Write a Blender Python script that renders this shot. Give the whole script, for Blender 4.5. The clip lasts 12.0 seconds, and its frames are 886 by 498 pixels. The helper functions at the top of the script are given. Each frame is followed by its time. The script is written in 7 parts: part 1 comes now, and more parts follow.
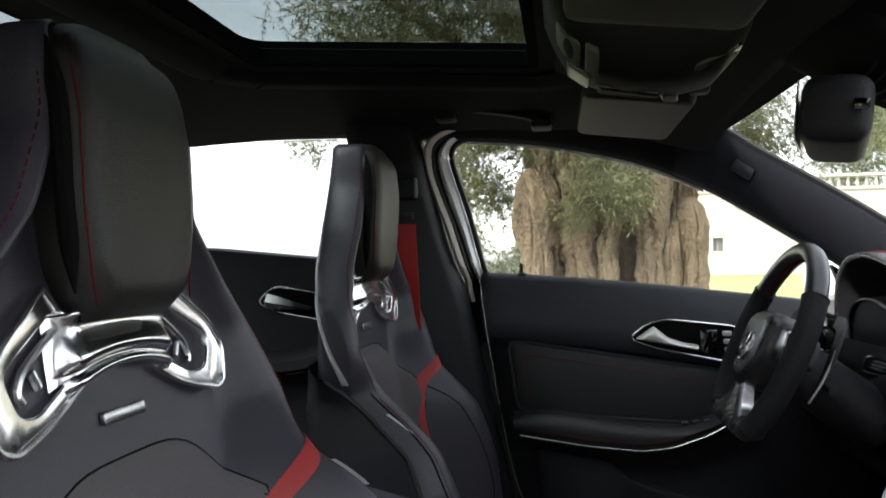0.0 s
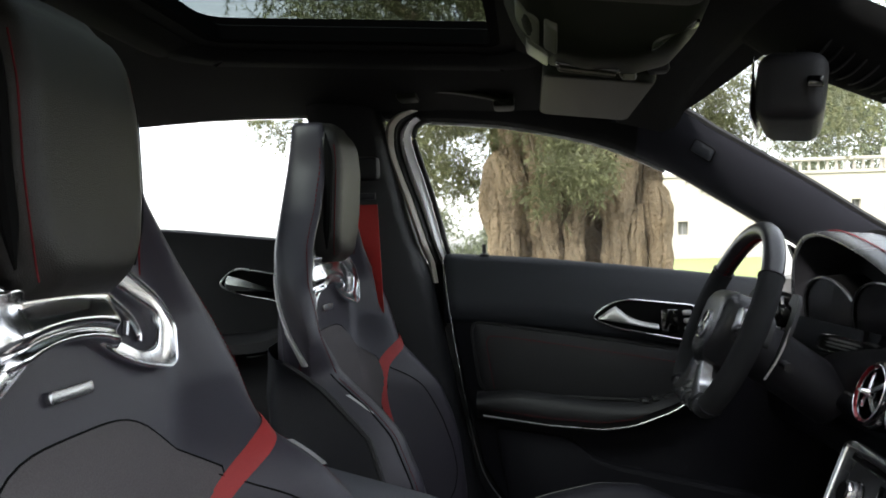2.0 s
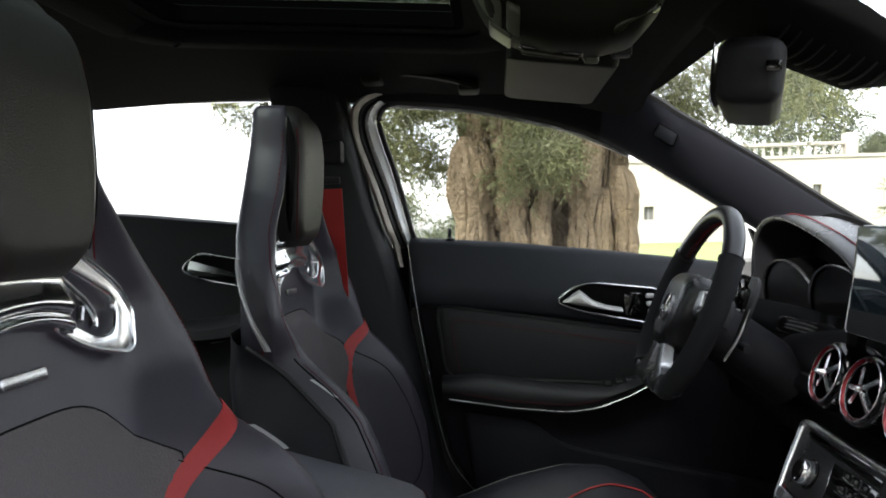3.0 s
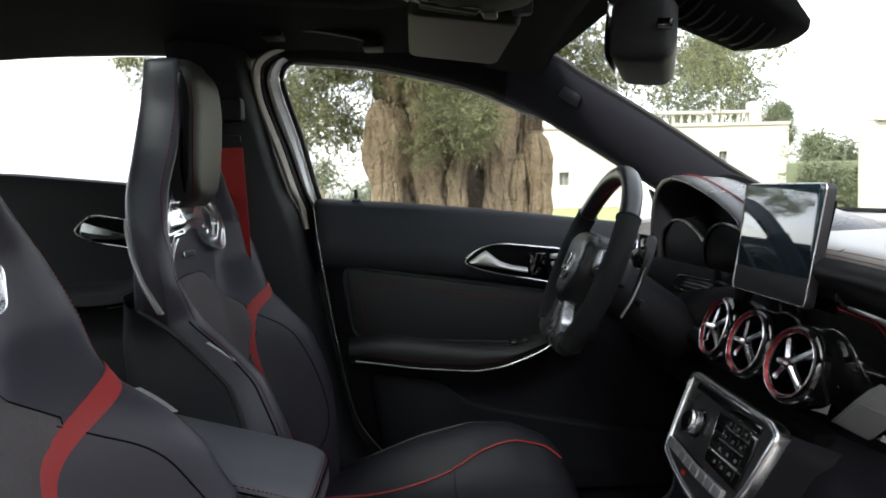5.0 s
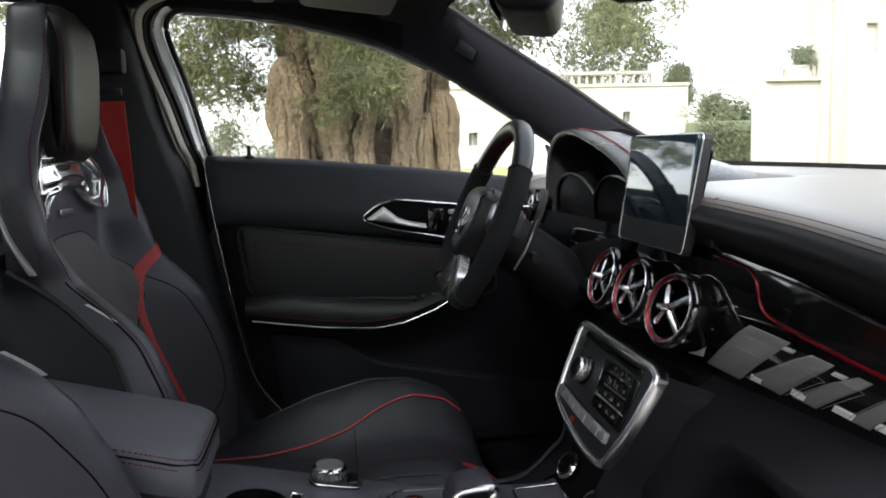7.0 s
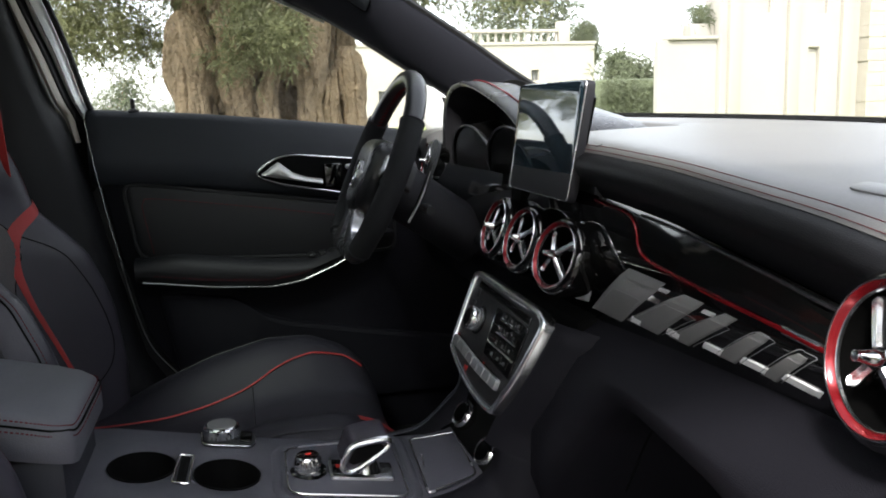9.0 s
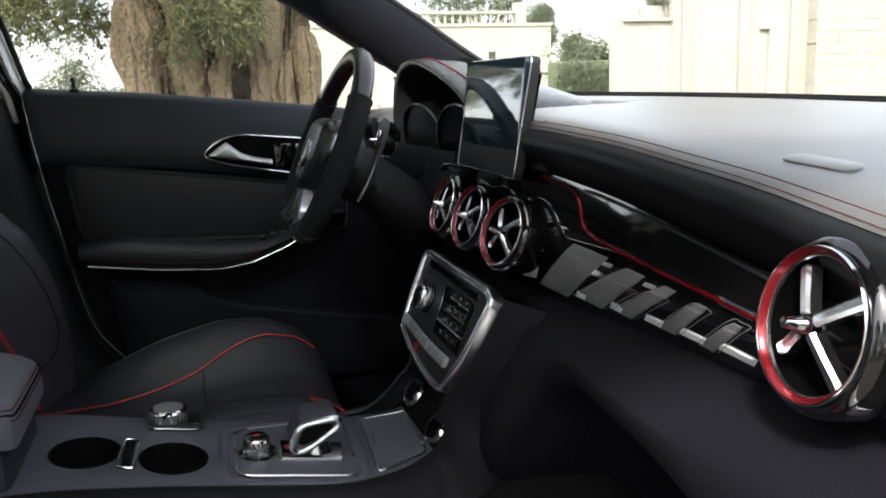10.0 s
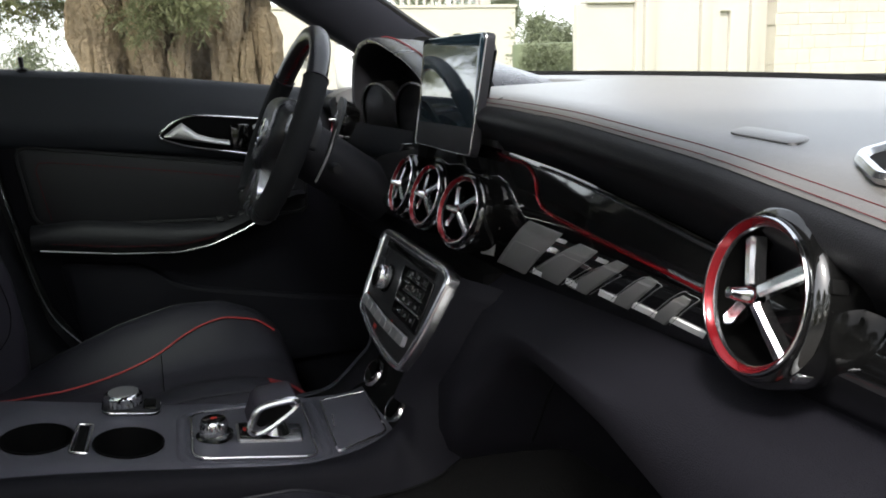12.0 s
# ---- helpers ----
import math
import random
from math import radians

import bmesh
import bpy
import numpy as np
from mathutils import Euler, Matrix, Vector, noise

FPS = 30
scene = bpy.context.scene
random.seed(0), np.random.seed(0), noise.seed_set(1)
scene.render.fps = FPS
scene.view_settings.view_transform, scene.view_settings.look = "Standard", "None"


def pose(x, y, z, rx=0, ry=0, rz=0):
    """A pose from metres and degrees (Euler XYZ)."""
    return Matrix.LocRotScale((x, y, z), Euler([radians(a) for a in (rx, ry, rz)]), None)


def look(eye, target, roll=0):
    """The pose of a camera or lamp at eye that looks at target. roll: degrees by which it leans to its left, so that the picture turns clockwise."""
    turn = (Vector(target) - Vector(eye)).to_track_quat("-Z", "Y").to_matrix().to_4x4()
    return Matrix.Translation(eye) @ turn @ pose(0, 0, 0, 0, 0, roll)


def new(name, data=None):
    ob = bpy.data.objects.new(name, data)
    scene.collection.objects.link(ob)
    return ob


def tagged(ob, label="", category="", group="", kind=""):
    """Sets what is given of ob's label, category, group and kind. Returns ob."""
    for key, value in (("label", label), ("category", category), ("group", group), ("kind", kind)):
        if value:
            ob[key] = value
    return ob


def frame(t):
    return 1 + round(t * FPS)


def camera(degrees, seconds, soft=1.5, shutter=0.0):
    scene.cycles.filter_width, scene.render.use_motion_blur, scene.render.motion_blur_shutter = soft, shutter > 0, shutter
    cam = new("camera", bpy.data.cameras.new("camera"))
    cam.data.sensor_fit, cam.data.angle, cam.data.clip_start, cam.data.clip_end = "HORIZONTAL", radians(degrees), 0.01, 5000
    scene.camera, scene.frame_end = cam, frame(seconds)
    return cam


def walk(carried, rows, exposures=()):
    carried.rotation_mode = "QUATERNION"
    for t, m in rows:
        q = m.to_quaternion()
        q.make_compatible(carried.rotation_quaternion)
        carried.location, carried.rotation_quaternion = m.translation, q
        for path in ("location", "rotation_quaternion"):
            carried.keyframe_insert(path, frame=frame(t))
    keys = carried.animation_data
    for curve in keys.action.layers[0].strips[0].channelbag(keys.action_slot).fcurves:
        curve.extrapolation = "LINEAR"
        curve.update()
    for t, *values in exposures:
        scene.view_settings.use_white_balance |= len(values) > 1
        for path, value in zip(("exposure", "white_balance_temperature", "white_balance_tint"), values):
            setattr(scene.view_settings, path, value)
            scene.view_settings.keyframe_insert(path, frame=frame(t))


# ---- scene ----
# ---------------------------------------------------------------- camera
cam = camera(58.0, 12.0, 1.8)
PATH = [
    (0, (-0.432, -0.976, 1.123), (-0.724, 1.002, 1.164), -1.1),
    (0.5, (-0.431, -0.976, 1.121), (-0.715, 1.004, 1.16), -1.3),
    (1, (-0.429, -0.975, 1.121), (-0.697, 1.007, 1.149), -1.2),
    (1.5, (-0.427, -0.971, 1.119), (-0.671, 1.014, 1.133), -1.3),
    (2, (-0.422, -0.968, 1.116), (-0.636, 1.02, 1.116), -1.3),
    (2.5, (-0.421, -0.968, 1.117), (-0.596, 1.025, 1.097), -1.3),
    (3, (-0.416, -0.965, 1.114), (-0.552, 1.03, 1.075), -1.4),
    (5, (-0.392, -0.954, 1.104), (-0.327, 1.041, 0.974), -1.4),
    (5.5, (-0.386, -0.952, 1.102), (-0.268, 1.038, 0.944), -1.5),
    (6, (-0.379, -0.949, 1.098), (-0.206, 1.035, 0.914), -1.5),
    (6.5, (-0.373, -0.948, 1.096), (-0.148, 1.028, 0.887), -1.6),
    (7, (-0.365, -0.947, 1.093), (-0.083, 1.019, 0.86), -1.7),
    (9, (-0.335, -0.943, 1.08), (0.153, 0.966, 0.741), -2.0),
    (9.5, (-0.328, -0.944, 1.077), (0.205, 0.949, 0.713), -2.1),
    (10, (-0.321, -0.944, 1.073), (0.261, 0.93, 0.688), -2.1),
    (10.5, (-0.315, -0.945, 1.071), (0.301, 0.914, 0.665), -2.2),
    (11, (-0.312, -0.944, 1.068), (0.329, 0.903, 0.647), -2.2),
    (11.5, (-0.311, -0.945, 1.067), (0.342, 0.897, 0.639), -2.2),
    (12, (-0.31, -0.945, 1.067), (0.347, 0.895, 0.637), -2.2),
]
walk(cam, [(t, look(eye, target, roll)) for t, eye, target, roll in PATH], [(0.0, 2.34), (7.0, 2.34), (9.0, 2.26), (12.0, 2.16)])

# ---------------------------------------------------------------- light
world = bpy.data.worlds.new("sky")
scene.world = world
world.use_nodes = True
wn = world.node_tree.nodes
wl = world.node_tree.links
sky = wn.new("ShaderNodeTexSky")
sky.sky_type = "NISHITA"
sky.sun_disc = False
SUN_EL, SUN_AZ = 48.0, 215.0
sky.sun_elevation = radians(SUN_EL)
sky.sun_rotation = radians(SUN_AZ)
sky.dust_density = 2.0
sky.air_density = 1.0
haze = wn.new("ShaderNodeHueSaturation")
haze.inputs["Saturation"].default_value = 0.3
wl.new(sky.outputs[0], haze.inputs["Color"])
wl.new(haze.outputs[0], wn["Background"].inputs[0])
wn["Background"].inputs[1].default_value = 0.15

sun_data = bpy.data.lights.new("sun", "SUN")
sun_data.energy = 1.5
sun_data.angle = radians(9)
sun_data.color = (1.0, 0.97, 0.92)
sun = new("sun", sun_data)
az, el = radians(SUN_AZ), radians(SUN_EL)
sun.matrix_world = look((60 * math.sin(az) * math.cos(el), 60 * math.cos(az) * math.cos(el), 60 * math.sin(el)), (0, 0, 0))

# ---------------------------------------------------------------- materials


def material(name, color, rough=0.5, metal=0.0, bump=0.0, scale=200.0, vary=0.25, big=3.0, coat=0.0, spec=0.5, stretch=(1, 1, 1), tint=None, cells=False, deep=0.0015):
    """Principled surface with fine grain and a broad unevenness, both in metres of the object's own space."""
    m = bpy.data.materials.new(name)
    m.use_nodes = True
    n, l = m.node_tree.nodes, m.node_tree.links
    p = n["Principled BSDF"]
    p.inputs["Roughness"].default_value = rough
    p.inputs["Metallic"].default_value = metal
    p.inputs["Coat Weight"].default_value = coat
    p.inputs["Coat Roughness"].default_value = 0.03
    p.inputs["Specular IOR Level"].default_value = spec
    co = n.new("ShaderNodeTexCoord")
    mp = n.new("ShaderNodeMapping")
    mp.inputs["Scale"].default_value = stretch
    l.new(co.outputs["Object"], mp.inputs[0])
    broad = n.new("ShaderNodeTexNoise")
    broad.inputs["Scale"].default_value = big
    broad.inputs["Detail"].default_value = 5
    l.new(mp.outputs[0], broad.inputs["Vector"])
    fine = n.new("ShaderNodeTexVoronoi" if cells else "ShaderNodeTexNoise")
    fine.inputs["Scale"].default_value = scale
    if not cells:
        fine.inputs["Detail"].default_value = 4
    l.new(mp.outputs[0], fine.inputs["Vector"])
    ramp = n.new("ShaderNodeMix")
    ramp.data_type = "RGBA"
    dark = [c * (1 - vary) for c in color]
    light = [min(1, c * (1 + vary)) for c in (tint or color)]
    ramp.inputs[6].default_value = (*dark, 1)
    ramp.inputs[7].default_value = (*light, 1)
    add = n.new("ShaderNodeMath")
    add.operation = "MULTIPLY_ADD"
    add.inputs[1].default_value = 0.35
    l.new(fine.outputs[0], add.inputs[0])
    half = n.new("ShaderNodeMath")
    half.operation = "MULTIPLY"
    half.inputs[1].default_value = 0.65
    l.new(broad.outputs[0], half.inputs[0])
    l.new(half.outputs[0], add.inputs[2])
    l.new(add.outputs[0], ramp.inputs[0])
    l.new(ramp.outputs[2], p.inputs["Base Color"])
    rr = n.new("ShaderNodeMapRange")
    rr.inputs[3].default_value = max(0.02, rough * 0.85)
    rr.inputs[4].default_value = min(1, rough * 1.15)
    l.new(broad.outputs[0], rr.inputs[0])
    l.new(rr.outputs[0], p.inputs["Roughness"])
    if bump:
        b = n.new("ShaderNodeBump")
        b.inputs["Strength"].default_value = bump
        b.inputs["Distance"].default_value = deep
        l.new(fine.outputs[0], b.inputs["Height"])
        l.new(b.outputs[0], p.inputs["Normal"])
    return m


LEATHER = material("black leather", (0.0415, 0.0375, 0.0495), 0.38, bump=0.22, scale=900, cells=True, spec=0.6)
LEATHER_WARM = material("grey black headrest leather", (0.0175, 0.0165, 0.0145), 0.42, bump=0.25, scale=900, cells=True)
FABRIC = material("dark grey ribbed microfibre", (0.112, 0.100, 0.102), 0.85, bump=0.5, scale=500, cells=True)
SUEDE = material("black suede grip", (0.016, 0.0165, 0.018), 0.9, bump=0.4, scale=1500, spec=0.25)
PILLARPLASTIC = material("black grained pillar plastic", (0.008, 0.008, 0.009), 0.5, bump=0.3, scale=1400, cells=True, spec=0.3)
PLASTIC = material("black grained plastic", (0.010, 0.010, 0.011), 0.5, bump=0.3, scale=1400, cells=True)
SHELL = material("satin black seat shell", (0.012, 0.012, 0.0155), 0.45, bump=0.1, scale=900, spec=0.4)
# Upper door skin lightened to stand for light from above.
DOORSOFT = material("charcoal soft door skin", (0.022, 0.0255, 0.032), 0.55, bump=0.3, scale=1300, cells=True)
DASHSKIN = material("black stitched dashboard leather", (0.020, 0.020, 0.022), 0.27, bump=0.12, scale=1000, cells=True)
# Leather darkened where less light falls, on door insert and rear bench.
LEATHER_SHADED = material("black leather darkened for shade", (0.0115, 0.0115, 0.0135), 0.5, bump=0.3, scale=900, cells=True, spec=0.35)
LOWSKIN = material("black soft lower skin", (0.0125, 0.0122, 0.0150), 0.55, bump=0.3, scale=1000, cells=True, spec=0.35)
# Skin darkened for the shade low on door, dashboard and console.
LOW_SHADED = material("charcoal soft skin darkened for shade", (0.0078, 0.0076, 0.0104), 0.6, bump=0.3, scale=1000, cells=True, spec=0.12)
# Black leather lightened to stand for light from above on the armrest.
ARMSKIN = material("black armrest leather lightened for top light", (0.122, 0.122, 0.138), 0.42, bump=0.3, scale=800, cells=True)
# Same leather twice: edge darkened for shade, top paled for grazing windscreen sheen.
DASH_SHADED = material("black dashboard leather darkened for shade", (0.0062, 0.0062, 0.0075), 0.5, bump=0.15, scale=1000, cells=True, spec=0.25)
DASH_SHEEN = material("black dashboard leather paled for sheen", (0.085, 0.081, 0.076), 0.36, bump=0.12, scale=1000, cells=True, spec=1.0)
HEADLINER = material("black woven headliner", (0.0048, 0.0048, 0.0048), 0.95, bump=0.4, scale=1200, spec=0.1)
PILLARCLOTH = material("charcoal woven pillar cloth", (0.0130, 0.0137, 0.0190), 0.9, bump=0.4, scale=1200, spec=0.25)
GLOSS = material("piano black", (0.004, 0.004, 0.004), 0.06, vary=0.1, coat=0.5)
GREYGLOSS = material("dark grey satin inlay", (0.205, 0.205, 0.20), 0.25, vary=0.1)
# Pale diffuse colour paints the sky's reflection in the gloss fascia.
SKY_GLINT = material("pale painted sky glint", (0.85, 0.85, 0.84), 0.3, vary=0.1)
CHROME = material("chrome", (0.72, 0.72, 0.73), 0.10, metal=1.0, vary=0.05)
BRACKET = material("polished seat bracket", (0.80, 0.80, 0.81), 0.17, metal=1.0, vary=0.05)
BRIGHT = material("satin chrome", (0.88, 0.88, 0.89), 0.24, metal=1.0, vary=0.05)
# Seat leather darkened for the shade under steering wheel and roof.
CUSHION_SHADED = material("black cushion leather darkened for shade", (0.0200, 0.0190, 0.0255), 0.5, bump=0.25, scale=900, cells=True, spec=0.3)
SATIN = material("brushed aluminium", (0.55, 0.55, 0.56), 0.27, metal=1.0, vary=0.08, bump=0.05, scale=700)
SILVER = material("matt silver trim", (0.62, 0.61, 0.60), 0.35, metal=0.4, vary=0.08)
RED = material("red leather strap", (0.42, 0.035, 0.035), 0.45, bump=0.3, scale=900, cells=True)
REDTHREAD = material("red thread", (0.11, 0.008, 0.011), 0.9, spec=0.2)
REDGLOSS = material("red anodised ring", (0.165, 0.006, 0.010), 0.18, metal=0.45, vary=0.1)
REDBELT = material("red webbing", (0.36, 0.012, 0.010), 0.6, bump=0.5, scale=600)
BLACK = material("deep black recess", (0.003, 0.003, 0.003), 0.8, spec=0.1)
RUBBER = material("black rubber seal", (0.012, 0.012, 0.012), 0.6, bump=0.1)
PAINT = material("silver white car paint", (0.84, 0.85, 0.84), 0.3, coat=0.6, vary=0.04)
# Pale warm tone stands in for light catching the pillar's edge.
TRIM_LIT = material("pillar edge trim paled for warm light", (0.50, 0.46, 0.39), 0.5, bump=0.2, scale=900)
# Green cast in overhead plastic and keys imitates light bounced off the grass.
OVERHEAD_GREEN = material("grey black overhead plastic with painted green bounce", (0.0060, 0.0076, 0.0028), 0.55, bump=0.2, scale=1200, spec=0.15)
OVERLENS = material("smoked lamp lens", (0.022, 0.027, 0.013), 0.2, vary=0.1)
OVERKEY = material("grey overhead key", (0.060, 0.066, 0.040), 0.35, vary=0.1)
TAGGREY = material("pale grey woven tag", (0.55, 0.55, 0.55), 0.7, bump=0.3)
CARPET = material("black carpet", (0.005, 0.005, 0.005), 1.0, bump=0.9, scale=500, spec=0.1)
# Shade inside the sunroof well, vent throats and gauges is put into this black.
SHADE_BLACK = material("near black painted as shade", (0.0018, 0.0018, 0.0018), 1.0, spec=0.02)
# One plastic in two tones: tops lightened as lit, sides darkened as shaded.
CONSOLE_LIT = material("console plastic lightened for top light", (0.082, 0.081, 0.098), 0.42, bump=0.2, scale=1400, cells=True)
CONSOLE_SHADED = material("console plastic darkened for side shade", (0.026, 0.0265, 0.033), 0.5, bump=0.2, scale=1400, cells=True, spec=0.4)
PRINT = material("pale print", (0.20, 0.20, 0.20), 0.6)
KEYPRINT = material("dim key print", (0.07, 0.07, 0.07), 0.6)
ROCKER = material("grey satin rocker", (0.40, 0.40, 0.41), 0.32, metal=0.7, vary=0.1)
WINDOWGREY = material("grey window pane", (0.12, 0.12, 0.11), 0.3)
REDPRINT = material("red print", (0.6, 0.03, 0.02), 0.5)
SCREEN = material("dark display glass", (0.012, 0.022, 0.030), 0.05, vary=0.15, big=6, coat=1.0)

BARK = material("olive bark", (0.098, 0.073, 0.043), 0.95, bump=1.0, scale=26, vary=0.7, big=3.6, stretch=(1.2, 1.2, 0.9), tint=(0.285, 0.218, 0.132), deep=0.05)
LEAF = material("olive leaf", (0.085, 0.100, 0.036), 0.55, vary=0.55, scale=3, big=0.8, tint=(0.20, 0.21, 0.090))
LEAF_FAR = material("far foliage", (0.085, 0.100, 0.052), 0.7, vary=0.5, scale=2, big=0.5)
STONE = material("pale limestone", (0.33, 0.308, 0.272), 0.9, bump=0.6, scale=14, vary=0.16, big=0.7)
STONE_ROUGH = material("weathered stone", (0.34, 0.312, 0.262), 0.95, bump=0.8, scale=6, vary=0.3, big=1.2)
PLASTER = material("white plaster", (0.325, 0.302, 0.258), 0.9, bump=0.4, scale=10, vary=0.08, big=0.5)
GRASS = material("lawn", (0.20, 0.235, 0.075), 0.95, bump=0.8, scale=25, vary=0.35, big=0.6)
GROUND = material("grey gravel", (0.115, 0.108, 0.096), 0.95, bump=0.8, scale=40, vary=0.2, big=0.5)


def glass_material(name, gloss, tint):
    m = bpy.data.materials.new(name)
    m.use_nodes = True
    n, l = m.node_tree.nodes, m.node_tree.links
    n.remove(n["Principled BSDF"])
    tr = n.new("ShaderNodeBsdfTransparent")
    tr.inputs[0].default_value = (*tint, 1)
    gl = n.new("ShaderNodeBsdfGlossy")
    gl.inputs["Roughness"].default_value = 0.01
    mix = n.new("ShaderNodeMixShader")
    mix.inputs[0].default_value = gloss
    l.new(tr.outputs[0], mix.inputs[1])
    l.new(gl.outputs[0], mix.inputs[2])
    l.new(mix.outputs[0], n["Material Output"].inputs[0])
    return m


GLASS = glass_material("window glass", 0.05, (0.97, 0.98, 0.97))
ROOFGLASS = glass_material("tinted roof glass", 0.05, (0.42, 0.45, 0.44))

# ---------------------------------------------------------------- mesh helpers


def thing(name, label, category, at=(0, 0, 0), group="", kind=""):
    e = new(name)
    e.location = at
    e.empty_display_size = 0.05
    return tagged(e, label, category, group, kind)


def mesh_of(name, bm, mat, sharp=40):
    me = bpy.data.meshes.new(name)
    bmesh.ops.recalc_face_normals(bm, faces=bm.faces)
    bm.to_mesh(me)
    bm.free()
    me.materials.append(mat)
    me.shade_smooth()
    me.set_sharp_from_angle(angle=radians(sharp))
    return me


def part(name, bm, mat, parent, label="", sharp=40):
    """Links a bmesh, given in world metres, as one mesh under a thing or a part."""
    ob = new(name, mesh_of(name, bm, mat, sharp))
    ob.parent = parent
    if parent.data is None:
        ob.matrix_parent_inverse = Matrix.Translation(-Vector(parent.location))
    if label:
        ob["label"] = label
    return ob


def solid(name, bm, mat, label, category, group="", kind="", sharp=40):
    """A thing of one mesh."""
    return tagged(new(name, mesh_of(name, bm, mat, sharp)), label, category, group, kind)


def join(*bms):
    out = bmesh.new()
    for b in bms:
        tmp = bpy.data.meshes.new("tmp")
        b.to_mesh(tmp)
        b.free()
        out.from_mesh(tmp)
        bpy.data.meshes.remove(tmp)
    return out


def box(x0, x1, y0, y1, z0, z1, bevel=0.0, seg=2):
    bm = bmesh.new()
    bmesh.ops.create_cube(bm, size=1.0)
    for v in bm.verts:
        v.co = Vector((x0 + (v.co.x + 0.5) * (x1 - x0), y0 + (v.co.y + 0.5) * (y1 - y0), z0 + (v.co.z + 0.5) * (z1 - z0)))
    if bevel:
        bmesh.ops.bevel(bm, geom=bm.edges[:], offset=bevel, segments=seg, affect="EDGES", profile=0.5)
    return bm


def placed(bm, m):
    bmesh.ops.transform(bm, matrix=m, verts=bm.verts)
    return bm


def spline(pts, n=6, closed=False):
    """Catmull-Rom through the points."""
    pts = [Vector(p) for p in pts]
    out = []
    k = len(pts)
    for i in range(k if closed else k - 1):
        a = pts[(i - 1) % k] if closed else pts[max(i - 1, 0)]
        b, c = pts[i], pts[(i + 1) % k]
        d = pts[(i + 2) % k] if closed else pts[min(i + 2, k - 1)]
        for j in range(n):
            t = j / n
            out.append(0.5 * (2 * b + (c - a) * t + (2 * a - 5 * b + 4 * c - d) * t * t + (3 * b - a - 3 * c + d) * t ** 3))
    if not closed:
        out.append(pts[-1])
    return out


def skin(rings, closed_ring=True, closed_path=False, caps=True):
    """Faces between rows of points of equal number."""
    bm = bmesh.new()
    rows = [[bm.verts.new(p) for p in r] for r in rings]
    k = len(rows[0])
    m = len(rows)
    for i in range(m if closed_path else m - 1):
        a, b = rows[i], rows[(i + 1) % m]
        for j in range(k if closed_ring else k - 1):
            bm.faces.new((a[j], a[(j + 1) % k], b[(j + 1) % k], b[j]))
    if caps and closed_ring and not closed_path:
        bm.faces.new(rows[0])
        bm.faces.new(rows[-1])
    return bm


def sweep(pts, profile, up=(0, 0, 1), closed=False, scales=None):
    """A closed profile (side, up) carried along a path."""
    pts = [Vector(p) for p in pts]
    up = Vector(up)
    rings = []
    k = len(pts)
    for i, p in enumerate(pts):
        a = pts[(i - 1) % k] if closed else pts[max(i - 1, 0)]
        b = pts[(i + 1) % k] if closed else pts[min(i + 1, k - 1)]
        t = (b - a).normalized()
        s = t.cross(up).normalized()
        u = s.cross(t).normalized()
        f = scales[i] if scales else 1.0
        rings.append([p + f * (s * q[0] + u * q[1]) for q in profile])
    return skin(rings, True, closed)


def circle(r, n=8, ry=None):
    ry = ry or r
    return [(r * math.cos(2 * math.pi * i / n), ry * math.sin(2 * math.pi * i / n)) for i in range(n)]


def tube(pts, r, n=8, closed=False, up=(0, 0, 1), ry=None, scales=None):
    return sweep(pts, circle(r, n, ry), up, closed, scales)


def rounded(poly, r, n=4):
    """Polygon with its corners rounded; r may be one number or one a corner."""
    out = []
    k = len(poly)
    for i in range(k):
        p, a, b = Vector(poly[i]), Vector(poly[i - 1]), Vector(poly[(i + 1) % k])
        rr = r[i] if isinstance(r, (list, tuple)) else r
        da, db = (a - p), (b - p)
        q = min(rr, 0.45 * da.length, 0.45 * db.length)
        s, e = p + da.normalized() * q, p + db.normalized() * q
        for j in range(n + 1):
            t = j / n
            out.append(tuple((1 - t) ** 2 * s + 2 * t * (1 - t) * p + t * t * e))
    return out


def offset(poly, d):
    """Polygon moved inwards by d (counter-clockwise or clockwise alike)."""
    k = len(poly)
    area = sum(poly[i - 1][0] * poly[i][1] - poly[i][0] * poly[i - 1][1] for i in range(k))
    sgn = 1 if area > 0 else -1
    out = []
    for i in range(k):
        a, p, b = Vector(poly[i - 1][:2]), Vector(poly[i][:2]), Vector(poly[(i + 1) % k][:2])
        e, f = (p - a), (b - p)
        e = e.normalized() if e.length > 1e-9 else f.normalized()
        f = f.normalized() if f.length > 1e-9 else e
        nrm = Vector((-e.y - f.y, e.x + f.x)) * sgn
        nrm = nrm.normalized() if nrm.length > 1e-6 else Vector((0, 0))
        out.append(tuple(p + nrm * d))
    return out


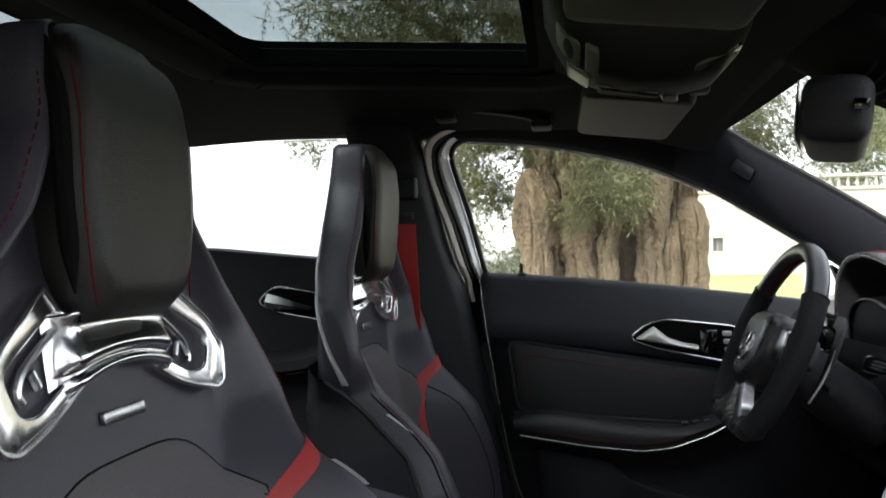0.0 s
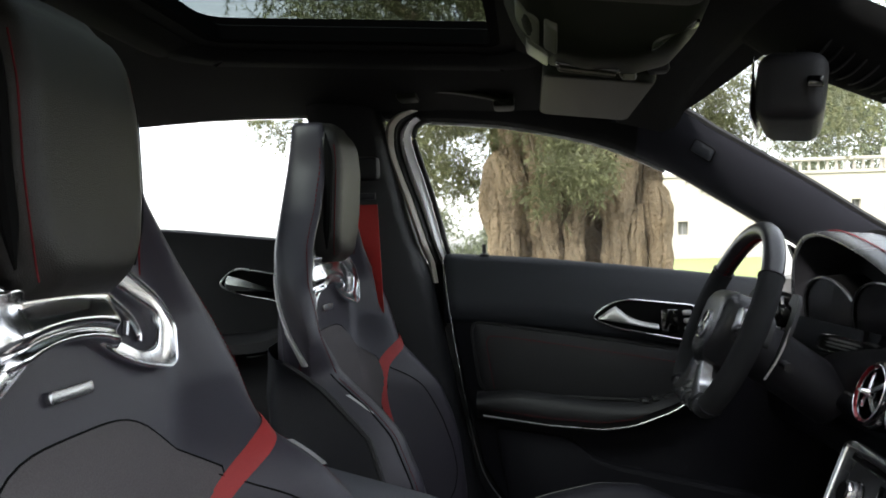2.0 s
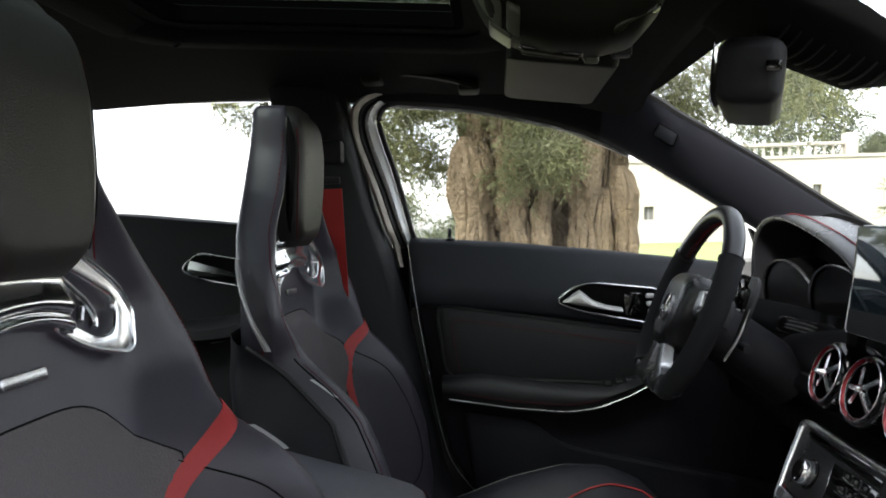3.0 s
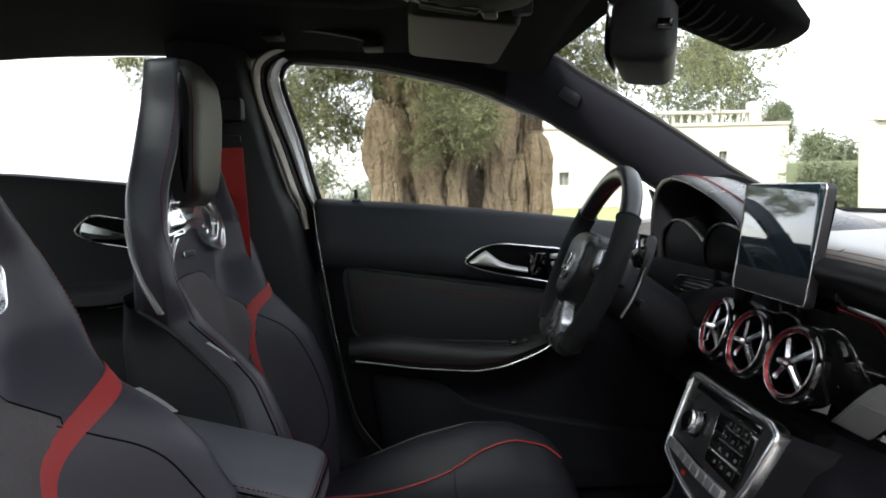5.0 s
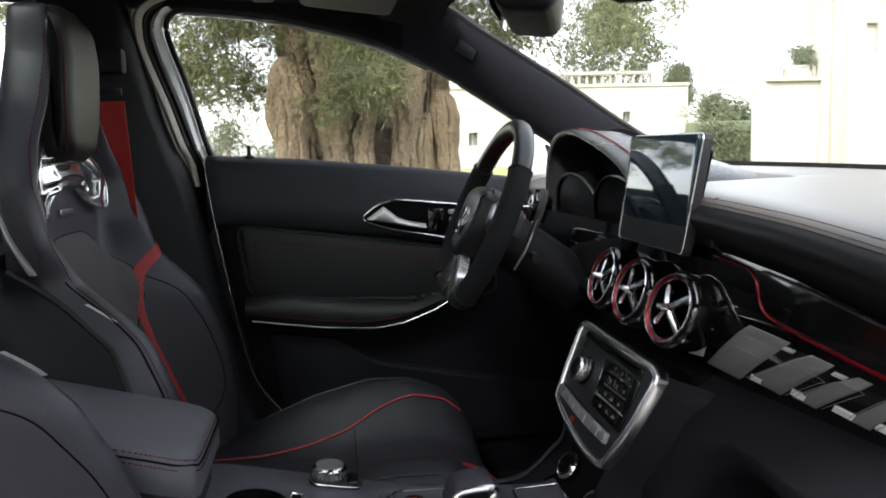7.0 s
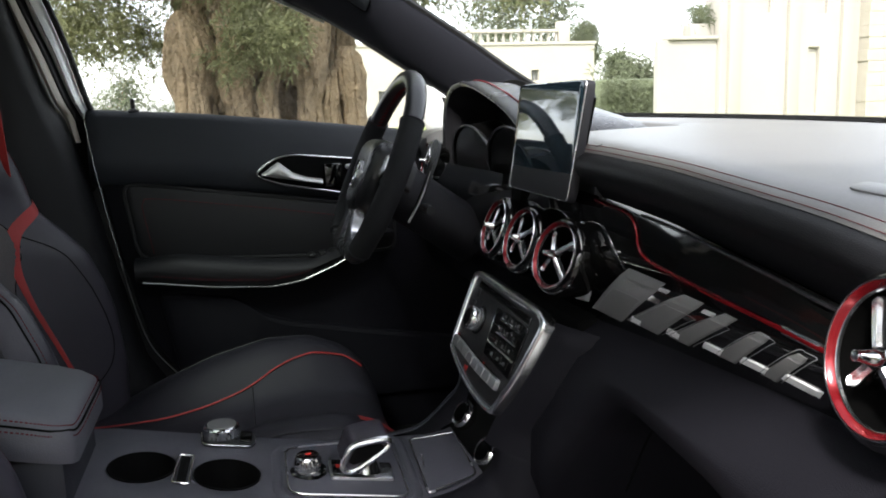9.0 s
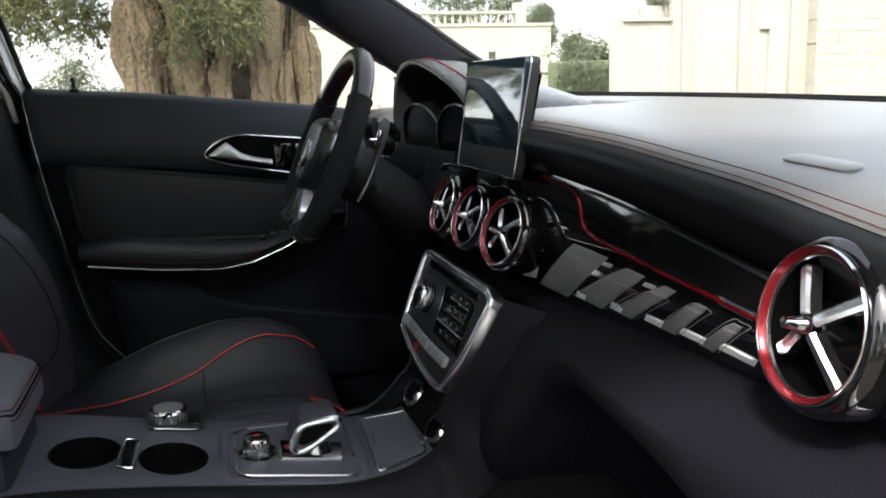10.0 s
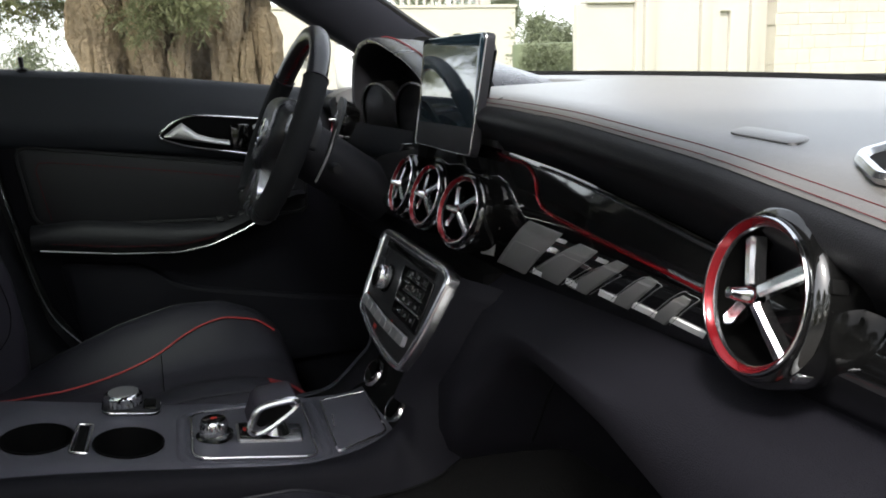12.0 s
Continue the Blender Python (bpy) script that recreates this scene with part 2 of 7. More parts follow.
def plate(poly, at, thick, bevel=0.002, holes=(), steps=2):
    """A plate with rounded rim: poly in (u, v), at(u, v, d) puts a point at height d. holes: polygons cut through."""
    bm = bmesh.new()
    loops = [poly, *holes]
    caps_top, caps_bot = [], []
    for li, lp in enumerate(loops):
        sg = 1 if li == 0 else -1
        levels = [(0.0, 0.0)]
        for s in range(steps + 1):
            a = math.pi / 2 * s / steps
            levels.append((bevel * (1 - math.cos(a)), thick - bevel + bevel * math.sin(a)))
        rows = []
        for ins, d in levels:
            q = offset(lp, ins * sg) if ins else lp
            rows.append([bm.verts.new(at(u, v, d)) for u, v in q])
        k = len(lp)
        for r0, r1 in zip(rows, rows[1:]):
            for j in range(k):
                bm.faces.new((r0[j], r0[(j + 1) % k], r1[(j + 1) % k], r1[j]))
        caps_bot.append(rows[0])
        caps_top.append(rows[-1])
    for caps in (caps_bot, caps_top):
        if len(loops) == 1:
            f = bm.faces.new(caps[0])
            bmesh.ops.triangulate(bm, faces=[f])
        else:
            edges = []
            for c in caps:
                for j in range(len(c)):
                    edges.append(bm.edges.get((c[j], c[(j + 1) % len(c)])))
            bmesh.ops.triangle_fill(bm, edges=edges, use_beauty=True)
    return bm


def lathe(profile, m, n=32, hollow=False):
    """Profile of (radius, height) turned round z, then placed by m."""
    rings = [[m @ Vector((r * math.cos(2 * math.pi * i / n), r * math.sin(2 * math.pi * i / n), h)) for i in range(n)] for r, h in profile]
    return skin(rings, True, False, not hollow)


def aim(at, normal, up=(0, 0, 1)):
    """Pose whose z points along normal and whose x lies level."""
    z = Vector(normal).normalized()
    x = Vector(up).cross(z).normalized()
    y = z.cross(x)
    return Matrix.Translation(at) @ Matrix((x, y, z)).transposed().to_4x4()


def table(keys, values, smooth=2.0):
    """A smooth function through a table."""
    fine = np.linspace(keys[0], keys[-1], 241)
    v = np.interp(fine, keys, values)
    w = int(smooth * 6) + 1
    kern = np.exp(-0.5 * (np.arange(-w, w + 1) / (smooth * 2 + 0.01)) ** 2)
    kern /= kern.sum()
    v = np.convolve(np.concatenate(([v[0]] * w, v, [v[-1]] * w)), kern, "valid")
    return lambda x: float(np.interp(x, fine, v))


def smoothstep(a, b, x):
    t = min(1, max(0, (x - a) / (b - a)))
    return t * t * (3 - 2 * t)


def inside(p, poly):
    hit = False
    for i in range(len(poly)):
        (x0, y0), (x1, y1) = poly[i - 1], poly[i]
        if (y0 > p[1]) != (y1 > p[1]) and p[0] < (x1 - x0) * (p[1] - y0) / (y1 - y0) + x0:
            hit = not hit
    return hit

# ---------------------------------------------------------------- outside
bm = bmesh.new()
bmesh.ops.create_grid(bm, x_segments=60, y_segments=60, size=400)
solid("ground", bm, GROUND, "grey gravel yard round the parked car", "ground", kind="structure")

lawn_poly = rounded([(-60, 8.6), (70, 8.6), (70, 57), (2.5, 57), (1.2, 26), (-60, 30)], 2.0)
solid("garden_path", plate([(-60, 30.2), (3.0, 24.6), (3.0, 22.9), (-60, 24.0)], lambda u, v, d: Vector((u, v, d + 0.034)), 0.01, 0.003), PLASTER, "pale path across the lawn", "path", kind="structure")
solid("lawn", plate(lawn_poly, lambda u, v, d: Vector((u, v, d)), 0.03, 0.01), GRASS, "bright green lawn behind the olive tree", "lawn", kind="structure")


# ancient olive tree
tree = thing("olive_tree", "ancient olive tree with a gnarled hollow trunk and hanging foliage", "tree", (0.05, 7.3, 0.0))


def ridged(q):
    return 1 - 2 * abs(noise.noise(q))


def lobe(profile, cy, deep, seedv, rough):
    """One strand of the trunk: (height, centre x, radius) from foot to head, knotted and furrowed."""
    zs, xs, rs = zip(*profile)
    cx, cr = table(zs, xs, 2.0), table(zs, rs, 1.2)
    rings = []
    m, n = 96, 88
    for i in range(m + 1):
        z = zs[0] + (zs[-1] - zs[0]) * i / m
        row = []
        for j in range(n):
            a = 2 * math.pi * j / n
            dx, dy = math.cos(a), math.sin(a)
            q = Vector((dx * 1.1 + seedv, dy * 1.1, z * 3.4))
            warp = 0.5 * noise.noise(q * 1.7)
            rib = 0.30 * noise.noise(q * 0.9) + 0.16 * noise.noise(q * 1.9) + 0.08 * noise.noise(Vector((q.x * 2.6 + warp, q.y * 2.6, q.z * 1.8))) + 0.06 * ridged(Vector((q.x * 3.0 + warp, q.y * 3.0, q.z * 1.4)))
            rib += 0.035 * noise.noise(q * 7) + 0.03 * ridged(q * 11) + 0.022 * noise.noise(q * 21) - 0.05
            rib -= 0.30 * max(0.0, 1 - 6 * abs(noise.noise(Vector((dx * 1.4 + seedv * 5, dy * 1.4, z * 0.8 + warp)))))
            rr = cr(z) * (1 + rough * rib)
            row.append((cx(z) + dx * rr, cy + dy * rr * deep, z))
        rings.append(row)
    return skin(rings)


STRANDS = [
    # (height, centre x, radius) upwards; centre y, depth, seed, roughness
    ([(0.0, -0.72, 0.26), (0.6, -0.70, 0.16), (1.08, -0.70, 0.125), (1.25, -0.69, 0.135), (1.36, -0.68, 0.190), (1.52, -0.67, 0.215), (1.70, -0.667, 0.222), (1.84, -0.68, 0.190), (1.96, -0.70, 0.125), (2.05, -0.71, 0.04)], 6.85, 0.9, 1.0, 0.7),
    ([(0.0, -0.60, 0.20), (0.9, -0.585, 0.09), (1.2, -0.585, 0.080), (1.34, -0.60, 0.06)], 6.78, 1.0, 1.7, 1.0),
    ([(1.30, -0.46, 0.08), (1.62, -0.46, 0.080), (1.80, -0.50, 0.090), (2.02, -0.58, 0.100), (2.32, -0.60, 0.120), (2.9, -0.66, 0.13)], 7.0, 1.0, 2.9, 1.1),
    ([(0.0, -0.22, 0.34), (0.6, -0.20, 0.24), (1.04, -0.20, 0.190), (1.5, -0.25, 0.175), (1.74, -0.28, 0.160), (2.2, -0.30, 0.16), (2.9, -0.30, 0.16)], 6.98, 0.9, 2.3, 1.1),
    ([(0.0, 0.0, 0.20), (0.8, 0.0, 0.115), (1.05, 0.005, 0.100), (1.30, 0.02, 0.105), (1.46, 0.06, 0.085), (1.62, 0.11, 0.07), (1.9, 0.12, 0.05)], 6.84, 1.1, 3.1, 1.0),
    ([(1.46, 0.20, 0.06), (1.52, 0.20, 0.13), (1.70, 0.20, 0.20), (2.2, 0.16, 0.24), (2.9, 0.10, 0.22)], 7.12, 1.1, 4.4, 1.1),
    ([(0.0, 0.46, 0.30), (0.6, 0.45, 0.20), (0.97, 0.44, 0.165), (1.30, 0.43, 0.160), (1.50, 0.45, 0.190), (1.78, 0.46, 0.205), (2.10, 0.47, 0.180), (2.9, 0.50, 0.17)], 6.86, 1.0, 5.2, 1.0),
    ([(0.0, 0.62, 0.16), (0.9, 0.61, 0.085), (1.25, 0.61, 0.075), (1.5, 0.62, 0.05)], 6.80, 1.0, 10.7, 1.1),
    ([(0.0, 0.86, 0.24), (0.6, 0.83, 0.15), (0.95, 0.82, 0.125), (1.25, 0.81, 0.128), (1.50, 0.80, 0.145), (1.63, 0.79, 0.120), (1.72, 0.775, 0.05)], 6.84, 1.0, 6.6, 0.8),
    ([(0.0, 0.75, 0.30), (1.3, 0.70, 0.22), (2.9, 0.80, 0.2)], 7.45, 1.0, 7.9, 1.0),
    ([(0.0, -0.50, 0.32), (1.3, -0.50, 0.24), (2.9, -0.6, 0.2)], 7.5, 1.0, 8.5, 1.0),
    ([(0.0, 0.14, 0.5), (1.2, 0.14, 0.42), (2.6, 0.1, 0.4)], 7.95, 0.8, 9.5, 1.0),
]
part("trunk", join(*[lobe(*q) for q in STRANDS]), BARK, tree, "thick twisted grey-brown trunk with burls and a dark hollow", sharp=70)
BOUGHS = [
    [(-0.35, 7.2, 1.9), (-0.62, 7.0, 2.5), (-1.3, 6.6, 3.2), (-2.4, 6.0, 3.8)],
    [(-0.25, 7.1, 2.0), (-0.30, 7.0, 2.7), (-0.2, 6.8, 3.6), (0.1, 6.4, 4.6)],
    [(0.45, 7.2, 2.1), (0.75, 7.1, 2.8), (1.5, 6.9, 3.5), (2.7, 6.6, 4.1)],
    [(0.3, 7.3, 2.2), (0.3, 7.2, 3.0), (0.8, 7.6, 4.0), (1.2, 8.2, 5.0)],
    [(-0.4, 7.5, 2.2), (-1.2, 7.9, 3.0), (-2.2, 8.3, 3.6), (-3.2, 8.4, 4.0)],
    [(-0.1, 7.0, 2.5), (-0.9, 5.9, 3.3), (-1.6, 4.8, 3.9), (-2.0, 3.8, 4.3)],
    [(0.4, 7.0, 2.4), (0.5, 6.0, 3.4), (0.2, 4.8, 4.1), (0.0, 3.6, 4.5)],
]
for path in BOUGHS:
    p = spline(path, 7)
    part("bough", tube(p, 0.17, 9, scales=[1 - 0.85 * i / (len(p) - 1) for i in range(len(p))]), BARK, tree)

LEAF_SHAPE = [Vector(v) for v in ((0, 0, 0), (0.32, 0.14, 0.03), (1, 0, -0.06), (0.32, -0.14, 0.03))]


def leaves(clumps, rng, size, per, name, mat, parent, label="", droop=0.5):
    verts, faces = [], []
    for cx, cy, cz, r in clumps:
        twigs = max(1, int(per / 14))
        for _ in range(twigs):
            d = Vector((rng.gauss(0, 1), rng.gauss(0, 1), rng.gauss(0, 0.8)))
            d = d.normalized() * r * rng.random() ** 0.5
            base = Vector((cx, cy, cz)) + d
            way = Vector((rng.gauss(0, 0.7), rng.gauss(0, 0.7), -droop + rng.gauss(0, 0.5))).normalized()
            length = size * rng.uniform(3, 6)
            for k in range(14):
                o = base + way * (length * k / 14)
                t = Vector((rng.gauss(0, 1), rng.gauss(0, 1), rng.gauss(-0.2, 0.7))).normalized() * 0.8 + way * 0.8
                t.normalize()
                s = t.cross(Vector((rng.gauss(0, 1), rng.gauss(0, 1), rng.gauss(0, 1)))).normalized()
                u = s.cross(t)
                q = size * rng.uniform(0.7, 1.3)
                i0 = len(verts)
                verts.extend([tuple(o + q * (t * v.x + s * v.y + u * v.z)) for v in LEAF_SHAPE])
                faces.append((i0, i0 + 1, i0 + 2, i0 + 3))
    me = bpy.data.meshes.new(name)
    me.from_pydata(verts, [], faces)
    me.materials.append(mat)
    ob = new(name, me)
    ob.parent = parent
    ob.matrix_parent_inverse = Matrix.Translation(-Vector(parent.location))
    if label:
        ob["label"] = label
    ob["kind"] = "stuff"
    return ob


rng = random.Random(7)
crown = []
for path in BOUGHS:
    for p in spline(path, 6)[5:]:
        for _ in range(3):
            crown.append((p.x + rng.gauss(0, 0.45), p.y + rng.gauss(0, 0.4), p.z + rng.gauss(0.0, 0.35), rng.uniform(0.25, 0.5)))
# hanging sprays in front of and beside the trunk
for _ in range(26):
    u = rng.random()
    crown.append((rng.uniform(-0.38, 0.26), rng.uniform(6.1, 6.6), 1.58 + 0.2 * abs(rng.gauss(0, 0.6)) + u * 1.0, 0.2))
# sunward side of the crown, over the yard
for _ in range(70):
    crown.append((rng.uniform(-3.2, 1.6), rng.uniform(2.6, 6.0), rng.uniform(3.4, 5.2), rng.uniform(0.35, 0.6)))
for _ in range(70):
    crown.append((rng.uniform(-2.4, -0.95), rng.uniform(6.6, 8.2), rng.uniform(1.75, 3.1), rng.uniform(0.2, 0.4)))
for _ in range(14):
    crown.append((rng.uniform(0.95, 1.5), rng.uniform(6.6, 7.4), rng.uniform(1.7, 2.6), rng.uniform(0.15, 0.3)))
for _ in range(40):
    crown.append((rng.uniform(1.2, 3.35), rng.uniform(6.8, 8.6), rng.uniform(2.3, 4.0), rng.uniform(0.25, 0.5)))
for _ in range(9):
    crown.append((rng.uniform(-3.25, -2.65), rng.uniform(6.8, 7.2), rng.uniform(2.3, 2.9), 0.16))
leaves(crown, rng, 0.044, 680, "crown", LEAF, tree, "loose grey-green crown of narrow leaves")


# more olive trees along the passenger's side of the yard
# Out of view, inferred from reflections; crowns sized to shade the cabin.
yard = random.Random(21)
for tx, ty, th in ((-6.2, -9.0, 6.0), (-1.8, -9.6, 6.4), (2.6, -9.6, 6.0), (6.8, -8.6, 6.4), (-9.5, -5.6, 6.0)):
    t = thing("yard_olive_tree", "olive tree with a dense crown on the passenger's side", "tree", (tx, ty, 0), group="olive trees beside the car")
    part("trunk", tube(spline([(tx, ty, 0), (tx + 0.15, ty, 0.9), (tx - 0.1, ty + 0.1, 1.7), (tx, ty, 2.6)], 5), 0.32, 10, scales=[1 - 0.045 * i for i in range(16)]), BARK, t)
    cl = []
    for _ in range(170):
        a, b, zz = yard.uniform(0, 2 * math.pi), yard.random() ** 0.5, yard.uniform(0.5, th)
        k = 2.7 * math.sin(math.pi * min(0.96, 0.22 + 0.74 * (zz - 0.9) / (th - 0.9)))
        cl.append((tx + math.cos(a) * b * k, ty + math.sin(a) * b * k, zz, yard.uniform(0.35, 0.6)))
    leaves(cl, yard, 0.15, 200, "crown", LEAF, t)


def far_tree(name, label, x, y, h, r, seedv, trunk_h):
    rg = random.Random(seedv)
    t = thing(name, label, "tree", (x, y, 0))
    part("trunk", tube(spline([(x, y, 0), (x + 0.1, y, trunk_h * 0.5), (x, y + 0.1, h * 0.6)], 5), 0.16, 8, scales=[1 - 0.06 * i for i in range(11)]), BARK, t)
    cl = []
    for _ in range(46 if h < 6 else 130):
        a, b = rg.uniform(0, 2 * math.pi), rg.random() ** 0.5
        zz = rg.uniform(trunk_h, h)
        k = r * math.sin(math.pi * min(0.95, 0.25 + 0.75 * (zz - trunk_h) / (h - trunk_h)))
        cl.append((x + math.cos(a) * b * k, y + math.sin(a) * b * k, zz, rg.uniform(0.3, 0.6) * max(1.0, h / 5.6)))
    leaves(cl, rg, 0.13 * max(1.0, h / 5.6), 220, "crown", LEAF_FAR, t)
    return t


for args in (("shrub_tree", "round leafy tree beyond the white house", 13.3, 26.0, 2.9, 0.6, 1, 1.2), ("shrub_tree", "dark leafy tree beside the stone building", 13.6, 25.0, 2.6, 0.9, 2, 0.8),
             ("garden_tree", "tall loose tree behind the white house", 26.6, 72.0, 15.5, 5.6, 3, 5.5), ("garden_tree", "small dark tree beside the white house", 29.5, 64.0, 7.8, 0.8, 4, 5.0),
             ("far_bush", "pale bush far across the lawn", -4.2, 32.0, 2.6, 1.8, 5, 0.2), ("far_bush", "pale bush far across the lawn", -1.9, 34.0, 2.1, 1.5, 6, 0.2), ("far_bush", "distant bush on the horizon", -22.0, 42.0, 2.2, 1.4, 8, 0.2)):
    far_tree(*args)

rg = random.Random(3)
hedge_ob = thing("hedge", "clipped dark green hedge beside the stone building", "hedge", (11.9, 22.5, 0))
part("core", box(10.75, 13.4, 22.2, 22.9, 0.0, 1.88, 0.12), LEAF_FAR, hedge_ob)
leaves([(rg.uniform(10.75, 13.5), rg.uniform(22.0, 22.4), rg.uniform(0.1, 1.88), 0.16) for _ in range(140)], rg, 0.09, 140, "leaves", LEAF_FAR, hedge_ob)

# white house behind the tree
house = thing("white_house", "low white plastered house with a roof balustrade", "house", (18.0, 60.0, 0))


def wall_face(x0, x1, z0, z1, y0, thick, openings):
    ops = [rounded([(a, c), (b, c), (b, d), (a, d)], 0.01, 1) for a, b, c, d in openings]
    return plate([(x0, z0), (x1, z0), (x1, z1), (x0, z1)], lambda u, v, d: Vector((u, y0 + thick - d, v)), thick, 0.02, ops, 1)


part("wall", wall_face(8.7, 27.8, 0.0, 5.92, 58.7, 1.0, [(10.4, 11.1, 1.75, 2.7), (22.5, 23.1, 3.2, 4.0)]), PLASTER, house)
part("roof", box(9.7, 26.8, 59.71, 70.0, 5.3, 5.7), PLASTER, house)
part("wall", box(26.8, 27.8, 59.71, 70.0, 0.0, 5.25), PLASTER, house)
part("wall", box(8.7, 9.7, 59.71, 70.0, 0.0, 5.25), PLASTER, house)
part("cornice", box(8.6, 27.9, 58.6, 59.75, 5.922, 6.15), PLASTER, house)
for xw, zw in ((10.75, 2.22), (22.8, 3.6)):
    win = part("window", box(xw - 0.4, xw + 0.4, 59.05, 59.12, zw - 0.52, zw + 0.52), WINDOWGREY, house, "small grey window")
    part("frame", box(xw - 0.04, xw + 0.04, 58.98, 59.05, zw - 0.5, zw + 0.5), PRINT, win)
x = 13.6
while x < 24.8:
    part("baluster", lathe([(0.09, 6.15), (0.14, 6.4), (0.08, 6.68), (0.13, 6.86)], Matrix.Translation((x, 59.2, 0)), 8), STONE, house)
    x += 0.62
part("rail", box(13.4, 25.3, 58.95, 59.5, 6.86, 7.1, 0.04), STONE, house)
part("pier", box(24.9, 25.8, 58.85, 59.7, 6.15, 7.7, 0.08), STONE, house)

# stone building seen through the windscreen
church = thing("stone_building", "sunlit limestone building with pilasters and a narrow niche", "building", (11.5, 16.0, 0))
part("wall", wall_face(8.66, 10.12, 0.0, 2.42, 15.0, 0.12, []), STONE, church)
part("cornice", box(8.90, 10.12, 14.92, 15.3, 2.422, 2.50, 0.03), STONE, church)
part("wall", wall_face(10.12, 13.75, 0.0, 7.0, 14.9, 0.6, [(12.40, 12.68, 0.75, 2.22), (11.12, 11.38, 2.98, 3.6), (12.58, 12.86, 2.95, 3.6)]), STONE, church)
part("wall", box(9.25, 9.5, 15.13, 16.2, 0.0, 2.40), STONE, church)
for xw, z0, z1 in ((12.54, 0.75, 2.22), (11.25, 2.98, 3.6), (12.72, 2.95, 3.6)):
    part("niche", box(xw - 0.2, xw + 0.2, 14.99, 15.05, z0 - 0.05, z1 + 0.05), STONE, church)
part("pilaster", box(10.3, 10.6, 14.8, 14.92, 0.0, 7.0, 0.02), STONE, church)
part("pilaster", box(11.8, 12.1, 14.8, 14.92, 0.0, 7.0, 0.02), STONE, church)
part("pilaster", box(13.2, 13.5, 14.8, 14.92, 0.0, 7.0, 0.02), STONE, church)
pier = part("buttress", box(13.75, 13.81, 14.62, 15.5, 0.0, 7.0), STONE_ROUGH, church, "weathered rough stone buttress")
rg = random.Random(11)
z = 0.0
while z < 3.6:
    h = rg.uniform(0.24, 0.36)
    x = 13.75 + rg.uniform(-0.03, 0.0)
    while x < 17.5:
        w = rg.uniform(0.35, 0.7)
        y = 14.6 + rg.uniform(-0.008, 0.008)
        part("stone", box(x, x + w - 0.004, y, 15.3, z, z + h - 0.004, 0.006, 1), STONE_ROUGH, pier)
        x += w
    z += h
planter = thing("roof_planter", "leafy planter on the stone building's terrace", "planter", (9.82, 15.3, 2.50))
part("box", box(9.52, 10.10, 15.1, 15.45, 2.50, 2.78, 0.02), STONE, planter)
leaves([(rg.uniform(9.58, 10.04), rg.uniform(15.15, 15.4), rg.uniform(2.80, 3.20), 0.10) for _ in range(40)], rg, 0.05, 120, "leaves", LEAF_FAR, planter)

# ---------------------------------------------------------------- car body
body = thing("car_body", "silver white car body shell with black interior lining", "car", (-0.4, 0.0, 0.28))
WINTOP = [(-1.75, 1.31), (-1.45, 1.396), (-1.23, 1.409), (-0.99, 1.412), (-0.80, 1.405), (-0.652, 1.389), (-0.489, 1.374), (-0.375, 1.352), (-0.261, 1.322), (-0.14, 1.268), (-0.03, 1.200), (0.078, 1.130), (0.20, 1.05)]
part("floor", box(-1.9, 0.55, -0.70, 0.70, 0.30, 0.345), CARPET, body, "black carpeted floor")
part("firewall", box(0.42, 0.47, -0.72, 0.72, 0.33, 0.98), BLACK, body)
part("kick_panel", box(0.150, 0.430, 0.722, 0.757, 0.310, 1.02), CARPET, body, "black footwell side panel")
part("sill", box(-1.9, 0.5, 0.765, 0.82, 0.28, 0.47, 0.02), PAINT, body)
part("sill_trim", box(-1.9, 0.5, 0.66, 0.76, 0.30, 0.40, 0.02), CARPET, body)
part("sill", box(-1.9, 0.5, -0.80, -0.68, 0.28, 0.45, 0.03), PAINT, body)
part("rear_wall", box(-1.94, -1.9, -0.74, 0.74, 0.33, 1.02), BLACK, body)

# roof lining with the sunroof's opening
ROOF = table([-1.9, -1.5, -1.0, -0.6, -0.3, -0.18, -0.13], [1.37, 1.43, 1.455, 1.455, 1.43, 1.405, 1.385], 1.5)


def roof_z(x, y):
    return ROOF(x) - 0.042 * (abs(y) / 0.62) ** 4


OPEN_FRONT = rounded([(-0.925, -0.36), (-0.460, -0.36), (-0.460, 0.335), (-0.925, 0.265)], 0.04)
OPEN_REAR = rounded([(-1.75, -0.36), (-1.10, -0.36), (-1.10, 0.30), (-1.75, 0.30)], 0.03)


def roof_sheet(d0, d1):
    return plate([(x, -0.66) for x in np.linspace(-1.9, -0.13, 24)] + [(-0.13, y) for y in np.linspace(-0.6, 0.6, 16)] + [(x, 0.66) for x in np.linspace(-0.13, -1.9, 24)] + [(-1.9, y) for y in np.linspace(0.6, -0.6, 16)],
                 lambda u, v, d: Vector((u, v, roof_z(u, v) + d0 + d)), d1 - d0, 0.002, (OPEN_FRONT, OPEN_REAR), 1)


part("headliner", roof_sheet(0.0, 0.03), HEADLINER, body, "black fabric headliner", sharp=30)
OPEN_FRONT, OPEN_REAR = offset(OPEN_FRONT, -0.03), offset(OPEN_REAR, -0.03)
part("roof_panel", roof_sheet(0.031, 0.040), PAINT, body, "painted roof skin", sharp=30)
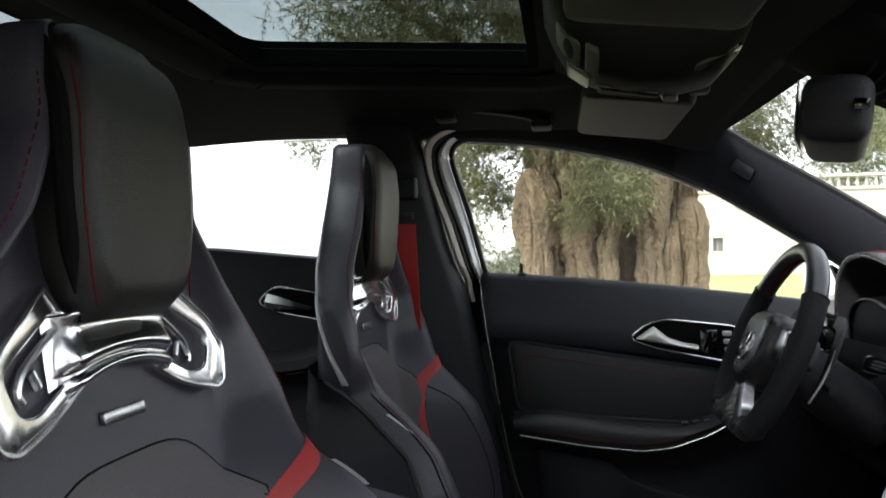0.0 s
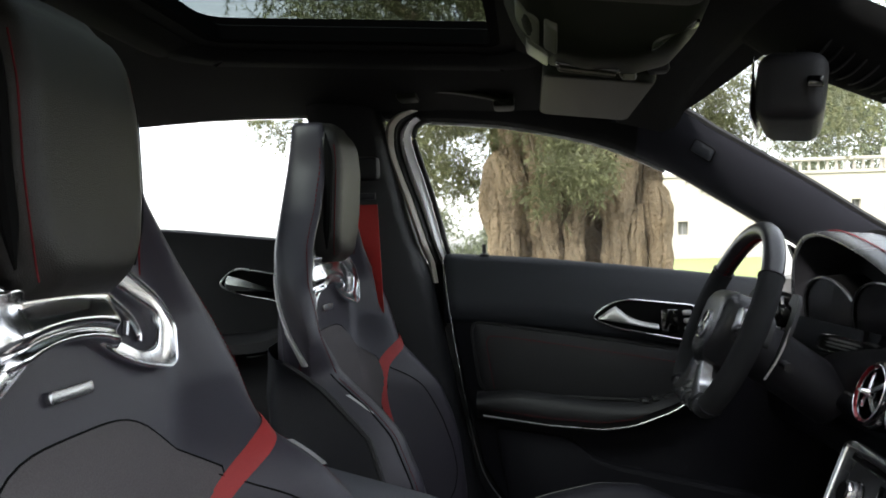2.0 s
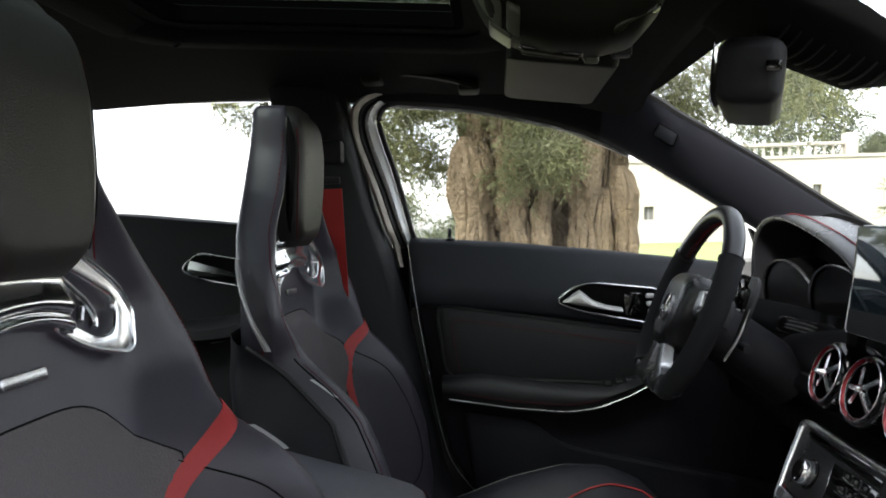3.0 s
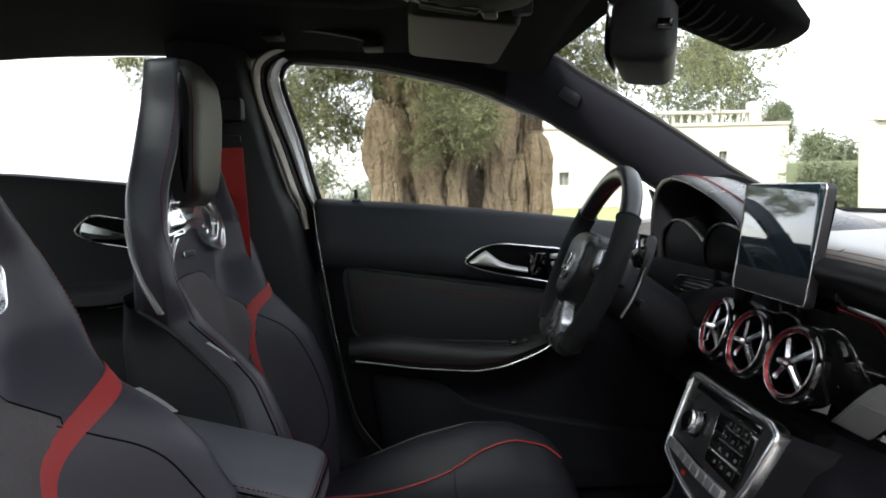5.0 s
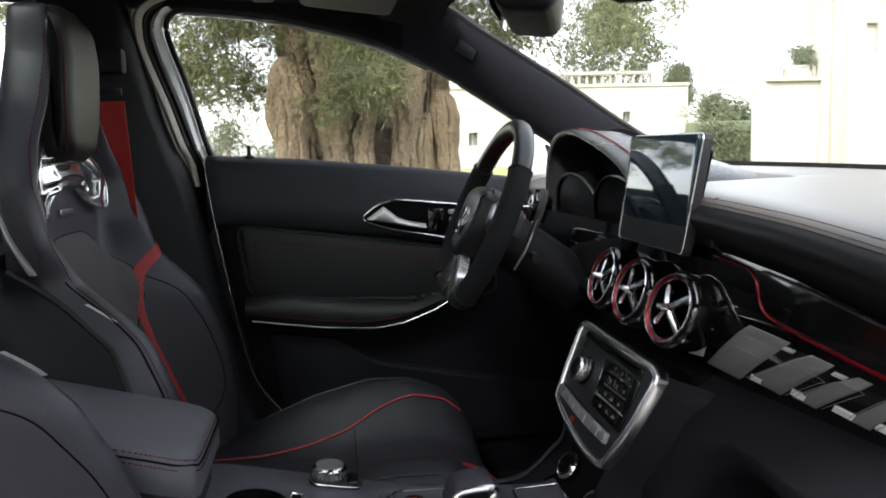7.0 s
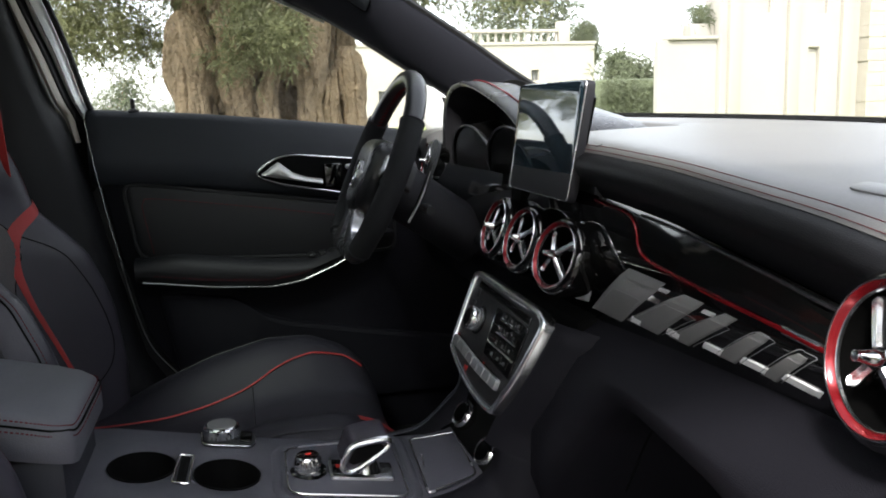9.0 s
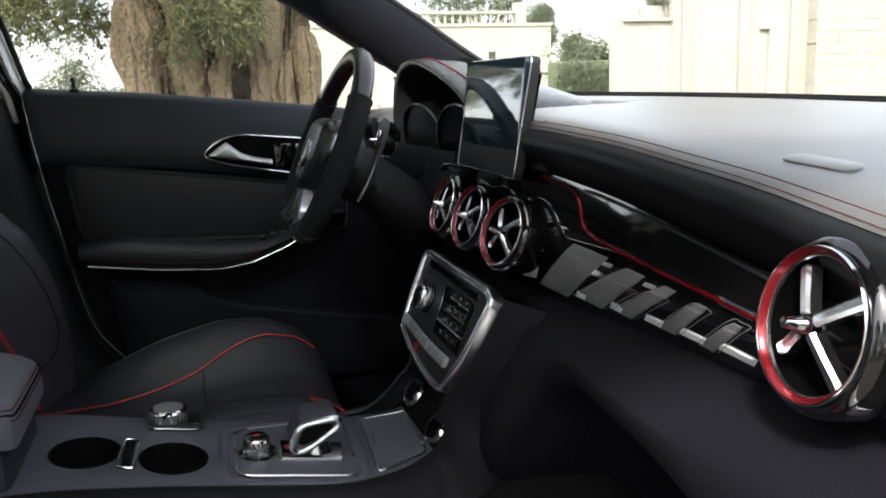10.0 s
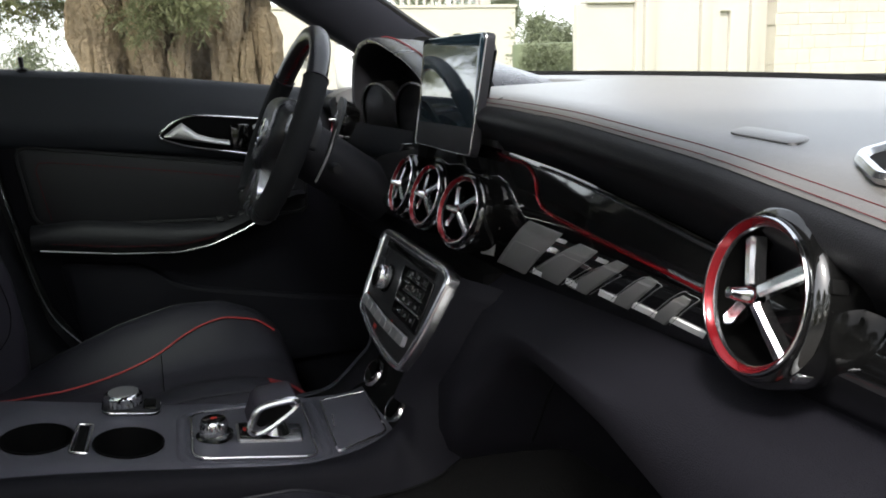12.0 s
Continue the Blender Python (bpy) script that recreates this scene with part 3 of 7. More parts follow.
for op in (offset(OPEN_FRONT, 0.03), offset(OPEN_REAR, 0.03)):
    part("sunroof_frame", sweep([(u, v, roof_z(u, v) + 0.012) for u, v in op], [(-0.016, -0.010), (0.008, -0.010), (0.014, 0.010), (-0.016, 0.012)], closed=True), SHADE_BLACK, body)
    wall = [[(u, v, roof_z(u, v) + 0.018), (u, v, roof_z(u, v) + 0.045)] for u, v in offset(op, -0.012)]
    part("sunroof_well", skin(wall + wall[:1], False), SHADE_BLACK, body)
    q = offset(op, -0.030)
    g = part("sunroof_glass", plate(q, lambda u, v, d: Vector((u, v, roof_z(u, v) + 0.046 + d)), 0.004, 0.001), ROOFGLASS, body, "dark tinted sunroof glass")
# raised step round the front opening
part("headliner_step", sweep(spline([(u, v, roof_z(u, v) - 0.004) for u, v in offset(rounded([(-0.925, -0.36), (-0.460, -0.36), (-0.460, 0.335), (-0.925, 0.265)], 0.04), -0.075)], 2, True), [(-0.05, 0.002), (-0.02, -0.010), (0.02, -0.010), (0.05, 0.002)], closed=True), HEADLINER, body)

# side rail of the driver's side: from the window's top edge up to the roof lining
for sgn, nm in ((1, "roof_rail"), (-1, "roof_rail")):
    rows = []
    for p in spline([(x, 0.70, z) for x, z in WINTOP[:9]] + [(-0.205, 0.70, 1.299)], 4):
        x, z = p.x, p.z
        zi = min(roof_z(min(x, -0.14), 0.60) + 0.008, 1.43) if x < -0.16 else z + 0.07
        rows.append([(x, sgn * 0.715, z + 0.003), (x, sgn * 0.695, z - 0.001), (x, sgn * 0.675, z + 0.004), (x, sgn * 0.655, z + 0.018), (x, sgn * 0.60, max(zi, z + 0.022)), (x, sgn * 0.62, max(zi, z + 0.022) + 0.03), (x, sgn * 0.73, z + 0.045)])
    part(nm, skin(rows), HEADLINER, body)
    out = [[(p.x, sgn * 0.716, p.z - 0.006), (p.x, sgn * 0.76, p.z + 0.0), (p.x, sgn * 0.74, p.z + 0.055), (p.x, sgn * 0.66, p.z + 0.085), (p.x, sgn * 0.65, p.z + 0.05), (p.x, sgn * 0.73, p.z + 0.03)] for p in spline([(x, 0.70, z) for x, z in WINTOP[:10]], 4)]
    part("roof_side", skin(out), PAINT, body)

# windscreen pillars
for sgn in (1, -1):
    low = spline([(-0.275, 0.695, 1.327), (-0.194, 0.69, 1.297), (-0.10, 0.685, 1.245), (0.0, 0.68, 1.182), (0.09, 0.68, 1.122), (0.22, 0.68, 1.035), (0.42, 0.69, 0.93)], 5)
    top = spline([(-0.235, 0.60, 1.395), (-0.133, 0.60, 1.372), (-0.065, 0.605, 1.330), (0.02, 0.61, 1.279), (0.12, 0.615, 1.217), (0.26, 0.62, 1.125), (0.50, 0.635, 0.99)], 5)
    rows = []
    for a, b in zip(low, top):
        c = a.lerp(b, 0.5)
        row = [a + Vector((0, 0.02, -0.002)), a + Vector((0, -0.004, 0.0)), a.lerp(b, 0.12) + Vector((0, -0.012, 0.0)), a.lerp(b, 0.3) + Vector((0, -0.016, 0)), c + Vector((0, -0.016, 0)), a.lerp(b, 0.75) + Vector((0, -0.012, 0)), a.lerp(b, 0.93) + Vector((0, -0.004, 0)), b, b + Vector((0.01, 0.012, 0.008)), a + Vector((0.02, 0.06, 0.02))]
        rows.append([(v.x, sgn * v.y, v.z) for v in row])
    pil = part("windscreen_pillar", skin(rows), PILLARCLOTH, body, "charcoal cloth covered windscreen pillar", sharp=50)
    part("pillar_seal", tube([(p.x + 0.004, sgn * (p.y + 0.002), p.z + 0.004) for p in top], 0.006, 6), RUBBER, pil)
    if sgn == 1:
        cap = rounded([(-0.021, -0.016), (0.021, -0.018), (0.021, 0.015), (-0.021, 0.017)], 0.006)

        def on_pillar(u, v, h):
            f = 9.75 + u / 0.0195
            k = 0.57 + v / 0.145
            i = int(f)
            a, b = low[i].lerp(low[i + 1], f - i), top[i].lerp(top[i + 1], f - i)
            return a.lerp(b, k) + Vector((0, -float(np.interp(k, (0.3, 0.5, 0.75, 0.93), (0.016, 0.016, 0.012, 0.004))) - h, -0.2 * h))

        part("airbag_badge", plate(cap, lambda u, v, h: on_pillar(u, v, h - 0.001), 0.0035, 0.0015), DOORSOFT, pil, "small flush airbag badge")
        part("badge_rim", tube([on_pillar(u * 1.08, v * 1.08, 0.0006) for u, v in cap], 0.0012, 5, True, up=(0, 1, 0)), BLACK, pil)
# header over the windscreen and its glass
hdr = [(-0.20, y, roof_z(-0.17, y) - 0.012) for y in np.linspace(-0.60, 0.60, 17)]
part("windscreen_header", sweep(hdr, [(-0.05, 0.0), (0.035, -0.022), (0.062, -0.012), (0.06, 0.02), (-0.05, 0.025)]), HEADLINER, body)
rows = []
for i in range(13):
    y = -0.61 + 1.22 * i / 12
    k = (y / 0.62) ** 2
    a, b = Vector((-0.13 - 0.05 * k, y, 1.395 - 0.02 * k)), Vector((0.62 - 0.14 * k, y, 1.005))
    rows.append([a.lerp(b, j / 6) + Vector((0, 0, 0.02 * math.sin(math.pi * j / 6))) for j in range(7)])
part("windscreen_band", skin([[q + Vector((-0.006, 0, -0.010)) for q in (r[0], r[0].lerp(r[1], 0.15), r[0].lerp(r[1], 0.3))] for r in rows], False), BLACK, body, "black band along the top of the windscreen")
ws = part("windscreen", skin(rows, False), GLASS, body, "clear windscreen")
ws.visible_shadow = False
cowl = [[(0.62 - 0.14 * (y / 0.62) ** 2 + dx, y, z) for dx, z in ((-0.06, 1.015), (0.02, 1.002), (0.10, 0.99), (0.10, 0.90), (-0.06, 0.90))] for y in np.linspace(-0.74, 0.74, 15)]
part("cowl", skin(cowl), RUBBER, body, "black windscreen cowl")
part("bonnet", skin([[(x, y, 0.985 - 0.10 * ((x - 0.62) / 0.9) ** 1.5 - 0.05 * (y / 0.75) ** 2) for y in np.linspace(-0.78, 0.78, 13)] for x in np.linspace(0.64, 1.5, 9)], False), PAINT, body)

# driver's side centre pillar
pil = part("centre_pillar", skin([[(x0, 0.60, z), (x0 + 0.03, 0.585, z), (x1 - 0.02, 0.615, z), (x1, 0.655, z), (x1, 0.72, z), (x0, 0.72, z)] for x0, x1, z in
                                  ((-0.87, -0.735, 1.46), (-0.86, -0.722, 1.40), (-0.85, -0.70, 1.30), (-0.85, -0.665, 1.17), (-0.86, -0.625, 1.05), (-0.92, -0.585, 0.85), (-0.92, -0.535, 0.62), (-0.92, -0.40, 0.40))]), PILLARPLASTIC, body, "black plastic centre pillar", sharp=60)
part("sill_cover", box(-0.92, -0.20, 0.735, 0.76, 0.30, 1.04, 0.004), PLASTIC, body)
warm_l = spline([(-0.640, 0, 1.408), (-0.680, 0, 1.400), (-0.707, 0, 1.379), (-0.713, 0, 1.349), (-0.708, 0, 1.312), (-0.690, 0, 1.255), (-0.673, 0, 1.208), (-0.654, 0, 1.150), (-0.640, 0, 1.104), (-0.626, 0, 1.045)], 4)
warm_r = spline([(-0.634, 0, 1.402), (-0.667, 0, 1.394), (-0.690, 0, 1.376), (-0.696, 0, 1.348), (-0.691, 0, 1.307), (-0.673, 0, 1.255), (-0.656, 0, 1.208), (-0.638, 0, 1.150), (-0.624, 0, 1.104), (-0.614, 0, 1.045)], 4)


def tuck(z):
    return 0.045 * smoothstep(1.125, 1.085, z)


# Warm light along this edge is painted by its pale colour.
part("pillar_edge", skin([[(q.x, y + tuck(q.z), q.z) for q, y in ((a, 0.674), (a.lerp(b, 0.1), 0.658), (a.lerp(b, 0.5), 0.652), (a.lerp(b, 0.9), 0.658), (b, 0.674))] for a, b in zip(warm_l, warm_r)], False), TRIM_LIT, pil, "pillar edge coloured pale as if lit", sharp=60)
pale_l = spline([(-0.629, 0, 1.401), (-0.659, 0, 1.391), (-0.681, 0, 1.370), (-0.687, 0, 1.342), (-0.678, 0, 1.300), (-0.665, 0, 1.258), (-0.647, 0, 1.210), (-0.628, 0, 1.150), (-0.613, 0, 1.104), (-0.600, 0, 1.055)], 4)
pale_r = spline([(-0.615, 0, 1.391), (-0.643, 0, 1.386), (-0.660, 0, 1.371), (-0.664, 0, 1.347), (-0.653, 0, 1.305), (-0.637, 0, 1.257), (-0.623, 0, 1.209), (-0.608, 0, 1.150), (-0.598, 0, 1.106), (-0.593, 0, 1.055)], 4)
part("seal_bed", skin([[(a.x - 0.010, 0.672 + tuck(a.z), a.z), (b.x + 0.010, 0.7025 + tuck(b.z), b.z)] for a, b in zip(warm_r, pale_l)], False), RUBBER, pil)
part("door_opening_flange", skin([[(q.x, y + 0.8 * tuck(q.z), q.z) for q, y in ((a, 0.700), (a.lerp(b, 0.08), 0.686), (a.lerp(b, 0.35), 0.682), (a.lerp(b, 0.7), 0.690), (b, 0.712))] for a, b in zip(pale_l, pale_r)], False), PAINT, pil, "painted silver white door flange", sharp=60)
part("flange_groove", tube([(a.x + 0.36 * (b.x - a.x), 0.6835 + 0.8 * tuck(a.z), a.z) for a, b in zip(pale_l, pale_r)][6:], 0.0014, 6), RUBBER, pil)
part("pillar_filler", box(-0.70, -0.600, 0.715, 0.735, 0.95, 1.085, 0.004), BLACK, pil)
part("door_seal", tube([(p.x + 0.002, 0.676 + tuck(p.z), p.z) for p in warm_r[3:]], 0.0042, 8), RUBBER, pil)
part("door_seal", tube([(p.x + 0.006, 0.706 + tuck(p.z), p.z) for p in pale_r[2:]], 0.0058, 8), RUBBER, pil)
part("belt_guide", box(-0.765, -0.712, 0.565, 0.60, 1.255, 1.30, 0.008), PILLARPLASTIC, pil)
part("belt_slot", box(-0.760, -0.716, 0.560, 0.566, 1.215, 1.228, 0.002), SHELL, pil)
belt = thing("seat_belt", "bright red seat belt webbing hanging on the centre pillar", "seat belt", (-0.75, 0.57, 0.45))
part("webbing", skin([[(-0.760 + 0.028 * t, 0.562, 1.205 - 0.76 * t), (-0.712 + 0.03 * t, 0.556, 1.205 - 0.76 * t), (-0.712 + 0.03 * t, 0.559, 1.205 - 0.76 * t), (-0.760 + 0.028 * t, 0.565, 1.205 - 0.76 * t)] for t in np.linspace(0, 1, 9)]), REDBELT, belt)

# ---------------------------------------------------------------- driver's door
def on_door(y0):
    return lambda u, v, d: Vector((u, y0 - d, v))


SILL = table([-0.62, -0.4, -0.2, 0.0, 0.16], [1.107, 1.091, 1.070, 1.046, 1.026], 1.0)
door = thing("driver_door", "closed charcoal front door with chrome handle surround and red stitching", "car door", (-0.2, 0.74, 0.45))
outline = [(x, SILL(x) - 0.012) for x in np.linspace(-0.600, 0.15, 14)] + [(0.17, 0.37), (-0.34, 0.37), (-0.40, 0.47), (-0.47, 0.565), (-0.525, 0.653), (-0.560, 0.80), (-0.585, 0.95)]
# Light falling off down the door is painted: dark skin below, paler panel above.
part("skin", plate(outline, on_door(0.76), 0.055, 0.012), LOW_SHADED, door)
upper = [[(x, 0.76, SILL(x)), (x, 0.722, SILL(x) + 0.002), (x, 0.708, SILL(x) - 0.002), (x, 0.699, SILL(x) - 0.012), (x, 0.694, SILL(x) - 0.05), (x, 0.689, SILL(x) - 0.09), (x, 0.690, SILL(x) - 0.13 - 0.02 * (x + 0.6)), (x, 0.712, SILL(x) - 0.145 - 0.02 * (x + 0.6)), (x, 0.75, SILL(x) - 0.145)] for x in [-0.603, -0.600, -0.592] + list(np.linspace(-0.57, 0.16, 20))]
for k, ins in ((0, 0.014), (1, 0.005)):
    upper[k] = [(x, y + ins, z - ins * 0.5) for x, y, z in upper[k]]
part("upper_panel", skin(upper), DOORSOFT, door, "soft charcoal upper door panel", sharp=60)
part("edge_piping", tube(spline([(-0.602, 0.690, 1.10), (-0.594, 0.688, 1.02), (-0.583, 0.688, 0.94), (-0.565, 0.688, 0.83), (-0.54, 0.688, 0.70), (-0.515, 0.688, 0.63), (-0.46, 0.688, 0.56)], 6), 0.0013, 6), SATIN, door, "thin bright door edge line")
ins = rounded([(-0.548, 0.966), (-0.145, 0.905), (-0.02, 0.885), (-0.02, 0.80), (-0.15, 0.795), (-0.528, 0.815)], [0.03, 0.02, 0.02, 0.02, 0.02, 0.03])
part("insert", plate(ins, on_door(0.712), 0.018, 0.010), LEATHER_SHADED, door, "black leather door insert")
part("insert_rim", tube([(u, 0.698, v) for u, v in ins], 0.004, 6, True, up=(0, 1, 0)), PLASTIC, door)
ln = spline([(-0.50, 0.6935, 0.825), (-0.512, 0.6935, 0.90), (-0.512, 0.6935, 0.925), (-0.49, 0.6935, 0.932), (-0.35, 0.6935, 0.912), (-0.2, 0.6935, 0.888), (-0.05, 0.6935, 0.862)], 16)
for a, b in zip(ln, ln[1:]):
    part("stitch", tube([a, a.lerp(b, 0.65)], 0.0009, 5, up=(0, 1, 0)), REDTHREAD, door)
# armrest with its bright lower edge
ARMLOW = table([-0.53, -0.39, -0.28, -0.22, -0.15, -0.05], [0.776, 0.755, 0.746, 0.754, 0.780, 0.84], 2)
ARMTOP = table([-0.53, -0.45, -0.34, -0.28, -0.2, -0.05], [0.818, 0.822, 0.806, 0.798, 0.795, 0.845], 2)
rows = []
for x in np.linspace(-0.535, -0.03, 30):
    lo, hi = ARMLOW(x), ARMTOP(x)
    rows.append([(x, 0.72, lo - 0.02), (x, 0.668, lo - 0.004), (x, 0.655, lo + 0.006), (x, 0.648, (lo + hi) / 2), (x, 0.653, hi - 0.012), (x, 0.662, hi - 0.003), (x, 0.68, hi), (x, 0.72, hi - 0.002)])
arm = part("armrest", skin(rows), LEATHER_SHADED, door, "padded black leather armrest", sharp=70)
part("bright_strip", tube([(x, 0.654, ARMLOW(x) + 0.001) for x in np.linspace(-0.522, -0.06, 30)], 0.0018, 6), SATIN, arm, "thin aluminium strip under the armrest")
for x in np.arange(-0.50, -0.16, 0.012):
    part("stitch", tube([(x, 0.6495, ARMLOW(x) + 0.016), (x + 0.008, 0.6495, ARMLOW(x + 0.008) + 0.016)], 0.0006, 5), REDTHREAD, arm)
for i in range(4):
    x = -0.205 + 0.022 * i
    part("window_switch", box(x, x + 0.015, 0.665, 0.69, 0.797 + 0.003 * i, 0.806 + 0.003 * i, 0.003), PLASTIC, arm)
# lower door pocket
pk = rounded([(-0.50, 0.745), (-0.36, 0.725), (-0.335, 0.712), (-0.295, 0.68), (-0.25, 0.665), (-0.04, 0.622), (0.16, 0.585), (0.16, 0.48), (-0.40, 0.48), (-0.47, 0.56)], 0.02)
part("door_pocket", plate(pk, on_door(0.72), 0.030, 0.010), LOW_SHADED, door, "black plastic door pocket")
# handle with its chrome surround
RING = [(-0.302, 0.968), (-0.262, 0.998), (-0.225, 1.006), (-0.10, 0.992), (-0.085, 0.985), (-0.085, 0.925), (-0.10, 0.919), (-0.25, 0.948)]
rg_pts = rounded(RING, [0.02, 0.03, 0.02, 0.012, 0.012, 0.012, 0.012, 0.03], 5)
part("handle_recess", plate(rg_pts, on_door(0.695), 0.008, 0.001), BLACK, door, "dark handle recess")
part("handle_surround", tube([(u, 0.686, v) for u, v in rg_pts], 0.0026, 8, True, up=(0, 1, 0)), SATIN, door, "satin chrome handle surround")
HTOP = table([-0.286, -0.276, -0.266, -0.252, -0.243, -0.225, -0.198, -0.166], [0.970, 0.976, 0.984, 0.993, 0.986, 0.971, 0.961, 0.955], 0.3)
HLOW = table([-0.286, -0.231, -0.166], [0.967, 0.957, 0.944], 1.0)
hrows = []
for x in np.linspace(-0.285, -0.166, 34):
    lo, hi = HLOW(x), HTOP(x)
    yy = 0.672 - 0.010 * math.sin(math.pi * min(1.0, (x + 0.287) / 0.115))
    hrows.append([(x, yy + 0.010, lo), (x, yy + 0.002, lo + 0.001), (x, yy - 0.003, lo + 0.25 * (hi - lo)), (x, yy - 0.002, lo + 0.6 * (hi - lo)), (x, yy + 0.003, hi - 0.001), (x, yy + 0.010, hi)])
part("handle", skin(hrows), SILVER, door, "curved satin chrome door handle", sharp=60)
part("switch_block", box(-0.162, -0.125, 0.682, 0.69, 0.935, 0.985, 0.004), GLOSS, door)
for i in range(3):
    part("seat_switch", box(-0.118 + 0.002 * i, -0.100, 0.678, 0.688, 0.972 - 0.016 * i, 0.982 - 0.016 * i, 0.0035), SILVER, door, "small silver seat switch")
part("lock_pin", lathe([(0.010, -0.002), (0.011, 0.001), (0.008, 0.004), (0.0042, 0.005), (0.0042, 0.017), (0.0048, 0.020), (0.0036, 0.0235)], Matrix.Translation((-0.516, 0.718, SILL(-0.516) + 0.001)), 16), PLASTIC, door, "short black lock pin")
gl = part("side_window", skin([[(x, 0.745 - 0.03 * s, SILL(x) - 0.01 + s * max(0.0, (zt - SILL(x) + 0.02))) for s in np.linspace(0, 1, 4)] for x, zt in [(p.x, p.z) for p in spline([(x, 0, z) for x, z in WINTOP[5:]], 3)]], False), GLASS, door, "clear side window")
gl.visible_shadow = False
part("window_seal", tube([(p.x, 0.712, p.z + 0.005) for p in spline([(x, 0, z) for x, z in WINTOP[4:12]], 4)], 0.006, 6), RUBBER, door)
# mirror triangle and outside mirror
part("mirror_triangle", plate(rounded([(0.100, 1.112), (0.19, 1.05), (0.19, 1.02), (0.128, 1.03)], 0.006), on_door(0.73), 0.015, 0.004), PLASTIC, door)
mir = thing("outside_mirror", "white painted outside mirror beyond the driver's window", "mirror", (0.20, 0.86, 1.06))
part("housing", placed(box(-0.05, 0.05, -0.09, 0.09, -0.065, 0.065, 0.03, 4), pose(0.172, 0.92, 1.088)), PAINT, mir)
part("foot", box(0.14, 0.22, 0.76, 0.86, 1.02, 1.05, 0.01), RUBBER, mir)

# ---------------------------------------------------------------- rear door and bench
rdoor = thing("rear_door", "black rear door with a chrome inner handle", "car door", (-1.2, 0.74, 0.45))
ro = [(-1.75, 1.20), (-1.2, 1.172), (-0.93, 1.143), (-0.93, 0.48), (-1.75, 0.48)]
part("skin", plate(ro, on_door(0.76), 0.085, 0.015), LOWSKIN, rdoor)
rr = rounded([(-1.085, 1.050), (-1.045, 1.086), (-0.94, 1.068), (-0.93, 1.010), (-1.03, 1.028)], 0.02, 5)
part("handle_surround", tube([(u, 0.673, v) for u, v in rr], 0.0022, 8, True, up=(0, 1, 0)), SATIN, rdoor, "satin chrome handle surround")
part("handle_recess", plate(rr, on_door(0.68), 0.006, 0.001), BLACK, rdoor)
part("handle", skin([[(-1.06 + 0.10 * t, 0.66, 1.051 - 0.018 * t - 0.012 * (1 - t)), (-1.06 + 0.10 * t, 0.653, 1.053 - 0.018 * t), (-1.055 + 0.10 * t, 0.66, 1.058 - 0.018 * t + 0.012 * (1 - t)), (-1.06 + 0.10 * t, 0.668, 1.051 - 0.018 * t)] for t in np.linspace(0, 1, 8)]), SATIN, rdoor, "satin chrome door handle")
part("armrest", sweep(spline([(-1.5, 0.66, 0.94), (-1.2, 0.655, 0.925), (-1.0, 0.65, 0.93), (-0.92, 0.65, 0.95)], 5), [(-0.03, -0.02), (0.03, -0.02), (0.03, 0.0), (0.0, 0.02), (-0.03, 0.02)]), LOWSKIN, rdoor)
part("bright_strip", tube(spline([(-1.01, 0.645, 0.90), (-0.98, 0.64, 0.905), (-0.95, 0.64, 0.912), (-0.92, 0.64, 0.918)], 5), 0.0022, 6), SATIN, rdoor)
g = part("rear_window", skin([[(x, 0.735, 1.13), (x, 0.71, 1.42)] for x in (-1.75, -1.3, -0.9)], False), GLASS, rdoor)
g.visible_shadow = False
bench = thing("rear_bench", "black leather rear bench", "seat", (-1.45, 0, 0.35))
part("cushion", box(-1.55, -1.05, -0.62, 0.62, 0.42, 0.60, 0.06, 4), LEATHER_SHADED, bench)
part("backrest", placed(box(-0.07, 0.07, -0.62, 0.62, 0.0, 0.56, 0.05, 4), pose(-1.52, 0, 0.55, 0, -14, 0)), LEATHER_SHADED, bench)
part("base", box(-1.6, -1.1, -0.62, 0.62, 0.345, 0.43), BLACK, bench)

# ---------------------------------------------------------------- roof fittings
grab = thing("grab_handle", "black roof grab handle over the driver's door", "grab handle", (-0.54, 0.58, 1.40))
part("grip", tube(spline([(-0.655, 0.58, 1.440), (-0.635, 0.555, 1.426), (-0.56, 0.552, 1.418), (-0.49, 0.552, 1.404), (-0.462, 0.555, 1.394), (-0.45, 0.59, 1.405)], 6), 0.011, 8, ry=0.007), OVERHEAD_GREEN, grab)
part("mount", box(-0.484, -0.444, 0.55, 0.61, 1.383, 1.412, 0.006), OVERHEAD_GREEN, grab)
part("mount", box(-0.67, -0.63, 0.545, 0.60, 1.405, 1.435, 0.006), OVERHEAD_GREEN, grab)


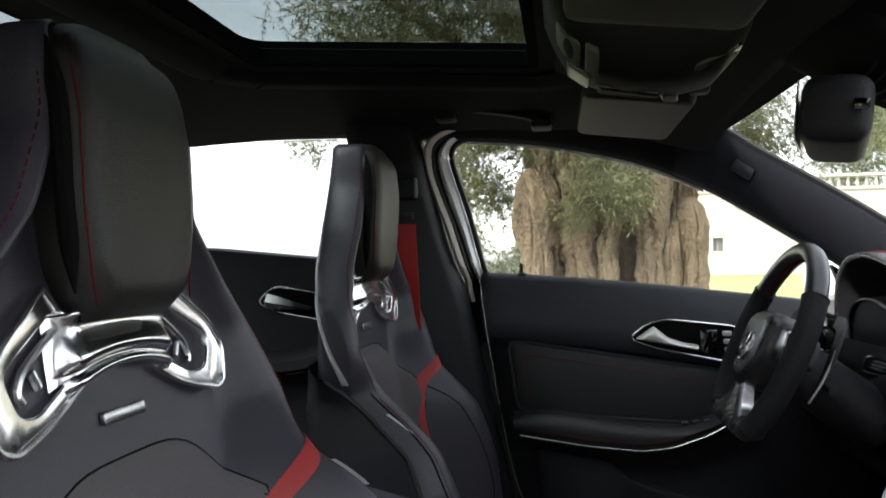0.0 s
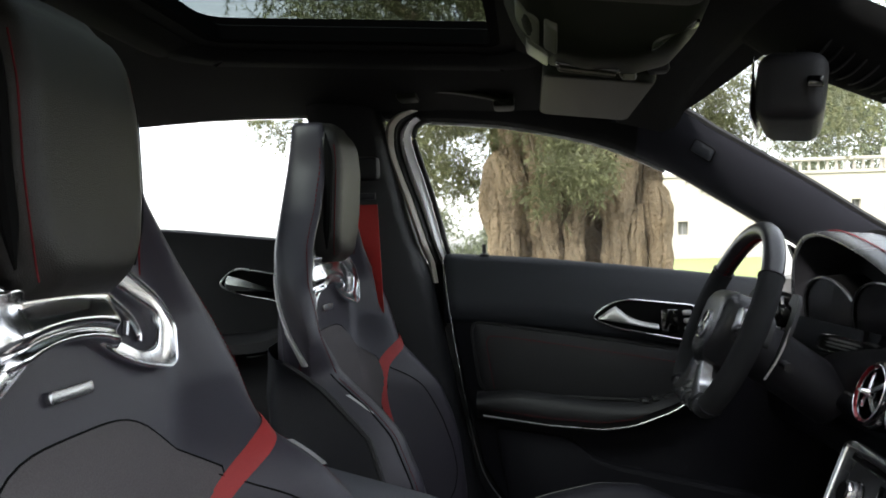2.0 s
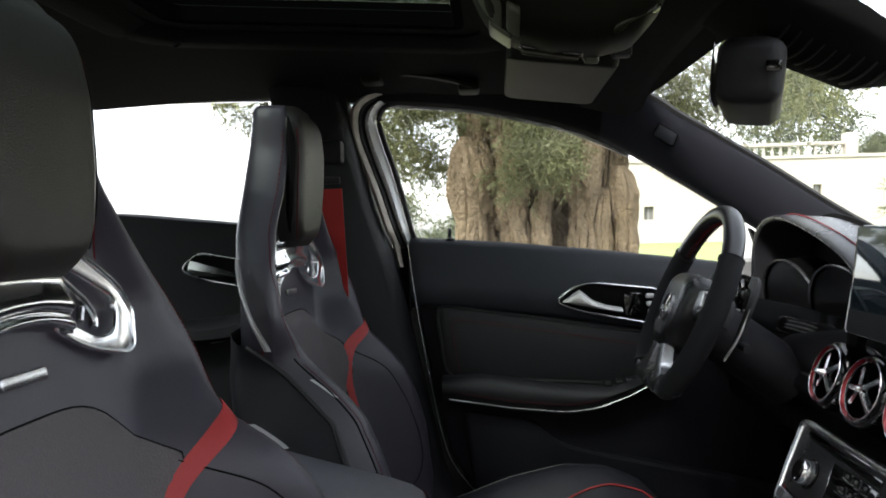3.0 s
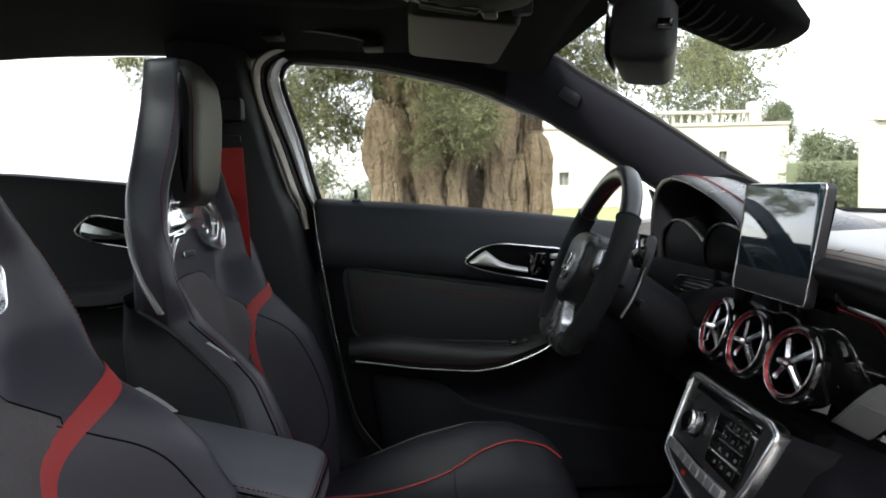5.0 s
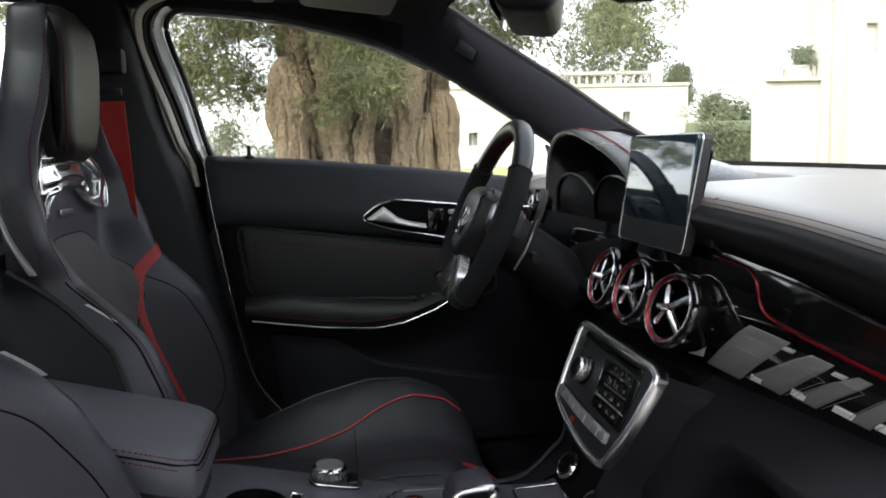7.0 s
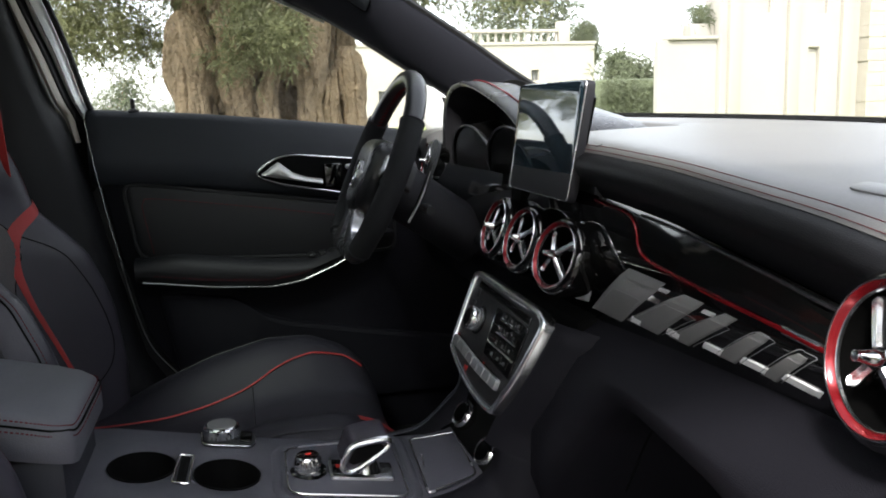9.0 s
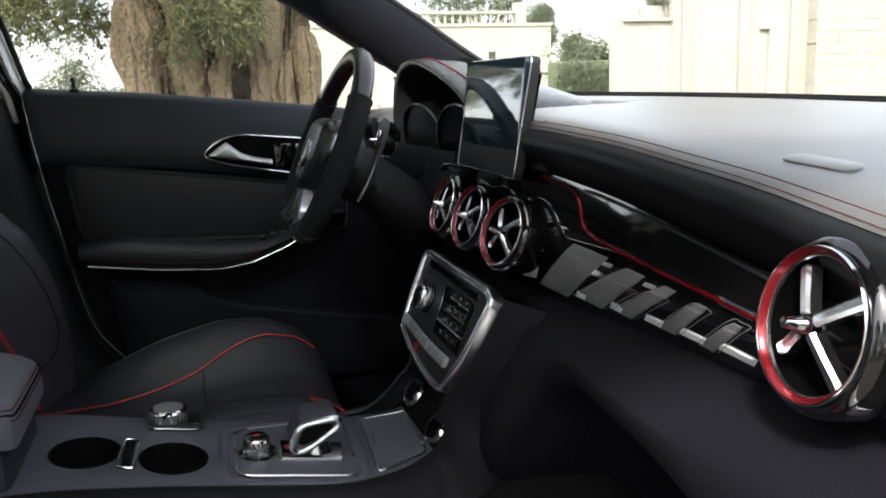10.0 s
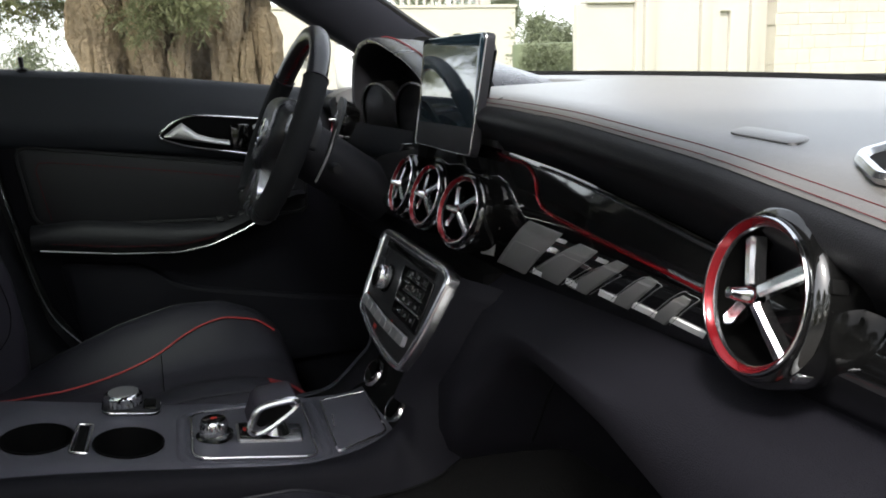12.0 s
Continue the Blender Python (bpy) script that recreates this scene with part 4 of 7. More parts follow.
def visor(y0, y1, x0, x1, z0, z1, lbl):
    v = thing("sun_visor", lbl, "sun visor", ((x0 + x1) / 2, (y0 + y1) / 2, max(z0, z1)))
    ang = math.atan2(z1 - z0, x1 - x0)
    L = math.hypot(x1 - x0, z1 - z0)
    pl = rounded([(0, y0), (L, y0), (L, y1), (0, y1)], 0.022, 5)
    part("flap", plate(pl, lambda u, w, d: Vector((x0 + u * math.cos(ang) + math.sin(ang) * d, w, z0 + u * math.sin(ang) - math.cos(ang) * d)), 0.018, 0.008), OVERHEAD_GREEN, v, "padded grey black flap")
    part("pivot", tube([(x1 - 0.006, y0 - 0.004, z1 + 0.006), (x1 - 0.006, y0 + 0.05, z1 + 0.006)], 0.005, 8), PLASTIC, v)
    part("bracket", box(x1 - 0.016, x1 + 0.012, y0 - 0.022, y0 + 0.004, z1 - 0.006, z1 + 0.022, 0.005), PLASTIC, v)
    return v


visor(0.20, 0.55, -0.396, -0.232, 1.384, 1.364, "driver's folded black sun visor")
visor(-0.55, -0.20, -0.424, -0.255, 1.372, 1.352, "passenger's folded black sun visor")

console = thing("overhead_console", "dark overhead console with reading lamps and switches", "overhead console", (-0.32, 0.0, 1.42))
OCZ = table([-0.447, -0.437, -0.42, -0.39, -0.35, -0.29, -0.25, -0.225, -0.212], [1.43, 1.395, 1.362, 1.340, 1.327, 1.324, 1.333, 1.36, 1.395], 0.5)


def oc(x, y, off=0.0):
    k = min(1.0, abs(y) / 0.125)
    zt = roof_z(x, y) + 0.006
    return Vector((x, y, zt - (zt - OCZ(x)) * (1 - k ** 3.2) - off))


part("housing", skin([[oc(x, y) for y in np.linspace(-0.125, 0.125, 25)] for x in np.linspace(-0.447, -0.212, 34)], False), OVERHEAD_GREEN, console, "domed dark housing", sharp=80)
part("rim", tube([oc(x, -0.118 + 0.02 * smoothstep(-0.42, -0.455, x), 0.001) for x in np.linspace(-0.444, -0.218, 24)], 0.0022, 6), OVERKEY, console)


def oc_pad(x0, x1, y0, y1, h, mat, nm, lbl="", r=0.006):
    part(nm, plate(rounded([(x0, y0), (x1, y0), (x1, y1), (x0, y1)], r, 3), lambda u, v, d: oc(u, v, d - 0.002), h + 0.002, min(0.003, h * 0.6)), mat, console, lbl)


oc_pad(-0.432, -0.405, -0.075, -0.030, 0.004, OVERKEY, "reading_lamp", "small clear reading lamp")
oc_pad(-0.400, -0.385, -0.078, -0.040, 0.006, OVERKEY, "lamp_switch", "", 0.003)
oc_pad(-0.420, -0.394, -0.024, 0.040, 0.005, OVERKEY, "lamp_switch", "", 0.004)
oc_pad(-0.386, -0.308, 0.000, 0.100, 0.003, GLOSS, "switch_panel")
for i in range(4):
    oc_pad(-0.382, -0.312, 0.003 + 0.024 * i, 0.022 + 0.024 * i, 0.005, OVERHEAD_GREEN, "switch", "", 0.002)
oc_pad(-0.304, -0.286, 0.030, 0.072, 0.008, OVERKEY, "toggle", "pale roof switch", 0.004)
oc_pad(-0.282, -0.228, -0.070, 0.085, 0.003, OVERLENS, "lamp_lens", "smoked interior lamp lens", 0.014)

mirror = thing("rear_view_mirror", "black rear-view mirror hanging at the windscreen", "mirror", (-0.15, 0.0, 1.34))
mm = pose(-0.113, 0.0, 1.279, 0, 6, -18)
part("housing", placed(box(-0.036, 0.034, -0.112, 0.112, -0.036, 0.036, 0.018, 4), mm), PILLARPLASTIC, mirror)
part("glass", placed(box(-0.0405, -0.0385, -0.102, 0.102, -0.032, 0.032, 0.001, 1), mm), CHROME, mirror, "mirror glass facing the rear")
part("button", placed(box(-0.008, 0.008, -0.118, -0.112, -0.008, 0.004, 0.002, 2), mm @ Matrix.Translation((0.022, 0, 0.004))), GLOSS, mirror)
part("stem", tube(spline([(-0.12, 0, 1.30), (-0.095, 0, 1.335), (-0.08, 0, 1.37)], 4), 0.014, 10), PLASTIC, mirror)
sensor = thing("sensor_housing", "black ribbed sensor housing on the windscreen", "sensor housing", (-0.05, -0.0, 1.35))
rows = [[(x, w * math.sin(a), z - dp * math.cos(a) ** 0.5) for a in np.linspace(-math.pi / 2 + 1e-4, math.pi / 2 - 1e-4, 13)] for x, w, z, dp in ((-0.16, 0.10, 1.395, 0.02), (-0.12, 0.11, 1.385, 0.04), (-0.04, 0.11, 1.345, 0.042), (0.02, 0.095, 1.31, 0.035), (0.055, 0.06, 1.292, 0.016))]
part("cover", skin(rows, False), HEADLINER, sensor, sharp=60)
for i in range(9):
    x = -0.09 + 0.013 * i
    zr = 1.3255 - 0.5 * (x + 0.09)
    part("rib", tube([(x, w * 0.07, zr + 0.012 * w * w) for w in np.linspace(-0.9, 0.5, 8)], 0.0018, 5), PILLARPLASTIC, sensor)

# ---------------------------------------------------------------- passenger's side, closed behind the open front door
part("centre_pillar", skin([[(x0, -0.60, z), (x1 - 0.02, -0.615, z), (x1, -0.655, z), (x1, -0.74, z), (x0, -0.74, z)] for x0, x1, z in ((-0.97, -0.80, 1.44), (-0.96, -0.78, 1.30), (-0.96, -0.74, 1.05), (-0.95, -0.70, 0.75), (-0.95, -0.66, 0.45))]), PLASTIC, body, sharp=60)
rd2 = thing("rear_door", "black rear door on the passenger's side", "car door", (-1.2, -0.74, 0.45))
part("skin", plate(ro, lambda u, v, d: Vector((u, -0.70 - d, v)), 0.085, 0.015), PLASTIC, rd2)
g = part("rear_window", skin([[(x, -0.735, 1.13), (x, -0.71, 1.42)] for x in (-1.75, -1.3, -0.9)], False), GLASS, rd2)
g.visible_shadow = False
pd = thing("passenger_door", "passenger's front door swung wide open", "car door", (0.50, -0.82, 0.45))
part("skin", placed(plate(outline, lambda u, v, d: Vector((u, -0.03 - d, v)), 0.055, 0.012), Matrix.Translation((0.40, -0.86, 0)) @ Matrix.Rotation(radians(68), 4, "Z") @ Matrix.Translation((-0.17, 0, 0))), DOORSOFT, pd)
part("tailgate", box(-1.98, -1.9, -0.72, 0.72, 0.45, 1.02, 0.02), PAINT, body)
rg2 = part("rear_screen", skin([[(-1.92, y, 1.02), (-1.80, y, 1.34)] for y in (-0.6, 0, 0.6)], False), GLASS, body)
rg2.visible_shadow = False

# outer bodywork and wheels
for sg in (1, -1):
    part("front_wing", skin([[(x, sg * 0.80, z0), (x, sg * 0.86, 0.62), (x, sg * 0.84, zt - 0.06), (x, sg * 0.76, zt)] for x, z0, zt in ((0.58, 0.30, 0.96), (0.75, 0.66, 0.955), (0.95, 0.70, 0.94), (1.15, 0.66, 0.91), (1.34, 0.34, 0.87), (1.52, 0.36, 0.80))], False), PAINT, body, "painted front wing", sharp=50)
    part("rear_wing", skin([[(x, sg * 0.80, z0), (x, sg * 0.86, 0.66), (x, sg * 0.83, zt - 0.10), (x, sg * 0.745, zt)] for x, z0, zt in ((-1.90, 0.34, 1.05), (-1.80, 0.40, 1.08), (-1.70, 0.66, 1.11), (-1.50, 0.70, 1.13), (-1.32, 0.66, 1.14), (-1.16, 0.34, 1.14))], False), PAINT, body, "painted rear wing", sharp=50)
    for wx in (0.95, -1.50):
        m = aim((wx, sg * 0.76, 0.32), (0, sg, 0))
        part("tyre", lathe([(0.20, -0.10), (0.30, -0.10), (0.318, -0.07), (0.32, 0.0), (0.318, 0.06), (0.30, 0.085), (0.225, 0.085), (0.215, 0.07)], m, 40), RUBBER, body, "black tyre")
        part("rim", lathe([(0.22, 0.072), (0.225, 0.088), (0.215, 0.090), (0.20, 0.075), (0.06, 0.070), (0.05, 0.085), (0.01, 0.085)], m, 36), SATIN, body, "alloy wheel rim")
part("door_outer", plate(outline, lambda u, v, d: Vector((u, 0.79 + d, v)), 0.05, 0.03), PAINT, door, "painted outer door skin")
part("door_outer", plate(ro, lambda u, v, d: Vector((u, 0.79 + d, v)), 0.05, 0.03), PAINT, rdoor, "painted outer door skin")
part("door_outer", plate(ro, lambda u, v, d: Vector((u, -0.79 - d, v)), 0.05, 0.03), PAINT, rd2, "painted outer door skin")
part("front_bumper", skin([[(x, y, z) for x, z in ((1.50 - 0.16 * (y / 0.8) ** 2, 0.80), (1.60 - 0.22 * (y / 0.8) ** 2, 0.68), (1.62 - 0.22 * (y / 0.8) ** 2, 0.45), (1.55 - 0.2 * (y / 0.8) ** 2, 0.28), (1.30, 0.26))] for y in np.linspace(-0.82, 0.82, 15)], False), PAINT, body, "painted front bumper", sharp=50)
part("rear_bumper", box(-2.02, -1.88, -0.80, 0.80, 0.30, 0.62, 0.05, 4), PAINT, body)

# ---------------------------------------------------------------- front seats
ZK = [0.46, 0.55, 0.65, 0.75, 0.80, 0.86, 0.90, 0.94, 1.00, 1.07, 1.12, 1.18, 1.25, 1.30, 1.335]
CEN = table(ZK, [-0.635, -0.640, -0.660, -0.690, -0.706, -0.727, -0.738, -0.748, -0.762, -0.768, -0.768, -0.764, -0.760, -0.762, -0.768], 1.2)
EDGE = table(ZK, [-0.560, -0.552, -0.548, -0.560, -0.575, -0.602, -0.641, -0.685, -0.712, -0.733, -0.737, -0.732, -0.728, -0.732, -0.742], 0.8)
WID = table(ZK, [0.250, 0.255, 0.260, 0.260, 0.256, 0.246, 0.236, 0.228, 0.253, 0.243, 0.200, 0.132, 0.098, 0.094, 0.088], 1.0)
SIDE = table(ZK, [-0.715, -0.72, -0.735, -0.755, -0.762, -0.768, -0.772, -0.770, -0.765, -0.778, -0.790, -0.799, -0.796, -0.790, -0.790], 0.8)
BACK = table(ZK, [-0.74, -0.75, -0.78, -0.81, -0.82, -0.83, -0.835, -0.832, -0.828, -0.822, -0.816, -0.809, -0.803, -0.800, -0.800], 0.8)

TRIMX = table([0.94, 0.967, 0.985, 1.01, 1.04, 1.09], [-0.722, -0.733, -0.741, -0.752, -0.764, -0.776], 0.5)


def seat_x(s, z, far=(0.0, 1.0, 0.1), near=(0.0, 1.0, 0.1)):
    """Front face of the backrest; s runs -1..1 across it."""
    a = abs(s)
    c, e = CEN(z), EDGE(z)
    k = smoothstep(0.87, 1.03, z)
    if s > 0:
        e += far[0] * math.exp(-((z - far[1]) / far[2]) ** 2)
    else:
        e += near[0] * math.exp(-((z - near[1]) / near[2]) ** 2)
    x = c + (e - c) * smoothstep(0.42 + 0.26 * k, 0.86 + 0.06 * k, a)
    if a > 0.80:
        x -= min(0.055, 0.7 * (e - SIDE(z))) * (1 - 0.62 * math.exp(-((z - 1.01) / 0.065) ** 2)) * (1 - math.sqrt(max(0.0, 1 - ((a - 0.80) / 0.20) ** 2)))
    return x


def front_seat(cy, lean, shift, drop, sink, label, pull=0.0, far=(0.0, 1.0, 0.1), near=(0.0, 1.0, 0.1), lift=0.009):
    st = thing("front_seat", label, "car seat", (-0.40 + shift, cy, 0.345), group="front seats")
    piv = Vector((-0.60, 0, 0.62))
    ca, sa = math.cos(radians(lean)), math.sin(radians(lean))

    def sx(a, z):
        return seat_x(a, z, far, near)

    def P(x, y, z):
        dx, dz = x - piv.x, z - piv.z
        return Vector((piv.x + dx * ca - dz * sa + shift, cy + y, piv.z + dx * sa + dz * ca - drop))

    def on(s, z, off=0.0):
        return P(sx(s, z) + off, s * WID(z), z)

    def at_yz(y, z, off=0.0):
        return P(sx(y / WID(z), z) + off, y, z)

    # padded backrest
    rows = []
    zz = list(np.linspace(0.46, 1.310, 72))
    for z in zz:
        w, b = WID(z), BACK(z)
        row = [P(sx(s, z), s * w, z) for s in np.linspace(-1, 1, 45)]
        side, sb = sx(1, z), SIDE(z)
        hw = w * 0.94
        row += [P(side + (sb - side) * t, w + (hw - w) * t ** 3, z) for t in (0.25, 0.5, 0.75, 1.0)]
        row += [P(sb + (b - sb) * (1 - k * k), hw * 0.93 * k, z) for k in (1, 0.5, 0, -0.5, -1)]
        row += [P(side + (sb - side) * t, -(w + (hw - w) * t ** 3), z) for t in (1.0, 0.75, 0.5, 0.25)]
        rows.append(row)
    for k, h in ((0.965, 0.006), (0.86, 0.011), (0.5, 0.0135)):
        base = rows[71]
        cc = sum(base, Vector()) / len(base)
        rows.append([cc + (p - cc) * k + Vector((0, 0, h)) for p in base])
    part("backrest", skin(rows), LEATHER, st, "black leather winged backrest", sharp=80)

    # hard back shell, wrapping forward over the lower bolsters
    rows = []
    reach = table([0.44, 0.60, 0.75, 0.80, 0.86, 0.92, 0.965, 1.02], [-0.588, -0.592, -0.606, -0.622, -0.642, -0.704, -0.765, -0.79], 0.6)
    for z in np.linspace(0.44, 0.968, 44):
        w = WID(z) + 0.005
        f, sb, b = reach(z), SIDE(z) - 0.012, BACK(z) - 0.014
        row = [P(f + (sb - f) * t, w * (1 - 0.06 * t ** 3), z) for t in np.linspace(0, 1, 7)]
        row += [P(sb + (b - sb) * (1 - k * k), w * 0.92 * k, z) for k in (0.85, 0.5, 0, -0.5, -0.85)]
        row += [P(f + (sb - f) * t, -w * (1 - 0.06 * t ** 3), z) for t in np.linspace(1, 0, 7)]
        rows.append(row)
    shell = part("back_shell", skin(rows, False), SHELL, st, "hard black back shell", sharp=70)
    for sg in (1, -1):
        part("shell_rim", tube([P(reach(z), sg * (WID(z) + 0.006), z) for z in np.linspace(0.46, 0.964, 40)], 0.0042, 6), PLASTIC, shell)

    # headrest pad set between the wings
    rows = []
    for z in np.linspace(1.099, 1.317, 26):
        t = (z - 1.085) / 0.232
        w = 0.076 + 0.013 * smoothstep(0.0, 0.5, t)
        w *= 0.64 + 0.36 * smoothstep(-0.02, 0.26, t)
        if t > 0.84:
            w -= 0.024 * (1 - math.sqrt(max(0.0, 1 - ((t - 0.84) / 0.165) ** 2)))
        f = EDGE(max(z, 1.12)) + 0.015 + 0.002 * math.sin(math.pi * t)
        f -= 0.012 * (1 - math.sqrt(max(0.0, 1 - (max(0.0, t - 0.85) / 0.155) ** 2))) + 0.028 * smoothstep(0.16, -0.02, t)
        row = []
        for s in np.linspace(-1, 1, 19):
            a = abs(s)
            r = 0.018 * (1 - math.sqrt(max(0, 1 - (max(0, a - 0.72) / 0.28) ** 2)))
            row.append(P(f - r - 0.004 * s * s, s * w, z))
        b = min(f - 0.012, SIDE(z) + 0.008)
        row += [P(b, w * 0.9, z), P(b - 0.003, 0, z), P(b, -w * 0.9, z)]
        rows.append(row)
    top = rows[-1]
    cc = sum(top, Vector()) / len(top)
    rows.append([cc + (p - cc) * 0.8 + Vector((0, 0, 0.006)) for p in top])
    head = part("headrest_pad", skin(rows), LEATHER_WARM, st, "grey black leather headrest panel", sharp=70)
    for sg in (1, -1):
        part("seam", tube([P(EDGE(max(z, 1.12)) + 0.0072, sg * (0.0705 + 0.0121 * smoothstep(0.0, 0.5, (z - 1.085) / 0.232)), z) for z in np.linspace(1.11, 1.285, 18)], 0.0008, 5), REDTHREAD, head)
        part("side_seam", tube([P(sx(1, z) - 0.03, sg * (WID(z) + 0.001), z) for z in np.linspace(0.70, 0.98, 26)], 0.0008, 5), REDTHREAD, st)
        wing = [on(sg * p.x, p.y, 0.0006) for p in spline([(0.925, 0.945, 0), (0.925, 0.98, 0), (0.935, 1.03, 0), (0.945, 1.08, 0), (0.95, 1.13, 0), (0.95, 1.20, 0), (0.95, 1.28, 0)], 10)]
        for a, b in zip(wing, wing[1:]):
            part("stitch", tube([a, a.lerp(b, 0.6)], 0.0008, 4), REDTHREAD, st)
        # Black tube stands in for the shade between headrest pad and wing.
        part("gap_shade", tube([P(EDGE(max(z, 1.12)) - 0.002, sg * (0.080 + 0.012 * smoothstep(0.0, 0.5, (z - 1.085) / 0.232)), z) for z in np.linspace(1.120, 1.302, 20)], 0.0068, 8, up=(1, 0, 0), scales=[min(1.0, 0.15 + i / 4, 0.15 + (19 - i) / 4) for i in range(20)]), BLACK, st, "black tube painting the shaded gap beside the headrest pad")
        part("bolster_seam", tube([on(sg * p.x, p.y, 0.0008) for p in spline([(0.60, 0.918, 0), (0.65, 0.898, 0), (0.71, 0.870, 0), (0.74, 0.82, 0), (0.757, 0.75, 0), (0.765, 0.70, 0), (0.73, 0.66, 0), (0.66, 0.63, 0)], 6)], 0.0009, 5), BLACK, st, "fine dark seam across the bolster")
        outer = spline([(0.955, 0.945, 0), (0.945, 0.925, 0), (0.932, 0.89, 0), (0.935, 0.85, 0), (0.935, 0.78, 0), (0.93, 0.70, 0), (0.925, 0.58, 0)], 8)
        part("outer_seam", tube([on(sg * p.x, p.y, 0.0006) for p in outer], 0.0012, 5), BLACK, st, "dark seam along the bolster's edge")
        for p, nx in zip(outer[4:], outer[5:]):
            for k in (0.0, 0.5):
                a, b = p.lerp(nx, k), p.lerp(nx, k + 0.3)
                part("stitch", tube([on(sg * (a.x - 0.020), a.y, 0.0008), on(sg * (b.x - 0.020), b.y, 0.0008)], 0.0007, 4), REDTHREAD, st)

    # ribbed centre pad with an arched top
    rows = []
    for i in range(40):
        t = i / 39
        z = 0.50 + 0.490 * t
        w = 0.122 + 0.026 * smoothstep(0.66, 0.95, t) - 0.36 * pull * (1 - smoothstep(0.90, 1.0, t))
        row = []
        for s in np.linspace(-1, 1, 21):
            zt = z - 0.070 * t * (abs(s) ** 4.0)
            y = s * w
            e = min(1 - abs(s), (1 - t) * 2.5, 0.08) / 0.08
            row.append(at_yz(y, zt, 0.009 * math.sqrt(max(0, e))))
        rows.append(row)
    pad = part("centre_pad", skin(rows, False), FABRIC, st, "dark ribbed microfibre centre pad", sharp=80)
    rim = [rows[39][j] for j in range(21)]
    edge_line = [rows[i][0] for i in range(4, 39, 2)] + rim + [rows[i][20] for i in range(38, 3, -2)]
    part("pad_seam", tube(edge_line, 0.0011, 6), BLACK, pad)

    # red straps over the shoulder of the bolster and down beside the pad
    for sg in (1, -1):
        path = [(0.93, 0.952), (0.80, 0.936), (0.66, 0.912), (0.585, 0.886), (0.552, 0.858), (0.537, 0.82), (0.537, 0.77), (0.567, 0.68), (0.60, 0.58), (0.62, 0.50)]
        path = [(a - pull * smoothstep(0.93, 0.86, b), b) for a, b in path]
        wd = [0.012, 0.0118, 0.0112, 0.0104, 0.009, 0.0070, 0.0055, 0.0045, 0.004, 0.004]
        sp = spline([(a, b, c) for (a, b), c in zip(path, wd)], 5)[7 if sg < 0 else 0:]
        rows = []
        for i, q in enumerate(sp):
            nx = sp[min(i + 1, len(sp) - 1)]
            pv = sp[max(i - 1, 0)]
            tx, tz = (nx.x - pv.x) * 0.24, nx.y - pv.y
            ln = math.hypot(tx, tz)
            ox, oz = -tz / ln * q.z * 0.5 / 0.24, tx / ln * q.z * 0.5
            rows.append([on(max(-1, min(1, sg * (q.x + ox * k))), q.y + oz * k, 0.0035 - 0.0015 * abs(k) ** 3) for k in np.linspace(-1, 1, 7)])
        part("red_strap", skin(rows, False), RED, st, "red leather strap", sharp=80)

    # chrome bracket under the headrest: a ribbed bar between two open loops
    rows = []
    for y in np.linspace(-0.086, 0.086, 41):
        k = abs(y) / 0.086
        zt, zb = 1.108, 1.0615 - 0.020 * k ** 2.2
        prof = [(0.0, 0.003), (0.03, 0.013), (0.08, 0.0175), (0.14, 0.0175), (0.20, 0.0145), (0.25, 0.0135), (0.29, 0.0160), (0.35, 0.0200), (0.44, 0.0195), (0.58, 0.0155), (0.72, 0.0125), (0.86, 0.0120), (0.94, 0.0150), (0.98, 0.0150), (1.0, 0.006)]
        rows.append([at_yz(y, zb + (zt - zb) * v, 0.002 + h * (1 - smoothstep(0.70, 1.0, k))) for v, h in prof])
    br = part("chrome_bracket", skin(rows, False), BRACKET, st, "polished chrome bracket framing the belt openings", sharp=80)
    LOOP = [(0.050, 1.102), (0.072, 1.112), (0.0885, 1.1285), (0.125, 1.1055), (0.155, 1.0850), (0.174, 1.0610), (0.163, 1.0235), (0.146, 1.0180), (0.093, 1.0310), (0.050, 1.0530)]
    HOLE = [(0.073, 1.1110), (0.048, 1.0890), (0.052, 1.0690), (0.112, 1.0405), (0.134, 1.0430), (0.147, 1.0720)]
    def out(u):
        return lift * smoothstep(0.07, 0.16, abs(u))

    for sg in (1, -1):
        lp = rounded(LOOP, [0.006, 0.004, 0.003, 0.02, 0.02, 0.012, 0.010, 0.010, 0.03, 0.006], 4)
        hole = rounded(HOLE, [0.010, 0.010, 0.010, 0.010, 0.008, 0.012], 4)
        lp, hole = [(sg * u, v) for u, v in lp], [(sg * u, v) for u, v in hole]
        arm = part("bracket_arm", plate(lp, lambda u, v, d: at_yz(u, v, d - 0.012 + out(u)), 0.019, 0.0022, (hole,), 3), BRACKET, br, "polished loop round the belt opening")
        part("rim_line", tube([at_yz(u, v, 0.0068 + out(u)) for u, v in offset(lp, 0.0022)], 0.0028, 8, True, up=(1, 0, 0)), BRIGHT, br)
        part("opening", plate(offset(hole, -0.002), lambda u, v, d: at_yz(u, v, d - 0.004), 0.0025, 0.0005), BLACK, br, "dark belt opening")
        gd = spline([(0.072, 1.098, 0), (0.092, 1.086, 0), (0.112, 1.072, 0), (0.121, 1.058, 0), (0.118, 1.050, 0)], 4)
        part("guide", tube([at_yz(sg * p.x, p.y, 0.004) for p in gd], 0.0034, 8, up=(1, 0, 0)), BRIGHT, br)
